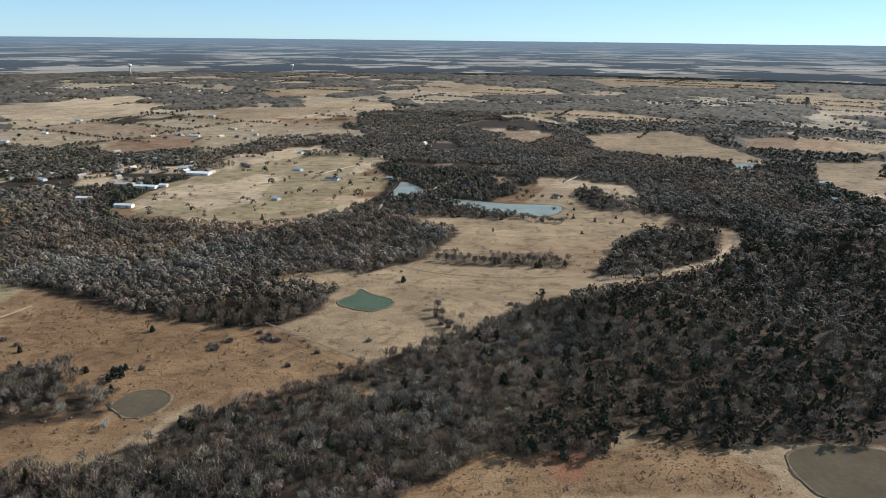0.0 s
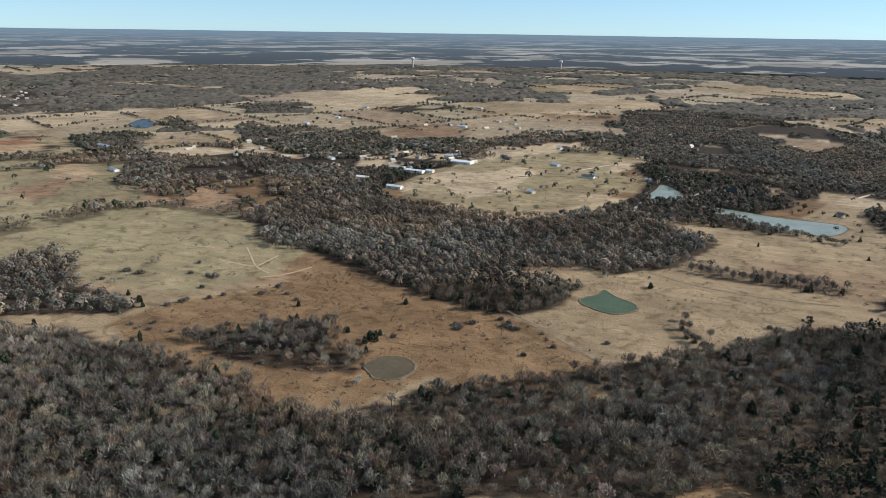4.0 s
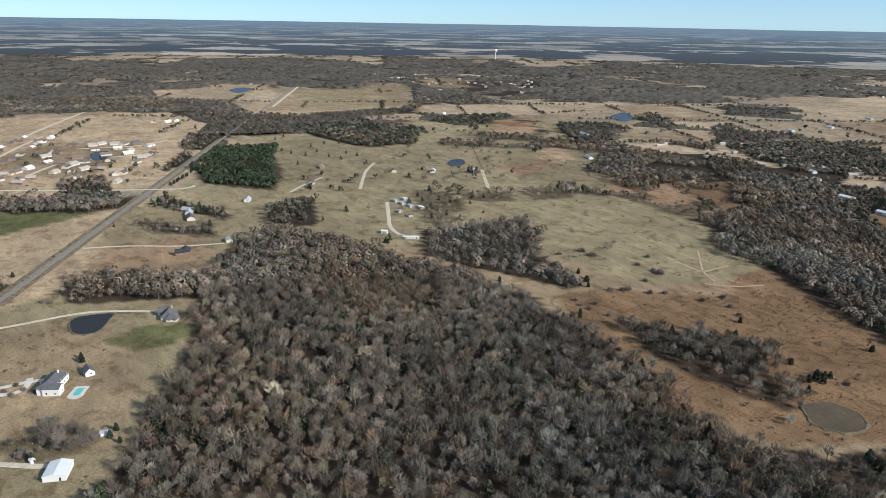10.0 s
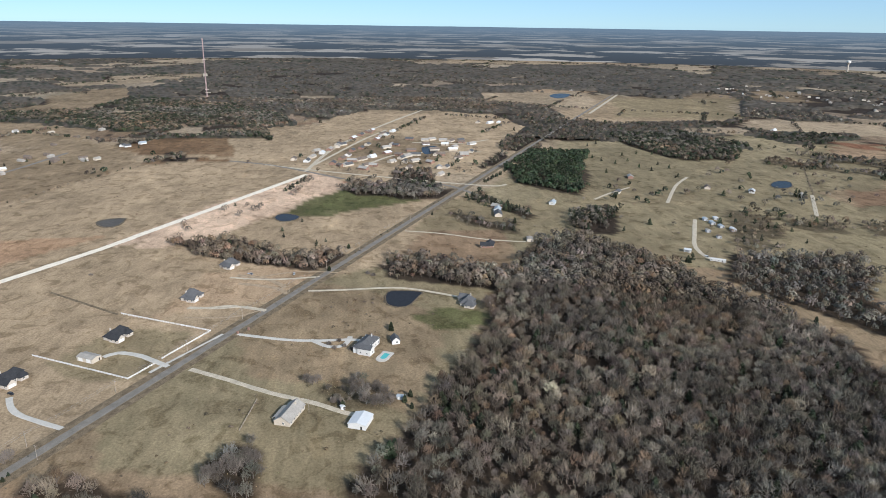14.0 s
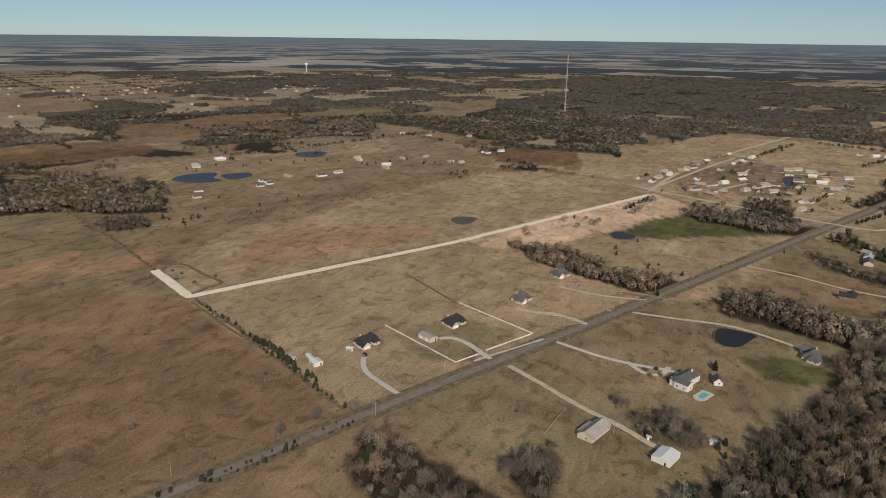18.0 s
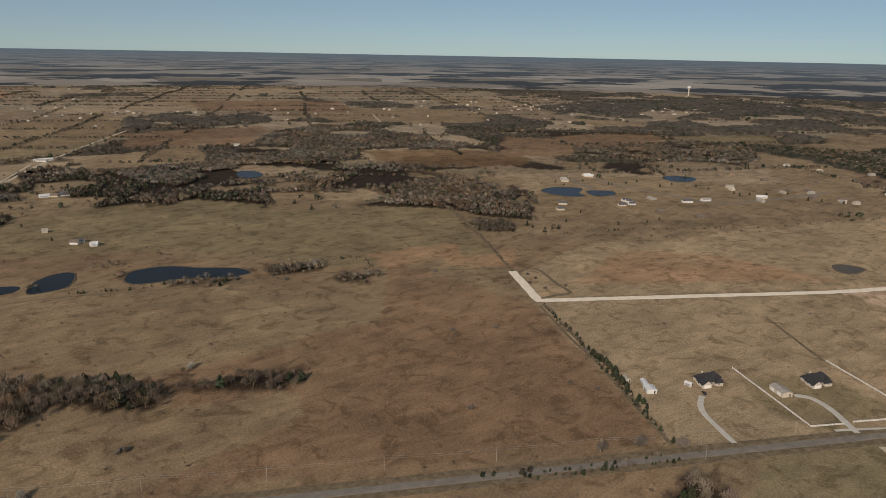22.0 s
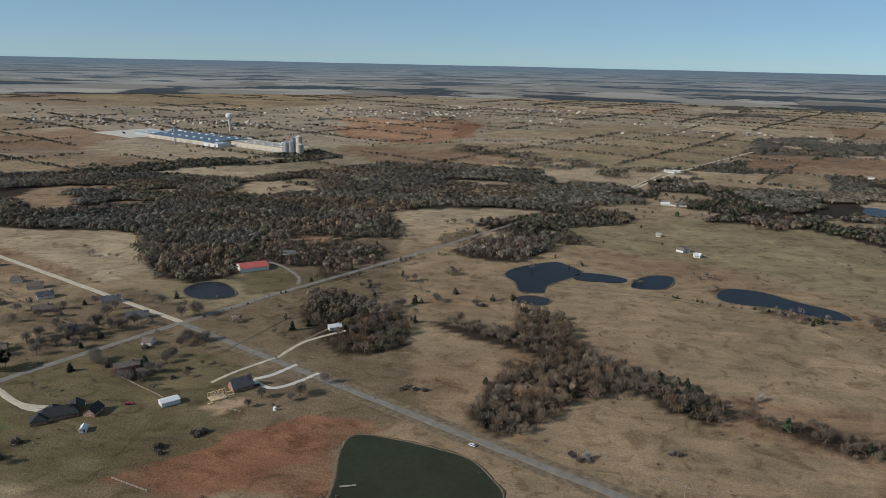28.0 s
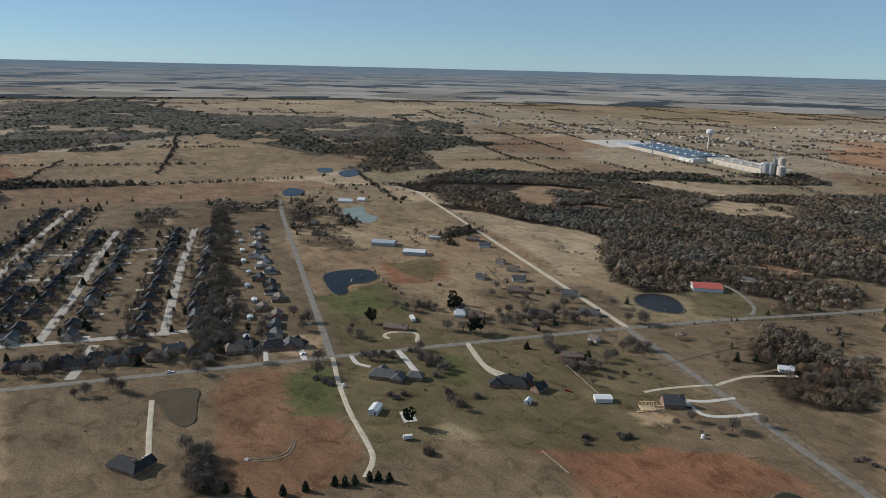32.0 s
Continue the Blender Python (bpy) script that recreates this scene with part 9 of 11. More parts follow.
house(-1227, 124, -14, 18.1, 9, label="single-storey neighbourhood house with a pale drive", roof='brown', walls='tan', rise=2.6, stack=False, panes=False)
house(-1191, 160, -37, 17, 9, label="single-storey neighbourhood house with a pale drive", roof='brown', walls='tan', rise=2.6, stack=False, panes=False)
house(-1219, 173, 90, 16, 9, label="single-storey neighbourhood house with a pale drive", roof='tan', walls='brick', rise=2.6, stack=False, panes=False)
house(-1253, 190, -23, 15.1, 9, label="single-storey neighbourhood house with a pale drive", roof='grey', walls='tan', rise=2.6, stack=False, panes=False)
house(-1304, 167, -46, 14, 9, label="single-storey neighbourhood house with a pale drive", roof='tan', walls='tan', rise=2.6, stack=False, panes=False)
house(-1360, 188, 81, 13, 9, label="single-storey neighbourhood house with a pale drive", roof='brown', walls='brick', rise=2.6, stack=False, panes=False)
house(-1375, 169, -32, 18.1, 9, label="single-storey neighbourhood house with a pale drive", roof='brown', walls='tan', rise=2.6, stack=False, panes=False)
house(-1394, 132, -55, 17, 9, label="single-storey neighbourhood house with a pale drive", roof='tan', walls='tan', rise=2.6, stack=False, panes=False)
house(-1399, 88, 72, 16, 9, label="single-storey neighbourhood house with a pale drive", roof='grey', walls='brick', rise=2.6, stack=False, panes=False)
house(-1269, -88, -41, 15.1, 9, label="single-storey neighbourhood house with a pale drive", roof='tan', walls='tan', rise=2.6, stack=False, panes=False)
house(-1191, -121, -4, 14, 9, label="single-storey neighbourhood house with a pale drive", roof='brown', walls='tan', rise=2.6, stack=False, panes=False)
house(-1227, 58, 63, 13, 9, label="single-storey neighbourhood house with a pale drive", roof='brown', walls='brick', rise=2.6, stack=False, panes=False)
house(-1167, 82, -50, 18.1, 9, label="single-storey neighbourhood house with a pale drive", roof='tan', walls='tan', rise=2.6, stack=False, panes=False)
house(-1161, 65, -13, 17, 9, label="single-storey neighbourhood house with a pale drive", roof='grey', walls='tan', rise=2.6, stack=False, panes=False)
house(-1106, -4, 54, 16, 9, label="single-storey neighbourhood house with a pale drive", roof='tan', walls='brick', rise=2.6, stack=False, panes=False)
house(-1656, 301, 1, 15.1, 9, label="single-storey neighbourhood house with a pale drive", roof='brown', walls='tan', rise=2.6, stack=False, panes=False)
house(-1643, 265, -22, 14, 9, label="single-storey neighbourhood house with a pale drive", roof='brown', walls='tan', rise=2.6, stack=False, panes=False)
house(-853, 165, 45, 13, 9, label="single-storey neighbourhood house with a pale drive", roof='tan', walls='brick', rise=2.6, stack=False, panes=False)
house(-817, 160, -8, 18.1, 9, label="single-storey neighbourhood house with a pale drive", roof='grey', walls='tan', rise=2.6, stack=False, panes=False)
house(-1055, 113, -31, 17, 9, label="single-storey neighbourhood house with a pale drive", roof='tan', walls='tan', rise=2.6, stack=False, panes=False)
house(-1066, 50, 36, 16, 9, label="single-storey neighbourhood house with a pale drive", roof='brown', walls='brick', rise=2.6, stack=False, panes=False)

# ---- fences, pools, yards ----
fence(-466, -234, -426, -158, "white rail fence round a front lawn", TRIM, group="white fences")
fence(-426, -158, -446, -147, "white rail fence round a front lawn", TRIM, group="white fences")
fence(-454, -144, -498, -120, "white rail fence round a front lawn", TRIM, group="white fences")
fence(-498, -120, -537, -197, "white rail fence round a front lawn", TRIM, group="white fences")
fence(-392, -71, -358, -76, "weathered wooden field fence", BARK_POLE, spacing=3.5, height=1.2, rails=2, group="field fences")
fence(254, -473, 226, -581, "weathered wooden field fence", BARK_POLE, spacing=3.5, height=1.2, rails=2, group="field fences")
fence(306, -413, 256, -389, "weathered wooden field fence", BARK_POLE, spacing=3.5, height=1.2, rails=2, group="field fences")
fence(220, -386, 199, -382, "weathered wooden field fence", BARK_POLE, spacing=3.5, height=1.2, rails=2, group="field fences")
fence(209, -291, 234, -298, "weathered wooden field fence", BARK_POLE, spacing=3.5, height=1.2, rails=2, group="field fences")
subdivision()
side_rows()
lane_homes()

# ---- far towns: place, houses, spread ----
TOWNS = [(-1296, 2789, 40, 218, 82), (673, 2551, 120, 354, 95), (-241, 1602, 40, 204, 68), (-664, 1185, 25, 109, 82), (1043, 1967, 70, 218, 68), (53, 5501, 50, 1224, 109), (1610, 4990, 60, 952, 109), (-1399, 2754, 60, 408, 109), (-2564, 1331, 50, 340, 82), (-2515, 3189, 50, 680, 109), (-703, 1156, 30, 163, 82), (-2118, 1636, 30, 204, 82), (-2516, 1287, 40, 218, 82), (-2160, 1595, 40, 340, 109), (-2863, -1776, 110, 680, 163)]
TOWNS += [(-2447, -2105, 60, 544, 163), (-4057, -4529, 40, 680, 136), (-1318, -568, 20, 272, 82), (-2026, -2545, 80, 952, 163), (-1001, -6037, 70, 680, 122), (-1299, -4117, 30, 680, 122), (1612, -2186, 60, 354, 95), (772, -3036, 70, 408, 82), (262, -3497, 60, 408, 82), (-1125, -6015, 60, 680, 122), (-344, -2912, 30, 408, 82), (1578, -2249, 50, 340, 82), (876, -2837, 50, 408, 82), (1982, -787, 16, 82, 41), (2394, -2679, 40, 1224, 163), (-645, -2566, 25, 136, 54)]
TOWNS += [(-560, 1240, 40, 130, 70), (640, 2549, 110, 160, 60), (1122, 2674, 110, 170, 60), (-1438, 2985, 60, 200, 60), (-2692, 770, 30, 150, 50), (578, -3122, 90, 260, 60), (154, -3501, 70, 260, 60), (-2260, -2104, 60, 250, 70), (-2791, -1704, 70, 300, 80), (1150, -2300, 90, 200, 70)]
far_homes()

# ---- trees that stand alone ----
tree(-458, 947, 13.2, "pine")
tree(-449, 947, 12, "pine")
tree(-449, 933, 10.8, "pine")
tree(-379, 1224, 13.2, "pine")
tree(-373, 1225, 12, "pine")
tree(-124, 996, 13.2, "pine")
tree(-120, 1000, 10.8, "pine")
tree(-156, 972, 9.6, "pine")
tree(-151, 1153, 8.4, "pine")
tree(-205, 1151, 7.2, "pine")
tree(-160, 1404, 9.6, "pine")
tree(-152, 1009, 7.2, "pine")
tree(-386, 1213, 10.8, "pine")
tree(-272, 1087, 7.2, "pine")
tree(-250, 1119, 6, "pine")
tree(133, 1013, 5.5, "cedar")
tree(128, 1005, 5.5, "cedar")
tree(158, 1000, 5.5, "cedar")
tree(60, 816, 5.5, "cedar")
tree(48, 881, 5.5, "cedar")
tree(-37, 632, 5.5, "cedar")
tree(-38, 634, 5.5, "cedar")
tree(-228, 509, 5.5, "cedar")
tree(64, 567, 5.5, "cedar")
tree(12, 1019, 5.5, "cedar")
tree(18, 1019, 5.5, "cedar")
tree(50, 1032, 5.5, "cedar")
tree(-86, 1096, 5.5, "cedar")
tree(178, 930, 5.5, "cedar")
tree(166, 808, 5.5, "cedar")
tree(224, 991, 11.2, "oak")
tree(246, 993, 11.2, "oak")
tree(209, 955, 11.2, "oak")
tree(224, 933, 11.2, "oak")
tree(238, 908, 11.2, "oak")
tree(262, 948, 11.2, "oak")
tree(295, 976, 11.2, "oak")
tree(303, 926, 11.2, "oak")
tree(264, 894, 11.2, "oak")
tree(336, 979, 11.2, "oak")
tree(242, 957, 11.2, "oak")
tree(318, 1015, 11.2, "oak")
tree(-5, 698, 11.2, "oak", 0.8)
tree(4, 695, 11.2, "oak", 0.8)
tree(12, 694, 11.2, "oak", 0.8)
tree(22, 691, 11.2, "oak", 0.8)
tree(33, 690, 11.2, "oak", 0.8)
tree(42, 690, 11.2, "oak", 0.8)
tree(50, 688, 11.2, "oak", 0.8)
tree(58, 688, 11.2, "oak", 0.8)
tree(71, 688, 11.2, "oak", 0.8)
tree(83, 690, 11.2, "oak", 0.8)
tree(95, 694, 11.2, "oak", 0.8)
tree(106, 694, 11.2, "oak", 0.8)
tree(118, 694, 11.2, "oak", 0.8)
tree(131, 698, 11.2, "oak", 0.8)
tree(27, 699, 11.2, "oak", 0.8)
tree(90, 700, 11.2, "oak", 0.8)
tree(114, 706, 11.2, "oak", 0.8)
tree(65, 700, 11.2, "oak", 0.8)
tree(-169, 475, 4, "bush", 1.3)
tree(-174, 483, 4, "bush", 1.3)
tree(-135, 502, 4, "bush", 1.3)
tree(-143, 507, 4, "bush", 1.3)
tree(-109, 450, 4, "bush", 1.3)
tree(-92, 472, 4, "bush", 1.3)
tree(-56, 494, 4, "bush", 1.3)
tree(-1, 528, 4, "bush", 1.3)
tree(5, 522, 4, "bush", 1.3)
tree(10, 490, 4, "bush", 1.3)
tree(-5, 545, 4, "bush", 1.3)
tree(37, 541, 4, "bush", 1.3)
tree(68, 571, 4, "bush", 1.3)
tree(60, 574, 4, "bush", 1.3)
tree(-318, 479, 4, "bush", 1.3)
tree(-248, 441, 4, "bush", 1.3)
tree(-227, 441, 4, "bush", 1.3)
tree(-223, 442, 4, "bush", 1.3)
tree(-209, 442, 4, "bush", 1.3)
tree(-224, 424, 6.6, "cedar")
tree(-224, 432, 7.7, "cedar")
tree(-218, 431, 6.6, "cedar")
tree(-292, 439, 7.7, "cedar")
tree(-269, 445, 7.7, "cedar")
tree(-200, 369, 6.2, "pale")
tree(-121, 348, 6.2, "pale")
tree(-31, 418, 6.2, "pale")
tree(-139, 681, 6.2, "pale")
tree(-188, 641, 6.2, "pale")
tree(-79, 647, 6.2, "pale")
tree(0, 447, 10, "oak")
tree(3, 461, 10, "oak")
tree(14, 475, 10, "oak")
tree(19, 461, 10, "oak")
tree(-5, 545, 10, "oak")
tree(-4, 564, 10, "oak")
tree(-370, 962, 3.8, "bush", 1.3)
tree(-316, 930, 3.8, "bush", 1.3)
tree(-283, 948, 3.8, "bush", 1.3)
tree(-325, 913, 3.8, "bush", 1.3)
tree(-249, 986, 3.8, "bush", 1.3)
tree(-219, 1046, 3.8, "bush", 1.3)
tree(-460, 526, 4.5, "bush", 1.3)
tree(-428, 499, 4.5, "bush", 1.3)
tree(-423, 503, 4.5, "bush", 1.3)
tree(-412, 472, 4.5, "bush", 1.3)
tree(-502, 517, 4.5, "bush", 1.3)
tree(-510, 518, 4.5, "bush", 1.3)
tree(-530, 503, 4.5, "bush", 1.3)
tree(-447, 498, 4.5, "bush", 1.3)
tree(-404, 442, 4.5, "bush", 1.3)
tree(-389, 453, 4.5, "bush", 1.3)
tree(-382, 464, 4.5, "bush", 1.3)
tree(-405, 437, 4.5, "bush", 1.3)
tree(-564, 520, 4.5, "bush", 1.3)
tree(-583, 549, 4.5, "bush", 1.3)
tree(-616, 585, 4.5, "bush", 1.3)
tree(-660, 573, 4.5, "bush", 1.3)
tree(-691, 518, 4.5, "bush", 1.3)
tree(-729, 567, 4.5, "bush", 1.3)
tree(-695, 570, 4.5, "bush", 1.3)
tree(-627, 654, 4.5, "bush", 1.3)
tree(-461, 579, 4.5, "bush", 1.3)
tree(-520, 646, 4.5, "bush", 1.3)
tree(-548, 626, 4.5, "bush", 1.3)
tree(-411, 427, 4.5, "bush", 1.3)
tree(-354, 479, 4.5, "bush", 1.3)
tree(-333, 488, 4.5, "bush", 1.3)
tree(-350, 500, 4.5, "bush", 1.3)
tree(-510, 453, 4.5, "bush", 1.3)
tree(-590, 486, 4.5, "bush", 1.3)
tree(-620, 488, 4.5, "bush", 1.3)
tree(-635, 476, 4.5, "bush", 1.3)
tree(-491, 480, 5, "bush", 2)
tree(-507, 480, 5, "bush", 2)
tree(-500, 510, 5, "bush", 2)
tree(-420, 499, 5, "bush", 2)
tree(-628, 316, 5.5, "cedar")
tree(-626, 318, 5.5, "cedar")
tree(-521, 335, 5.5, "cedar")
tree(-680, 477, 5.5, "cedar")
tree(-427, 416, 5.5, "cedar")
tree(-458, 432, 5.5, "cedar")
tree(-385, 351, 5.5, "cedar")
tree(-379, 363, 5.5, "cedar")
tree(-333, 337, 5.5, "cedar")
tree(-314, 335, 5.5, "cedar")
tree(-344, 347, 5.5, "cedar")
tree(-469, 350, 5.5, "cedar")
tree(-438, 656, 5.5, "cedar")
tree(-309, 468, 5.5, "cedar")
tree(-443, 675, 5.5, "cedar")
tree(-885, 596, 5.5, "cedar")
tree(-896, 597, 5.5, "cedar")
tree(-891, 563, 5.5, "cedar")
tree(-1017, 476, 5.5, "cedar")
tree(-492, 465, 6.2, "pale")
tree(-494, 452, 6.2, "pale")
tree(-301, 382, 6.2, "pale")
tree(-441, 619, 6.2, "pale")
tree(-514, 388, 6.2, "pale")
tree(-662, 432, 6.2, "pale")
tree(-534, 449, 6.2, "pale")
tree(-398, 381, 3.8, "bush", 1.2)
tree(-388, 382, 3.8, "bush", 1.2)
tree(-386, 362, 3.8, "bush", 1.2)
tree(-364, 352, 3.8, "bush", 1.2)
tree(-348, 352, 3.8, "bush", 1.2)
tree(-321, 348, 3.8, "bush", 1.2)
tree(-408, 384, 3.8, "bush", 1.2)
tree(-394, 393, 3.8, "bush", 1.2)
tree(-370, 386, 3.8, "bush", 1.2)
tree(-311, 359, 3.8, "bush", 1.2)
tree(-275, 367, 3.8, "bush", 1.2)
tree(-169, 481, 4.4, "bush", 1.5)
tree(-162, 491, 4.4, "bush", 1.5)
tree(-170, 476, 4.4, "bush", 1.5)
tree(-137, 495, 4.4, "bush", 1.5)
tree(-131, 494, 4.4, "bush", 1.5)
tree(-126, 492, 4.4, "bush", 1.5)
tree(-226, 437, 5.5, "cedar")
tree(-222, 439, 5.5, "cedar")
tree(-220, 442, 5.5, "cedar")
tree(-228, 507, 5.5, "cedar")
tree(-38, 630, 5.5, "cedar")
tree(-245, 437, 5.5, "cedar")
tree(-216, 411, 5.5, "cedar")
tree(-199, 364, 6.2, "pale")
tree(-120, 347, 6.2, "pale")
tree(-188, 646, 6.2, "pale")
tree(-136, 683, 6.2, "pale")
tree(-29, 420, 6.2, "pale")
tree(-144, 385, 5, "bush", 1.4)
tree(-136, 385, 5, "bush", 1.4)
tree(-125, 379, 5, "bush", 1.4)
tree(-117, 377, 5, "bush", 1.4)
tree(-109, 375, 5, "bush", 1.4)
tree(-101, 371, 5, "bush", 1.4)
tree(-97, 373, 5, "bush", 1.4)
tree(-151, 389, 5, "bush", 1.4)
tree(-158, 352, 5, "bush", 1.4)
tree(-165, 343, 5, "bush", 1.4)
tree(-147, 355, 5, "bush", 1.4)
tree(-65, 434, 5, "bush", 1.3)
tree(-58, 431, 5, "bush", 1.3)
tree(-53, 430, 5, "bush", 1.3)
tree(-45, 424, 5, "bush", 1.3)
tree(-38, 419, 5, "bush", 1.3)
tree(-1, 530, 8.8, "oak")
tree(3, 524, 8.8, "oak")
tree(7, 522, 8.8, "oak")
tree(12, 513, 8.8, "oak")
tree(16, 537, 8.8, "oak")
tree(0, 547, 8.8, "oak")
tree(-7, 445, 8.8, "oak")
tree(-3, 438, 8.8, "oak")
tree(-379, 354, 5.5, "cedar")
tree(-385, 369, 5.5, "cedar")
tree(-360, 351, 5.5, "cedar")
tree(-453, 683, 7.7, "cedar")
tree(-447, 670, 6.6, "cedar")
tree(-438, 423, 6.6, "cedar")
tree(-477, 355, 5.5, "cedar")
tree(-543, 256, 5.5, "cedar")
tree(465, -443, 14.4, "pine")
tree(522, -256, 9.6, "pine")
tree(419, -426, 12.5, "oak", 1.2)
tree(407, -401, 12.5, "oak", 1.2)
tree(418, -392, 12.5, "oak", 1.2)
tree(379, -477, 12.5, "oak", 1.2)
tree(386, -500, 12.5, "oak", 1.2)
tree(389, -521, 12.5, "oak", 1.2)
tree(358, -496, 12.5, "oak", 1.2)
tree(355, -509, 12.5, "oak", 1.2)
tree(340, -435, 12.5, "oak", 1.2)
tree(292, -484, 12.5, "oak", 1.2)
tree(434, -269, 12.5, "oak", 1.2)
tree(534, -279, 10, "oak", 1.2)
tree(514, -306, 10, "oak", 1.2)
tree(473, -329, 8.1, "oak", 1.1)
tree(456, -325, 8.1, "oak", 1.1)
tree(405, -449, 8.1, "oak", 1.1)
tree(418, -471, 8.1, "oak", 1.1)
tree(475, -420, 5.2, "bush", 1.3)
tree(480, -415, 5.2, "bush", 1.3)
tree(403, -337, 5.2, "bush", 1.3)
tree(386, -333, 5.2, "bush", 1.3)
tree(373, -330, 5.2, "bush", 1.3)
tree(355, -321, 5.2, "bush", 1.3)
tree(329, -309, 5.2, "bush", 1.3)
tree(309, -303, 5.2, "bush", 1.3)
tree(317, -464, 5.2, "bush", 1.3)
tree(296, -457, 5.2, "bush", 1.3)
tree(398, -468, 5.2, "bush", 1.3)
tree(401, -253, 5.2, "bush", 1.3)
tree(419, -305, 5.2, "bush", 1.3)
tree(418, -311, 5.2, "bush", 1.3)
tree(413, -316, 5.2, "bush", 1.3)
tree(405, -317, 5.2, "bush", 1.3)
tree(311, -320, 5.2, "bush", 1.3)
tree(295, -411, 5.2, "bush", 1.3)
tree(324, -426, 5.5, "cedar")
tree(427, -543, 5.5, "cedar")
tree(480, -539, 5.5, "cedar")
tree(386, -466, 5.5, "cedar")
tree(366, -454, 5.5, "cedar")
tree(454, -530, 5.5, "cedar")
tree(265, -435, 3.8, "bush", 1.3)
tree(268, -419, 3.8, "bush", 1.3)
tree(464, -524, 3.8, "bush", 1.3)
tree(430, -515, 3.8, "bush", 1.3)
tree(515, -545, 3.8, "bush", 1.3)
tree(532, -476, 3.8, "bush", 1.3)
tree(518, -475, 3.8, "bush", 1.3)
tree(518, -487, 3.8, "bush", 1.3)
tree(-412, -42, 7.5, "oak", 1.1)
tree(-411, -35, 7.5, "oak", 1.1)
tree(-408, -38, 7.5, "oak", 1.1)
tree(-392, -11, 10, "oak")
tree(-393, -4, 10, "oak")
tree(-396, 3, 10, "oak")
tree(-390, 8, 10, "oak")
tree(-382, -5, 10, "oak")
tree(-378, 1, 10, "oak")
tree(-379, 11, 10, "oak")
tree(-379, 5, 10, "oak")
tree(-403, -12, 10, "oak")
tree(-386, -24, 5, "bush")
tree(-384, -19, 5, "bush")
tree(-390, -22, 5, "bush")
tree(-321, -76, 12.5, "oak")
tree(-313, -80, 12.5, "oak")
tree(-325, -67, 12.5, "oak")
tree(-322, -63, 12.5, "oak")
tree(-316, -71, 12.5, "oak")
tree(-311, -84, 12.5, "oak")
tree(-488, 16, 6.6, "cedar")
tree(-382, 20, 5.5, "cedar")
tree(-374, 24, 4.4, "cedar")
tree(-468, -30, 3.1, "bush", 1.3)
tree(-461, -26, 3.1, "bush", 1.3)
tree(-464, -19, 3.1, "bush", 1.3)
tree(-458, -14, 3.1, "bush", 1.3)
tree(-473, -23, 3.1, "bush", 1.3)
tree(-714, -54, 5.5, "cedar")
tree(-740, -91, 5.5, "cedar")
tree(-696, -20, 5.5, "cedar")
tree(-801, -76, 5.5, "cedar")
tree(-628, -37, 5.5, "cedar")
tree(-823, 79, 5.5, "cedar")
tree(-1027, 86, 5.5, "cedar")
tree(-1637, 120, 9.9, "cedar")
tree(-1519, 326, 9.9, "cedar")
tree(-1621, 469, 9.9, "cedar")
tree(-858, -175, 8.8, "oak")
tree(-834, -152, 8.8, "oak")
tree(-857, -140, 8.8, "oak")
tree(-855, -135, 8.8, "oak")
tree(-869, -132, 8.8, "oak")
tree(-934, -95, 8.8, "oak")
tree(-949, -92, 8.8, "oak")
tree(-966, -91, 8.8, "oak")
tree(-934, -99, 8.8, "oak")
tree(-1000, -86, 8.8, "oak")
tree(-793, -207, 8.8, "oak")
tree(-779, -203, 8.8, "oak")
tree(-1016, -79, 8.8, "oak")
tree(-612, 4, 3.8, "bush", 1.3)
tree(-617, -1, 3.8, "bush", 1.3)
tree(-639, 26, 3.8, "bush", 1.3)
tree(-636, 42, 3.8, "bush", 1.3)
tree(-619, 50, 3.8, "bush", 1.3)
tree(-896, 160, 5, "cedar")
tree(-881, 169, 5, "cedar")
tree(-872, 174, 5, "cedar")
tree(-864, 181, 5, "cedar")
tree(-854, 185, 5, "cedar")
tree(-845, 190, 5, "cedar")
tree(-835, 196, 5, "cedar")
tree(-906, 155, 5, "cedar")
tree(-888, 165, 5, "cedar")
tree(-740, 292, 6.6, "cedar")
tree(-771, 335, 6.6, "cedar")
tree(-800, 301, 6.6, "cedar")
tree(-636, 325, 8.8, "cedar")
tree(-628, 317, 7.7, "cedar")
tree(-883, 594, 13.2, "cedar")
tree(-881, 602, 12.1, "cedar")
tree(-900, 601, 11, "cedar")
tree(-518, 340, 5.5, "cedar")
tree(-437, 424, 6.6, "cedar")
tree(-434, 412, 5.5, "cedar")
tree(-525, 336, 6.6, "cedar")
tree(-551, 404, 4.4, "bush", 1.5)
tree(-520, 401, 4.4, "bush", 1.5)
tree(-555, 469, 4.4, "bush", 1.5)
tree(-571, 522, 4.4, "bush", 1.5)
tree(-541, 536, 4.4, "bush", 1.5)
tree(-510, 528, 4.4, "bush", 1.5)
tree(-568, 397, 4.4, "bush", 1.5)
tree(-608, 582, 4.4, "bush", 1.5)
tree(-600, 518, 4.4, "bush", 1.5)
tree(-639, 647, 4.4, "bush", 1.5)
tree(-582, 615, 4.4, "bush", 1.5)
tree(-494, 394, 4.4, "bush", 1.5)
tree(-487, 428, 4.4, "bush", 1.5)
tree(-1190, 398, 7.7, "cedar")
tree(-1161, 405, 7.7, "cedar")
tree(-1132, 420, 7.7, "cedar")
tree(-1155, 450, 7.7, "cedar")
tree(-1102, 450, 7.7, "cedar")
tree(-1074, 460, 7.7, "cedar")
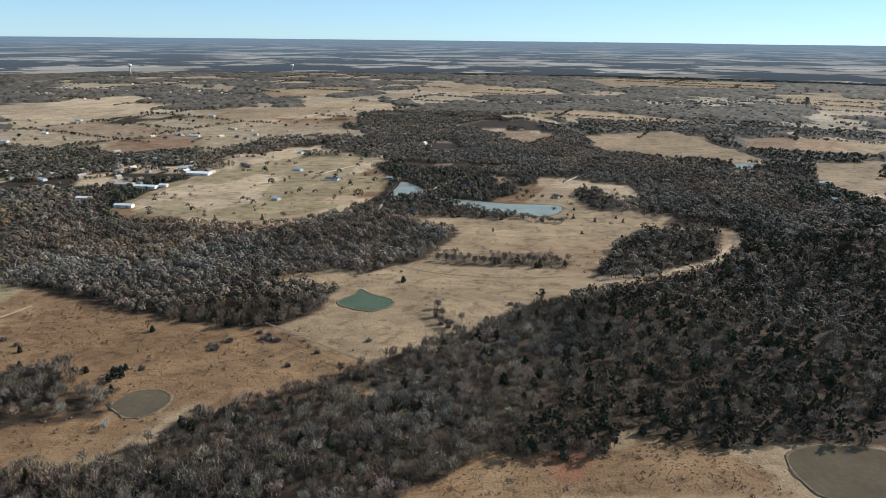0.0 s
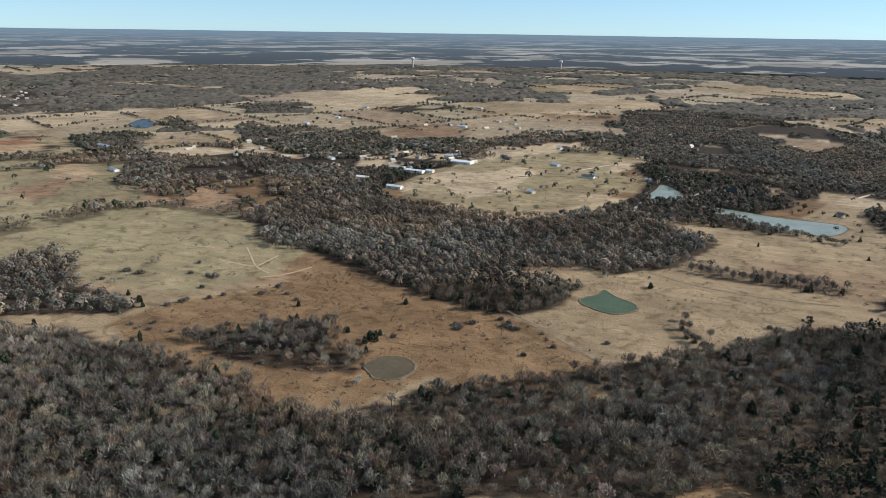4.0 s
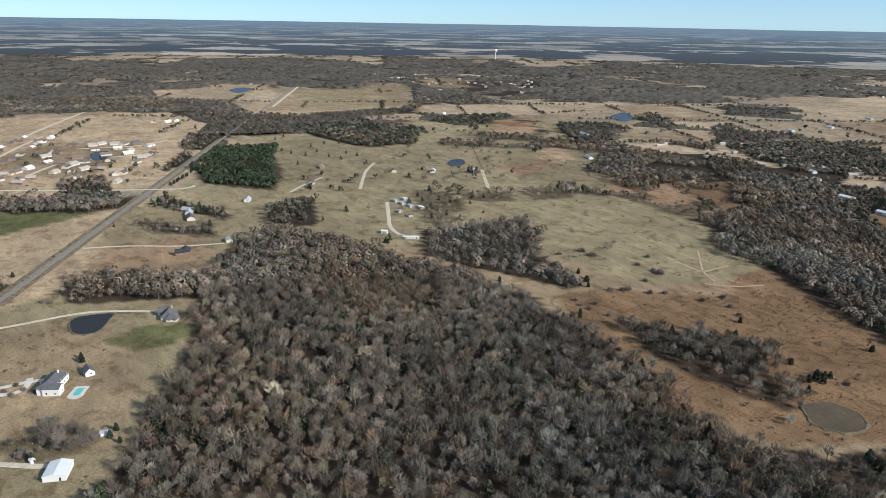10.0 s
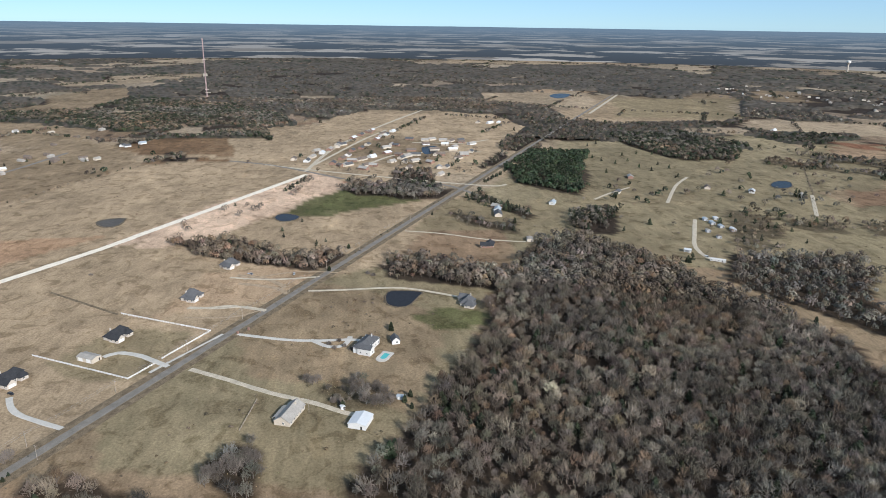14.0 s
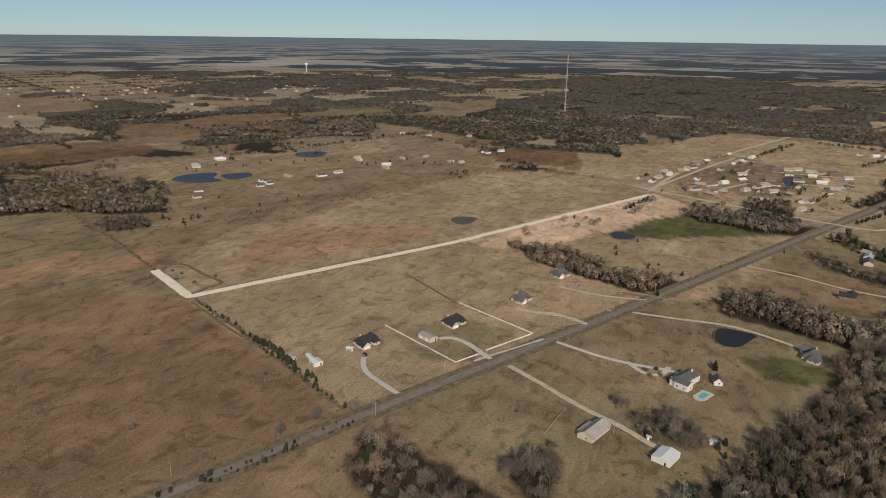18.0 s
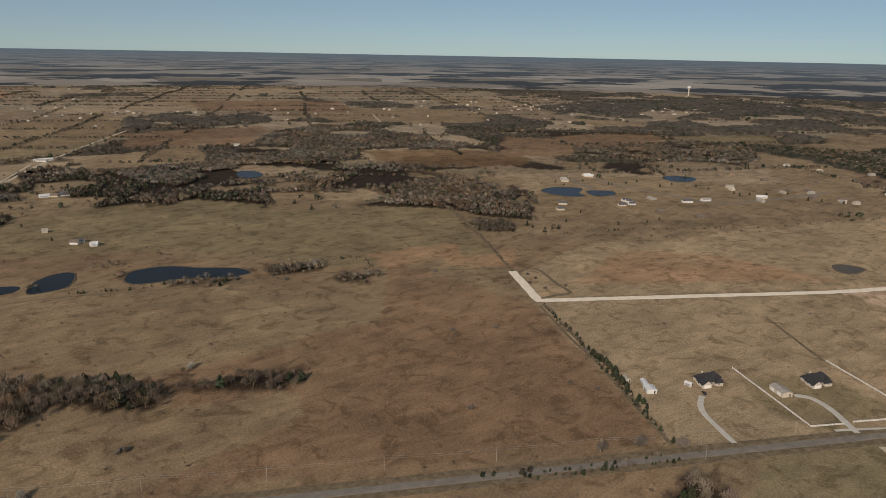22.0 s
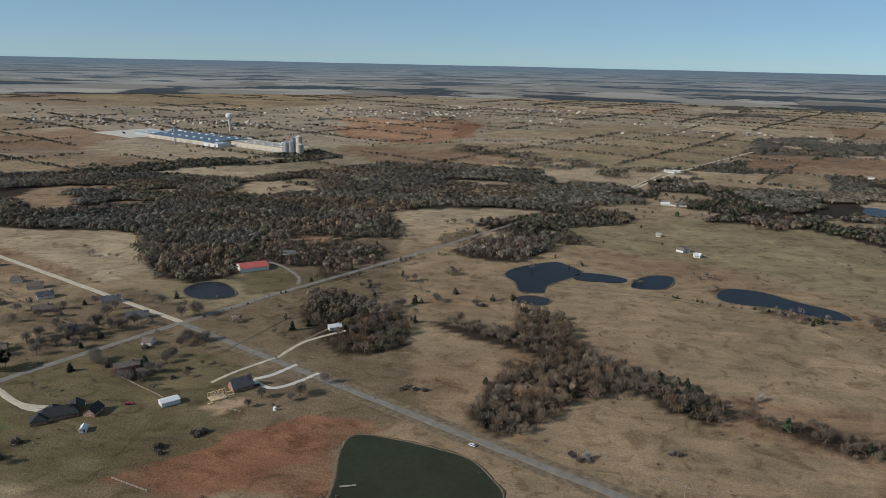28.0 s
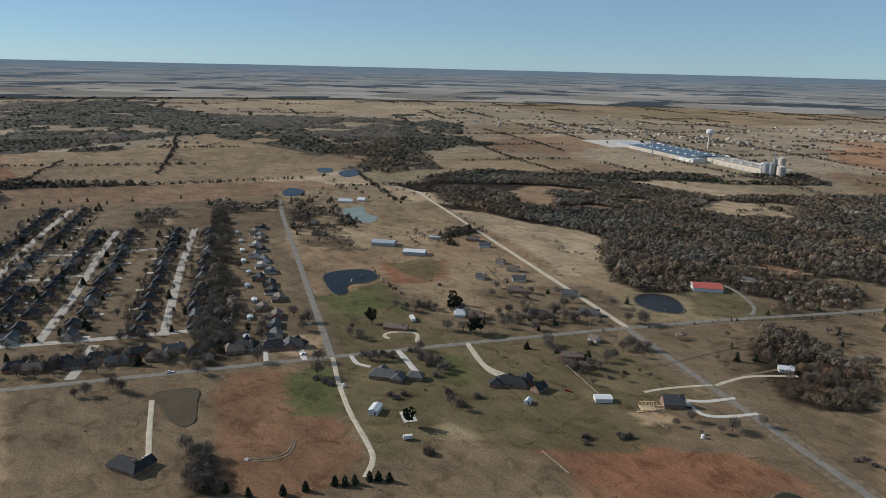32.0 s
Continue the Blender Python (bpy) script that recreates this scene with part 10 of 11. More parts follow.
tree(-1064, 381, 7.7, "cedar")
tree(-1210, 460, 7.7, "cedar")
tree(-1224, 492, 7.7, "cedar")
tree(-1121, 490, 7.7, "cedar")
tree(-1093, 498, 7.7, "cedar")
tree(-1311, 427, 7.7, "cedar")
tree(-1342, 454, 7.7, "cedar")
tree(-1024, 483, 7.7, "cedar")
tree(-1220, 520, 7.7, "cedar")
tree(-908, 443, 11.2, "oak")
tree(-922, 468, 11.2, "oak")
tree(-1016, 528, 11.2, "oak")
tree(-1058, 564, 11.2, "oak")
tree(-899, 500, 11.2, "oak")
tree(-864, 499, 11.2, "oak")
tree(-830, 498, 11.2, "oak")
tree(-968, 556, 11.2, "oak")
tree(-842, 521, 11.2, "oak")
tree(-797, 511, 11.2, "oak")
tree(-767, 510, 11.2, "oak")
tree(-740, 505, 11.2, "oak")
tree(-384, -286, 4.4, "cedar")
tree(-382, -279, 4.4, "cedar")
tree(-379, -273, 4.4, "cedar")
tree(-377, -267, 4.4, "cedar")
tree(-371, -257, 4.4, "cedar")
tree(-369, -253, 4.4, "cedar")
tree(-360, -241, 4.4, "cedar")
tree(-356, -231, 4.4, "cedar")
tree(-340, -200, 4.4, "cedar")
tree(-386, -292, 3.3, "cedar")
tree(-437, -386, 3.2, "bush", 1.4)
tree(-427, -370, 3.2, "bush", 1.4)
tree(-422, -356, 3.2, "bush", 1.4)
tree(-416, -341, 3.2, "bush", 1.4)
tree(-401, -320, 3.2, "bush", 1.4)
tree(-401, -316, 3.2, "bush", 1.4)
tree(-339, -192, 8.8, "oak")
tree(-336, -193, 8.8, "oak")
tree(-318, -209, 8.8, "oak")
tree(-321, -209, 8.8, "oak")
tree(-296, -219, 8.8, "oak")
tree(-706, -54, 5.5, "cedar")
tree(-764, -95, 5.5, "cedar")
tree(-721, -45, 4.4, "cedar")
tree(-487, -466, 3.1, "bush", 1.4)
tree(-502, -473, 3.1, "bush", 1.4)
tree(-505, -487, 3.1, "bush", 1.4)
tree(-509, -438, 3.1, "bush", 1.4)
tree(-487, -445, 3.1, "bush", 1.4)
tree(-351, -291, 2, "bush", 2.2)
tree(-358, -273, 2, "bush", 2.2)
tree(-271, -305, 2, "bush", 2.2)
tree(-502, -318, 2, "bush", 2.2)
tree(-632, -253, 2, "bush", 2.2)
tree(-494, 16, 5.5, "cedar")
tree(-388, 24, 5.5, "cedar")
tree(-379, -18, 5.5, "cedar")
tree(-741, -200, 8.8, "oak")
tree(-768, -197, 8.8, "oak")
tree(-860, -173, 8.8, "oak")
tree(-830, -152, 8.8, "oak")
tree(-860, -133, 8.8, "oak")
tree(-866, -132, 8.8, "oak")
tree(-940, -99, 8.8, "oak")
tree(-951, -97, 8.8, "oak")
tree(-963, -94, 8.8, "oak")
tree(-1012, -84, 8.8, "oak")
tree(-1032, -83, 8.8, "oak")
tree(-1054, -486, 3.8, "bush", 1.2)
tree(-910, -432, 3.8, "bush", 1.2)
tree(-888, -437, 3.8, "bush", 1.2)
tree(-855, -464, 3.8, "bush", 1.2)
tree(-805, -490, 3.8, "bush", 1.2)
tree(-785, -495, 3.8, "bush", 1.2)
tree(-759, -492, 3.8, "bush", 1.2)
tree(-796, -552, 3.8, "bush", 1.2)
tree(-728, -510, 3.8, "bush", 1.2)
tree(-687, -532, 3.8, "bush", 1.2)
tree(-747, -506, 3.8, "bush", 1.2)
tree(-820, -481, 3.8, "bush", 1.2)
tree(-872, -454, 3.8, "bush", 1.2)
tree(-1117, -604, 6.6, "cedar")
tree(-1111, -590, 6.6, "cedar")
tree(-1127, -581, 6.6, "cedar")
tree(-1155, -566, 6.6, "cedar")
tree(-1191, -548, 6.6, "cedar")
tree(-1115, -675, 6.6, "cedar")
tree(-1114, -650, 6.6, "cedar")
tree(-1190, -745, 6.6, "cedar")
tree(-1070, -768, 6.6, "cedar")
tree(-1038, -768, 6.6, "cedar")
tree(-1001, -778, 6.6, "cedar")
tree(-1189, -456, 6.6, "cedar")
tree(-1166, -502, 6.6, "cedar")
tree(-1175, -484, 6.6, "cedar")
tree(-1206, -352, 6.6, "cedar")
tree(-1316, -409, 6.6, "cedar")
tree(-990, -868, 6.6, "cedar")
tree(-938, -847, 6.6, "cedar")
tree(-1064, -714, 6.6, "cedar")
tree(-1098, -713, 6.6, "cedar")
tree(-78, -385, 3.2, "bush", 1.6)
tree(-19, -367, 3.2, "bush", 1.6)
tree(-24, -369, 3.2, "bush", 1.6)
tree(-269, -305, 3.2, "bush", 1.6)
tree(-377, -398, 3.2, "bush", 1.6)
tree(-344, -415, 3.2, "bush", 1.6)
tree(72, -623, 3.2, "bush", 1.6)
tree(-73, -466, 3.2, "bush", 1.6)
tree(-14, -373, 3.2, "bush", 1.6)
tree(-23, -370, 6.2, "pale")
tree(-146, -471, 6.2, "pale")
tree(20, -541, 6.2, "pale")
tree(0, -447, 6.2, "pale")
tree(42, -405, 6.2, "pale")
tree(4, -525, 6.2, "pale")
tree(-337, -647, 5, "bush", 1.3)
tree(-326, -660, 5, "bush", 1.3)
tree(-336, -638, 5, "bush", 1.3)
tree(-350, -600, 5, "bush", 1.3)
tree(-356, -589, 5, "bush", 1.3)
tree(-363, -578, 5, "bush", 1.3)
tree(-431, -551, 5, "bush", 1.3)
tree(-326, -675, 5, "bush", 1.3)
tree(-230, -650, 5, "bush", 1.3)
tree(-292, -617, 5, "bush", 1.3)
tree(-215, -660, 5, "bush", 1.3)
tree(-253, -646, 5, "bush", 1.3)
tree(-163, -722, 5, "bush", 1.3)
tree(-154, -760, 5, "bush", 1.3)
tree(-165, -764, 5, "bush", 1.3)
tree(-218, -777, 5, "bush", 1.3)
tree(-219, -751, 5, "bush", 1.3)
tree(-83, -729, 5, "bush", 1.3)
tree(-90, -730, 5, "bush", 1.3)
tree(-354, -869, 3.8, "bush")
tree(-367, -883, 3.8, "bush")
tree(-382, -896, 3.8, "bush")
tree(-340, -855, 3.8, "bush")
tree(-397, -910, 3.8, "bush")
tree(-389, -922, 3.8, "bush")
tree(-337, -839, 3.8, "bush")
tree(-303, -1073, 8.8, "oak")
tree(-337, -1087, 8.8, "oak")
tree(-367, -1103, 8.8, "oak")
tree(-275, -1035, 8.8, "oak")
tree(-373, -1076, 8.8, "oak")
tree(-418, -1115, 8.8, "oak")
tree(-549, -1073, 8.8, "oak")
tree(-575, -1038, 8.8, "oak")
tree(-609, -1001, 8.8, "oak")
tree(-642, -964, 8.8, "oak")
tree(-581, -1092, 8.8, "oak")
tree(106, -721, 5, "bush", 1.3)
tree(116, -715, 5, "bush", 1.3)
tree(67, -622, 5, "bush", 1.3)
tree(76, -632, 5, "bush", 1.3)
tree(-683, -775, 5.5, "cedar")
tree(-687, -756, 5.5, "cedar")
tree(-690, -737, 5.5, "cedar")
tree(-649, -758, 5.5, "cedar")
tree(-706, -732, 5.5, "cedar")
tree(-688, -794, 5.5, "cedar")
tree(-782, -654, 5.5, "cedar")
tree(-722, -628, 5.5, "cedar")
tree(-768, -574, 5.5, "cedar")
tree(-811, -559, 5.5, "cedar")
tree(-839, -558, 5.5, "cedar")
tree(-658, -630, 5.5, "cedar")
tree(-634, -645, 5.5, "cedar")
tree(-989, -827, 5.5, "cedar")
tree(-903, -721, 5.5, "cedar")
tree(-1005, -774, 5.5, "cedar")
tree(-932, -821, 5.5, "cedar")
tree(112, -717, 9.6, "pine")
tree(39, -635, 9.6, "pine")
tree(16, -907, 9.6, "pine")
tree(11, -921, 9.6, "pine")
tree(8, -896, 9.6, "pine")
tree(109, -717, 8.8, "oak")
tree(-26, -783, 8.8, "oak")
tree(-147, -763, 8.8, "oak")
tree(-162, -767, 8.8, "oak")
tree(-169, -760, 8.8, "oak")
tree(26, -755, 8.8, "oak")
tree(67, -626, 3.2, "bush", 1.4)
tree(-78, -385, 3.2, "bush", 1.4)
tree(-14, -374, 3.2, "bush", 1.4)
tree(-20, -369, 3.2, "bush", 1.4)
tree(-24, -367, 3.2, "bush", 1.4)
tree(-15, -371, 3.2, "bush", 1.4)
tree(-73, -385, 3.2, "bush", 1.4)
tree(-23, -370, 5.6, "pale")
tree(41, -405, 5.6, "pale")
tree(37, -449, 5.6, "pale")
tree(30, -447, 5.6, "pale")
tree(-44, -502, 5.6, "pale")
tree(-38, -505, 5.6, "pale")
tree(-4, -443, 5.6, "pale")
tree(-143, -468, 5.6, "pale")
tree(-84, -734, 5, "cedar")
tree(-118, -1006, 5, "cedar")
tree(-30, -785, 5, "cedar")
tree(-15, -774, 5, "cedar")
tree(1, -813, 5, "cedar")
tree(-60, -902, 5, "cedar")
tree(-135, -911, 5, "cedar")
tree(110, -713, 10, "oak")
tree(114, -718, 10, "oak")
tree(154, -681, 10, "oak")
tree(146, -687, 10, "oak")
tree(113, -628, 10, "oak")
tree(110, -623, 10, "oak")
tree(169, -745, 10, "oak")
tree(248, -669, 10, "oak")
tree(230, -706, 10, "oak")
tree(238, -703, 10, "oak")
tree(250, -707, 10, "oak")
tree(220, -719, 10, "oak")
tree(218, -733, 10, "oak")
tree(201, -724, 10, "oak")
tree(185, -653, 5.5, "cedar")
tree(174, -628, 5.5, "cedar")
tree(301, -847, 5.5, "cedar")
tree(284, -842, 5.5, "cedar")
tree(250, -658, 5.5, "cedar")
tree(231, -623, 8.8, "oak", 1.1)
tree(218, -608, 8.8, "oak", 1.1)
tree(207, -593, 8.8, "oak", 1.1)
tree(205, -616, 8.8, "oak", 1.1)
tree(193, -589, 8.8, "oak", 1.1)
tree(212, -568, 8.8, "oak", 1.1)
tree(215, -592, 8.8, "oak", 1.1)
tree(234, -613, 8.8, "oak", 1.1)
tree(211, -615, 8.8, "oak", 1.1)
tree(199, -612, 8.8, "oak", 1.1)
tree(184, -583, 10, "oak", 1.1)
tree(174, -578, 10, "oak", 1.1)
tree(167, -586, 10, "oak", 1.1)
tree(158, -581, 10, "oak", 1.1)
tree(147, -583, 10, "oak", 1.1)
tree(146, -600, 10, "oak", 1.1)
tree(147, -560, 10, "oak", 1.1)
tree(154, -544, 10, "oak", 1.1)
tree(162, -534, 10, "oak", 1.1)
tree(165, -528, 10, "oak", 1.1)
tree(154, -524, 10, "oak", 1.1)
tree(141, -520, 10, "oak", 1.1)
tree(136, -534, 10, "oak", 1.1)
tree(152, -590, 10, "oak", 1.1)
tree(141, -605, 10, "oak", 1.1)
tree(152, -604, 6.2, "pale")
tree(173, -585, 6.2, "pale")
tree(29, -449, 6.2, "pale")
tree(37, -431, 6.2, "pale")
tree(14, -541, 6.2, "pale")
tree(20, -543, 6.2, "pale")
tree(227, -333, 5, "bush")
tree(227, -330, 5, "bush")
tree(209, -354, 5, "bush")
tree(212, -351, 5, "bush")
tree(181, -393, 3.8, "oak")
tree(173, -404, 7.5, "oak")
tree(197, -390, 7.5, "oak")
tree(94, -437, 3.8, "bush", 1.3)
tree(103, -435, 3.8, "bush", 1.3)
tree(87, -437, 3.8, "bush", 1.3)
tree(101, -441, 3.8, "bush", 1.3)
tree(-79, -386, 2.5, "bush", 1.6)
tree(-76, -388, 2.5, "bush", 1.6)
tree(193, -649, 8.8, "oak")
tree(188, -660, 8.8, "oak")
tree(178, -634, 8.8, "oak")
tree(412, -254, 15.2, "oak")
tree(450, -321, 10.1, "oak")
tree(461, -318, 10.1, "oak")
tree(498, -295, 11.9, "oak")
tree(520, -268, 11.9, "oak")
tree(311, -257, 13.5, "pine")
tree(475, -351, 14.9, "pine")
tree(471, -350, 14.6, "pine")
tree(450, -428, 16.2, "pine")
tree(449, -435, 14.9, "pine")
tree(397, -405, 14.9, "pine")
tree(396, -411, 13.5, "pine")
tree(397, -401, 14.6, "pine")
tree(408, -250, 5, "bush", 1.2)
tree(398, -252, 5, "bush", 1.2)
tree(394, -253, 5, "bush", 1.2)
tree(352, -275, 5, "bush", 1.2)
tree(347, -275, 5, "bush", 1.2)
tree(347, -283, 5, "bush", 1.2)
tree(280, -245, 5, "bush", 1.2)
tree(277, -245, 6.2, "bush", 1.2)
tree(416, -298, 8.5, "oak")
tree(409, -301, 8.5, "oak")
tree(405, -306, 8.5, "oak")
tree(401, -311, 8.5, "oak")
tree(401, -317, 8.5, "oak")
tree(393, -335, 10.1, "oak")
tree(386, -333, 10.1, "oak")
tree(378, -335, 10.1, "oak")
tree(370, -337, 10.1, "oak")
tree(358, -328, 10.1, "oak")
tree(316, -299, 10.1, "oak")
tree(306, -298, 10.1, "oak")
tree(358, -335, 10.1, "oak")
tree(367, -332, 10.1, "oak")
tree(400, -345, 10.1, "oak")
tree(375, -330, 10.1, "oak")
tree(324, -426, 10.1, "oak", 1.1)
tree(330, -427, 10.1, "oak", 1.1)
tree(302, -409, 10.1, "oak", 1.1)
tree(295, -409, 10.1, "oak", 1.1)
tree(290, -424, 10.1, "oak", 1.1)
tree(287, -443, 10.1, "oak", 1.1)
tree(287, -453, 10.1, "oak", 1.1)
tree(292, -473, 10.1, "oak", 1.1)
tree(292, -481, 10.1, "oak", 1.1)
tree(283, -484, 10.1, "oak", 1.1)
tree(279, -490, 10.1, "oak", 1.1)
tree(292, -488, 10.1, "oak", 1.1)
tree(282, -426, 10.1, "oak", 1.1)
tree(287, -411, 10.1, "oak", 1.1)
tree(336, -430, 10.1, "oak", 1.1)
tree(223, -326, 4.4, "bush")
tree(209, -352, 4.4, "bush")
tree(215, -351, 4.4, "bush")
tree(211, -348, 4.4, "bush")
tree(169, -411, 11.9, "oak")
tree(194, -404, 10.1, "oak")
tree(159, -434, 10.1, "oak")
tree(170, -416, 10.1, "oak")
tree(223, -596, 13.5, "oak")
tree(212, -588, 13.5, "oak")
tree(218, -571, 13.5, "oak")
tree(594, -430, 3.8, "bush")
tree(547, -431, 3.8, "bush")
tree(522, -426, 3.8, "bush")
tree(492, -408, 3.8, "bush")
tree(563, -435, 3.8, "bush")
tree(537, -430, 3.8, "bush")
tree(552, -554, 3.8, "bush")
tree(532, -541, 3.8, "bush")
tree(509, -536, 3.8, "bush")
tree(702, -585, 10.1, "oak")
tree(707, -605, 10.1, "oak")
tree(691, -600, 10.1, "oak")
tree(688, -613, 10.1, "oak")
tree(691, -626, 10.1, "oak")
tree(675, -632, 10.1, "oak")
tree(676, -593, 10.1, "oak")
tree(900, -804, 4.4, "cedar")
tree(872, -798, 4.4, "cedar")
tree(840, -782, 4.4, "cedar")
tree(804, -767, 4.4, "cedar")
tree(764, -747, 4.4, "cedar")
tree(736, -730, 4.4, "cedar")
tree(700, -713, 4.4, "cedar")
tree(677, -700, 4.4, "cedar")
tree(654, -690, 4.4, "cedar")
tree(492, -394, 10.1, "oak")
tree(480, -397, 10.1, "oak")
tree(472, -412, 10.1, "oak")
tree(479, -411, 10.1, "oak")
tree(462, -418, 10.1, "oak")
tree(472, -401, 10.1, "oak")
tree(472, -419, 10.1, "oak")
tree(413, -453, 11.9, "oak")
tree(397, -449, 11.9, "oak")
tree(386, -452, 11.9, "oak")
tree(384, -465, 11.9, "oak")
tree(373, -468, 11.9, "oak")
tree(397, -473, 11.9, "oak")
tree(373, -480, 11.9, "oak")
tree(369, -496, 11.9, "oak")
tree(360, -494, 11.9, "oak")
tree(384, -502, 11.9, "oak")
tree(412, -466, 11.9, "oak")
tree(390, -435, 11.9, "oak")
tree(369, -452, 11.9, "oak")
tree(494, -521, 10.1, "oak")
tree(473, -515, 10.1, "oak")
tree(473, -530, 10.1, "oak")
tree(445, -506, 10.1, "oak")
tree(430, -511, 10.1, "oak")
tree(438, -529, 10.1, "oak")
tree(415, -490, 10.1, "oak")
tree(457, -491, 10.1, "oak")
tree(420, -549, 10.1, "oak")
tree(394, -540, 10.1, "oak")
tree(526, -690, 7.5, "bush", 1.3)
tree(511, -687, 5, "bush", 1.3)
tree(533, -704, 5, "bush", 1.3)
tree(505, -696, 5, "bush", 1.3)
tree(556, -722, 5, "bush", 1.3)
tree(326, -534, 13.5, "oak")
tree(313, -540, 15.2, "oak")
tree(317, -543, 15.2, "oak")
tree(358, -558, 13.5, "oak")
tree(408, -627, 13.5, "oak")
tree(381, -630, 13.5, "oak")
tree(415, -653, 13.5, "oak")
tree(456, -675, 13.5, "oak")
tree(567, -267, 13.5, "oak")
tree(570, -276, 13.5, "oak")
tree(503, -258, 13.5, "oak")
tree(533, -307, 13.5, "oak")
tree(513, -310, 13.5, "oak")
tree(464, -233, 13.5, "oak")
tree(575, -257, 13.5, "oak")
tree(600, -262, 13.5, "oak")
tree(581, -250, 13.5, "oak")
tree(555, -237, 13.5, "oak")
tree(532, -223, 13.5, "oak")
tree(509, -215, 13.5, "oak")
tree(500, -207, 13.5, "oak")
tree(524, -215, 13.5, "oak")
tree(549, -223, 13.5, "oak")
tree(575, -245, 13.5, "oak")
tree(623, -273, 13.5, "oak")
tree(646, -287, 13.5, "oak")
tree(672, -301, 13.5, "oak")
tree(702, -311, 13.5, "oak")
tree(775, -490, 13.5, "oak")
tree(756, -490, 13.5, "oak")
tree(817, -490, 13.5, "oak")
tree(824, -507, 13.5, "oak")
tree(737, -490, 13.5, "oak")
tree(715, -494, 13.5, "oak")
tree(700, -491, 13.5, "oak")
tree(900, -566, 13.5, "oak")
tree(876, -564, 13.5, "oak")
tree(902, -598, 13.5, "oak")
tree(877, -596, 13.5, "oak")
tree(806, -562, 13.5, "oak")
tree(930, -559, 13.5, "oak")
tree(962, -594, 13.5, "oak")
tree(537, -146, 11.9, "oak")
tree(537, -154, 11.9, "oak")
tree(573, -175, 11.9, "oak")
tree(570, -167, 11.9, "oak")
tree(521, -133, 11.9, "oak")
tree(540, -97, 11.9, "oak")
tree(552, -88, 11.9, "oak")
tree(551, -114, 11.9, "oak")
tree(473, -189, 11.9, "oak")
tree(488, -188, 11.9, "oak")
tree(566, -182, 11.9, "oak")
tree(513, -175, 11.9, "oak")
tree(486, -133, 11.9, "oak")
tree(477, -136, 11.9, "oak")
tree(488, -116, 11.9, "oak")
tree(490, -109, 8.5, "oak")
tree(288, -184, 6.6, "cedar")
tree(284, -188, 6.6, "cedar")
tree(282, -193, 6.6, "cedar")
tree(279, -201, 6.6, "cedar")
tree(276, -205, 6.6, "cedar")
tree(271, -209, 6.6, "cedar")
tree(294, -169, 6.6, "cedar")
tree(299, -158, 6.6, "cedar")
tree(309, -143, 6.6, "cedar")
tree(321, -136, 6.6, "cedar")
tree(374, -137, 13.5, "oak")
tree(362, -137, 13.5, "oak")
tree(351, -136, 13.5, "oak")
tree(345, -128, 13.5, "oak")
tree(340, -132, 13.5, "oak")
tree(332, -125, 13.5, "oak")
tree(360, -143, 13.5, "oak")
tree(339, -124, 13.5, "oak")
tree(604, -137, 10.1, "oak")
tree(615, -144, 10.1, "oak")
tree(670, -141, 10.1, "oak")
tree(713, -137, 10.1, "oak")
tree(649, -167, 10.1, "oak")
tree(835, -276, 10.1, "oak")
tree(854, -292, 10.1, "oak")
tree(707, -197, 10.1, "oak")
tree(794, -147, 10.1, "oak")
tree(846, -148, 10.1, "oak")
tree(824, -211, 10.1, "oak")
tree(753, -264, 10.1, "oak")
tree(748, -306, 10.1, "oak")
tree(702, -262, 10.1, "oak")
tree(688, -118, 10.1, "oak")
tree(732, -167, 10.1, "oak")
tree(650, -214, 10.1, "oak")
tree(632, -186, 10.1, "oak")
tree(627, -242, 10.1, "oak")
tree(974, -341, 10.1, "oak")
tree(1013, -381, 10.1, "oak")
tree(1036, -350, 10.1, "oak")
tree(1210, -220, 7.7, "cedar")
tree(1219, -245, 7.7, "cedar")
tree(1216, -272, 7.7, "cedar")
tree(1210, -294, 7.7, "cedar")
tree(1210, -311, 7.7, "cedar")
tree(1200, -333, 7.7, "cedar")
tree(1152, -335, 7.7, "cedar")
tree(1159, -389, 7.7, "cedar")
tree(1138, -460, 7.7, "cedar")
tree(1159, -350, 7.7, "cedar")
tree(1761, -932, 13.5, "oak", 1.3)
tree(1742, -964, 13.5, "oak", 1.3)
tree(1754, -997, 13.5, "oak", 1.3)
tree(1719, -1002, 13.5, "oak", 1.3)
tree(1734, -1030, 13.5, "oak", 1.3)
tree(1791, -831, 13.5, "oak", 1.3)
tree(1807, -855, 13.5, "oak", 1.3)
tree(1533, -628, 13.5, "oak", 1.3)
tree(1556, -626, 13.5, "oak", 1.3)
tree(1722, -1077, 13.5, "oak", 1.3)
tree(1776, -808, 13.5, "oak", 1.3)

# ---- hedgerows and brushy fence lines ----
hedgerow([(-453, -415), (-416, -341), (-388, -288), (-352, -228), (-340, -203)], 3, "line of dark cedars and brush along a field edge", ('oak_near', 'cedar_near'), 2, 4.5, 2)
hedgerow([(-649, -792), (-571, -634), (-500, -505)], 7, "brushy fence line between pastures", ('oak_mid', 'cedar_mid'), 1.5, 3.5, 2.5)
hedgerow([(-324, -196), (-292, -207), (-267, -219), (-242, -233), (-224, -243)], 3, "line of cedars and bare brush along the road ditch", ('oak_near', 'cedar_near'), 2, 4.5, 3)
hedgerow([(-328, -184), (-290, -203), (-261, -216), (-239, -231)], 3.2, "dark brush along the road", ('oak_near', 'cedar_near'), 2, 4, 2)
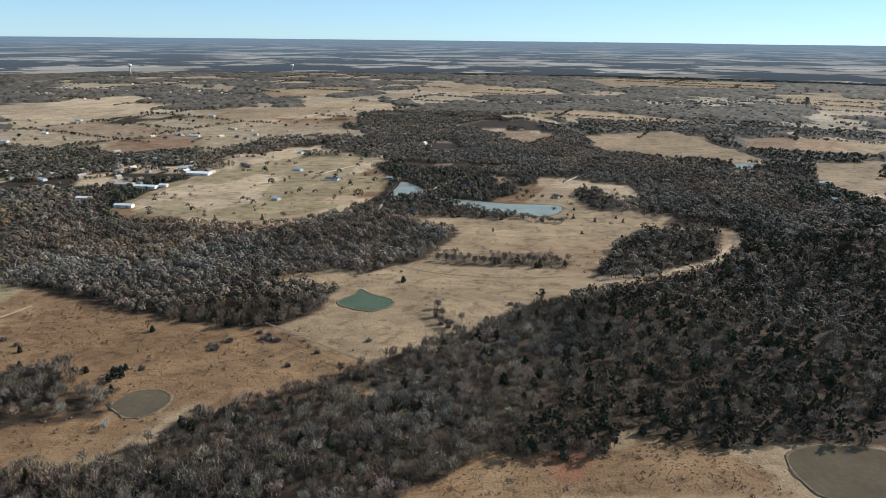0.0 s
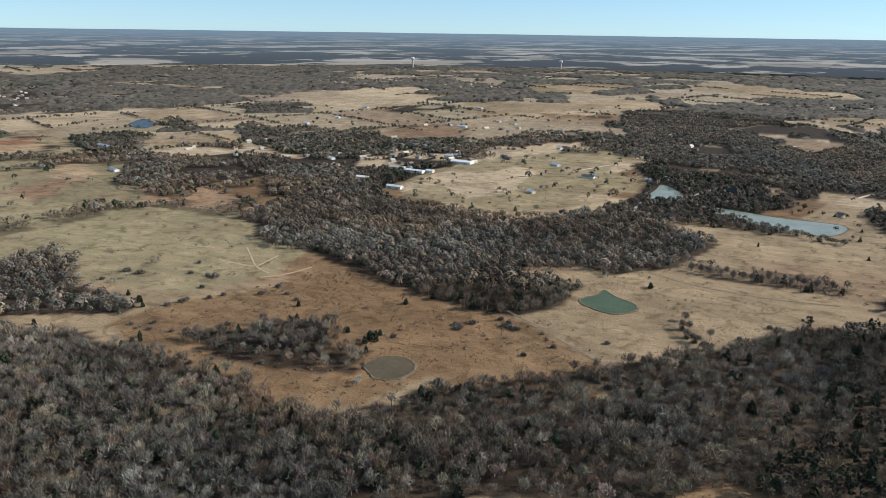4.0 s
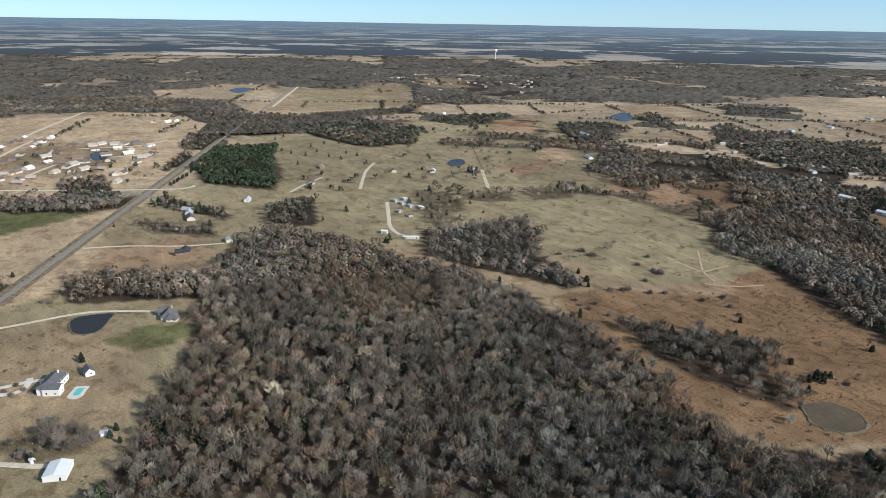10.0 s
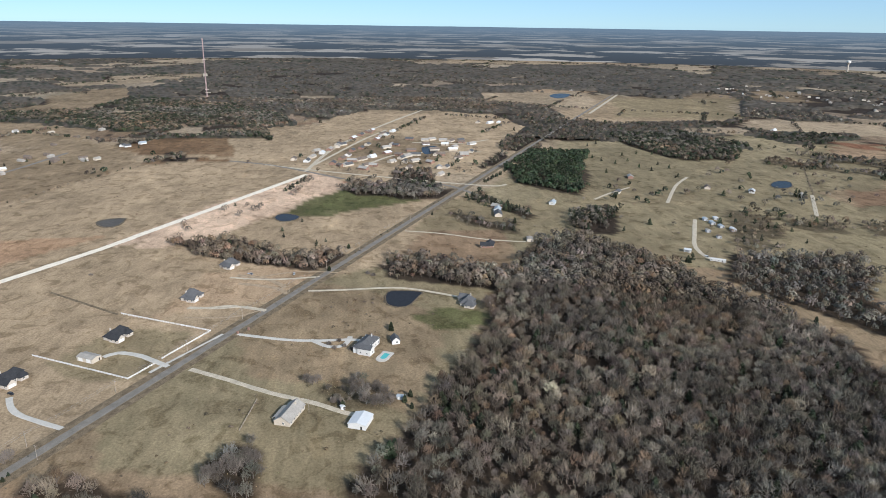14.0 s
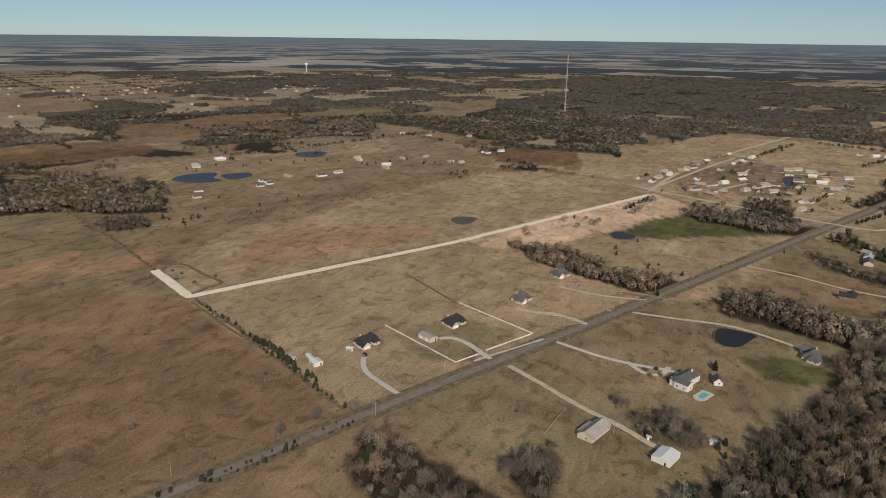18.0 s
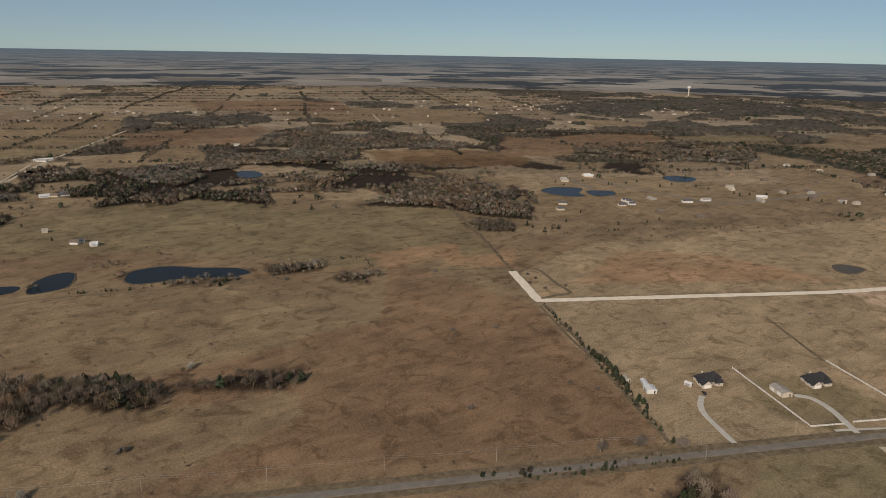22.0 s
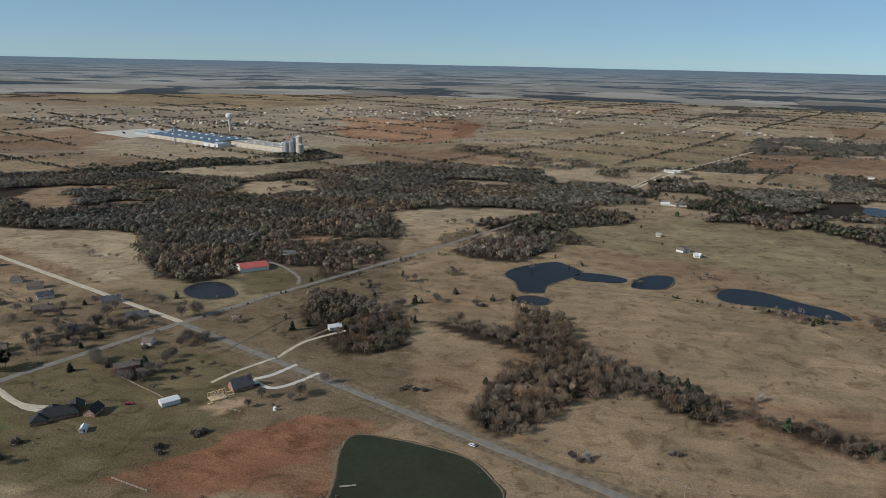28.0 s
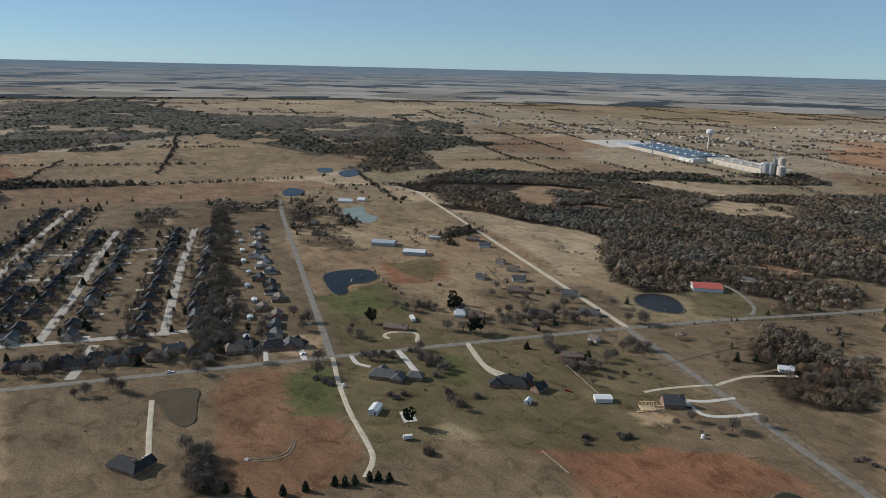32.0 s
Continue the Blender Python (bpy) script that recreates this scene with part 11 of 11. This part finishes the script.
hedgerow([(-627, -601), (-755, -547), (-926, -445), (-1118, -377), (-1223, -253)], 9, "thin line of brush across pasture", ('oak_mid', 'cedar_mid'), 2, 4, 2.5)
hedgerow([(-369, -547), (-415, -536), (-492, -507)], 14, "faint fence line with tufts of brush", ('oak_mid', 'cedar_mid'), 1, 2, 2.5)
hedgerow([(-401, -313), (-394, -292), (-382, -272), (-373, -258)], 2.2, "row of big dark cedars by a white barn", ('cedar_near',), 4.5, 6.5, 1.5)
hedgerow([(-369, -249), (-366, -239), (-358, -230)], 4, "dark cedars along the field edge", ('cedar_near',), 3.5, 5.5, 1)
hedgerow([(141, -793), (114, -800), (92, -782)], 3, "dark brush round the pond end", ('oak_mid', 'cedar_mid'), 2, 4, 3)
hedgerow([(-110, -694), (-152, -675), (-200, -670), (-252, -642)], 4, "bare brush along the pond bank", ('oak_mid', 'cedar_mid'), 2, 4.5, 3)
hedgerow([(-358, -653), (-400, -638), (-378, -581)], 3, "low brush in pasture", ('oak_mid', 'cedar_mid'), 1.5, 3.5, 4)
hedgerow([(-955, -112), (-1042, -87)], 5, "bare oaks left standing on the cleared lot", ('oak_mid', 'cedar_mid'), 5, 8, 3)
hedgerow([(-883, -178), (-877, -133)], 18, "bare oaks left standing on the cleared lot", ('oak_mid', 'cedar_mid'), 5, 8, 3)
hedgerow([(-650, -26), (-751, 20), (-906, 101)], 5, "brush along the road ditch", ('oak_mid', 'cedar_mid'), 1.0, 2.5, 3)
hedgerow([(-622, -41), (-520, -91)], 6, "low weeds along the road ditch", ('oak_mid', 'cedar_mid'), 0.8, 1.6, 3)
hedgerow([(-336, -186), (-364, -177)], 5, "brush along the road ditch", ('oak_mid', 'cedar_mid'), 0.8, 2, 3)
hedgerow([(273, -494), (203, -462), (102, -409), (41, -371)], 6, "low weeds along the road ditch", ('oak_mid', 'cedar_mid'), 0.7, 1.4, 4)
hedgerow([(309, -532), (271, -604), (216, -683), (171, -762), (132, -811)], 6, "brush along the lane to the woods", ('oak_mid', 'cedar_mid'), 1.5, 4, 2.5)
hedgerow([(1399, -252), (1321, -413), (1253, -597), (1204, -741)], 3.2, "line of bare trees beyond the subdivision", ('oak_mid', 'cedar_mid'), 4, 8, 6)
hedgerow([(612, -458), (551, -434), (487, -400)], 5, "brush along a fence", ('oak_mid', 'cedar_mid'), 1, 3, 2.5)
hedgerow([(540, -568), (465, -525), (384, -490)], 8, "brushy garden fence line", ('oak_mid', 'cedar_mid'), 1.5, 3, 2.5)
hedgerow([(-654, -816), (-589, -675), (-510, -522)], 6, "brushy fence line between pastures", ('oak_mid', 'cedar_mid'), 1, 2.5, 2.5)
hedgerow([(-447, -407), (-422, -355), (-389, -295)], 4, "brush along a field edge", ('oak_mid', 'cedar_mid'), 1.2, 3, 2.5)
hedgerow([(635, -1905), (445, -1859), (235, -2054), (-11, -2067), (-347, -2451), (-820, -3618), (-1472, -4979)], 9, "railway line grown with brush", ('oak_mid', 'cedar_mid'), 4, 8, 6)
hedgerow([(-301, -1644), (-500, -2033)], 9, "trees along a farm road", ('oak_mid', 'cedar_mid'), 3, 6, 2.5)
hedgerow([(-1110, 745), (-940, 649), (-781, 556)], 6, "thin brushy fence line", ('oak_mid', 'cedar_mid'), 1, 2, 2.5)
hedgerow([(-37, 442), (0, 435)], 6, "brush at the field corner", ('oak_mid', 'cedar_mid'), 2, 4, 2.5)
hedgerow([(-975, 158), (-1068, 214), (-1134, 242)], 4, "dark cedars along the road", ('cedar_mid',), 4, 7, 2.5)
hedgerow([(525, -222), (600, -264), (670, -302), (796, -367), (1003, -462)], 1.7, "dense belt of bare trees behind gardens", ('oak_near',), 8, 13, 17)
hedgerow([(724, -302), (588, -242), (505, -201)], 6, "row of bare trees behind gardens", ('oak_near',), 5, 8, 6)

# ---- poles and wires ----
for k in range(-3, 13):
    utility_pole(-129 - 55.8 * k, -309 + 30 * k - 0.8 * (k % 2), -27)
for k in range(6):
    utility_pole(343 + 25.8 * k, -498 + 51.7 * k, 63)

utility_pole(-375, -38, -27)
utility_pole(-339, -178, -27)
utility_pole(494, -185, -27)


def wires(points, heights, label):
    """Cables that sag from pole to pole."""
    bm = bmesh.new()
    for off in heights:
        for (ax, ay), (bx, by) in zip(points, points[1:]):
            n, last = 8, None
            for i in range(n + 1):
                s = i / n
                p = Vector((ax + (bx - ax) * s - 0.45 * off, ay + (by - ay) * s - 0.9 * off, 8.6 - 1.2 * 4 * s * (1 - s)))
                if last is not None:
                    tube(bm, last, p, 0.035, sides=3, caps=False)
                last = p
    me = bpy.data.meshes.new("power_line")
    bm.to_mesh(me)
    bm.free()
    me.materials.append(STEEL)
    tagged(new("power_line", me), label, "power line", kind="structure")


wires([(-129 - 55.8 * k, -309 + 30 * k - 0.8 * (k % 2)) for k in range(-3, 13)], (-1.0, 1.0), "two thin sagging cables between poles")


# ---- parked vehicles and yard things ----
car(-412, -224, 60, "dark", False)
car(-623, -109, 60, "silver", True)
car(204, -420, 20, "dark", False)
car(275, -377, 20, "red", True)
car(487, -174, 60, "white", True)
car(382, -117, 90, "white", False)
car(495, -257, 30, "silver", False)
car(507, -306, 50, "white", True)
car(45, -371, -27, "white", False)
car(453, -267, 90, "white", True)
car(377, -345, 60, "dark", False)
car(351, -529, 30, "silver", False)
car(-642, 344, 10, "white", True)
car(-620, -69, 0, "silver", True)
swimming_pool(-446, 10, -27)
court(321, -265, 63, 9, 15)
tarp(343, -160)
house_frame(223, -398, 48)
metal_building("pump_house", -377, -18, 20, 2.6, 2.4, label="tiny white pump house by the drive", roof="white", walls="white", eave=1.9, rise=0.5, category="shed")
metal_building("field_shelter", -386, 18, 70, 5, 3, label="small open grey field shelter under a tree", roof="metal", walls="grey", eave=2.2, rise=0.5, category="shed")
playground(-528, 102)
gate_pillar(-498, -92)
gate_pillar(-492, -99)
jetty(589, -412, -40, 9)
jetty(106, -316, 20, 9)
yard_tank(178, -389)
yard_tank(385, -258)
water_tower(991, -2001, 60)
factory(987, -1803)
water_tower(-3620, 2590, 60, far=True)
water_tower(-1780, 4075, 60, far=True)
water_tower(-920, 4350, 56, far=True)
water_tower(-3750, -2390, 56, far=True)
mast(-2181, -464, 172)

# ---- the ground, the distance and the woods ----
grow("scattered_trees", "scattered bare trees, cedars and bushes in far pastures", SCATTERED, "trees")
build_ground()
build_distance()
plant_all()
plant_grass()
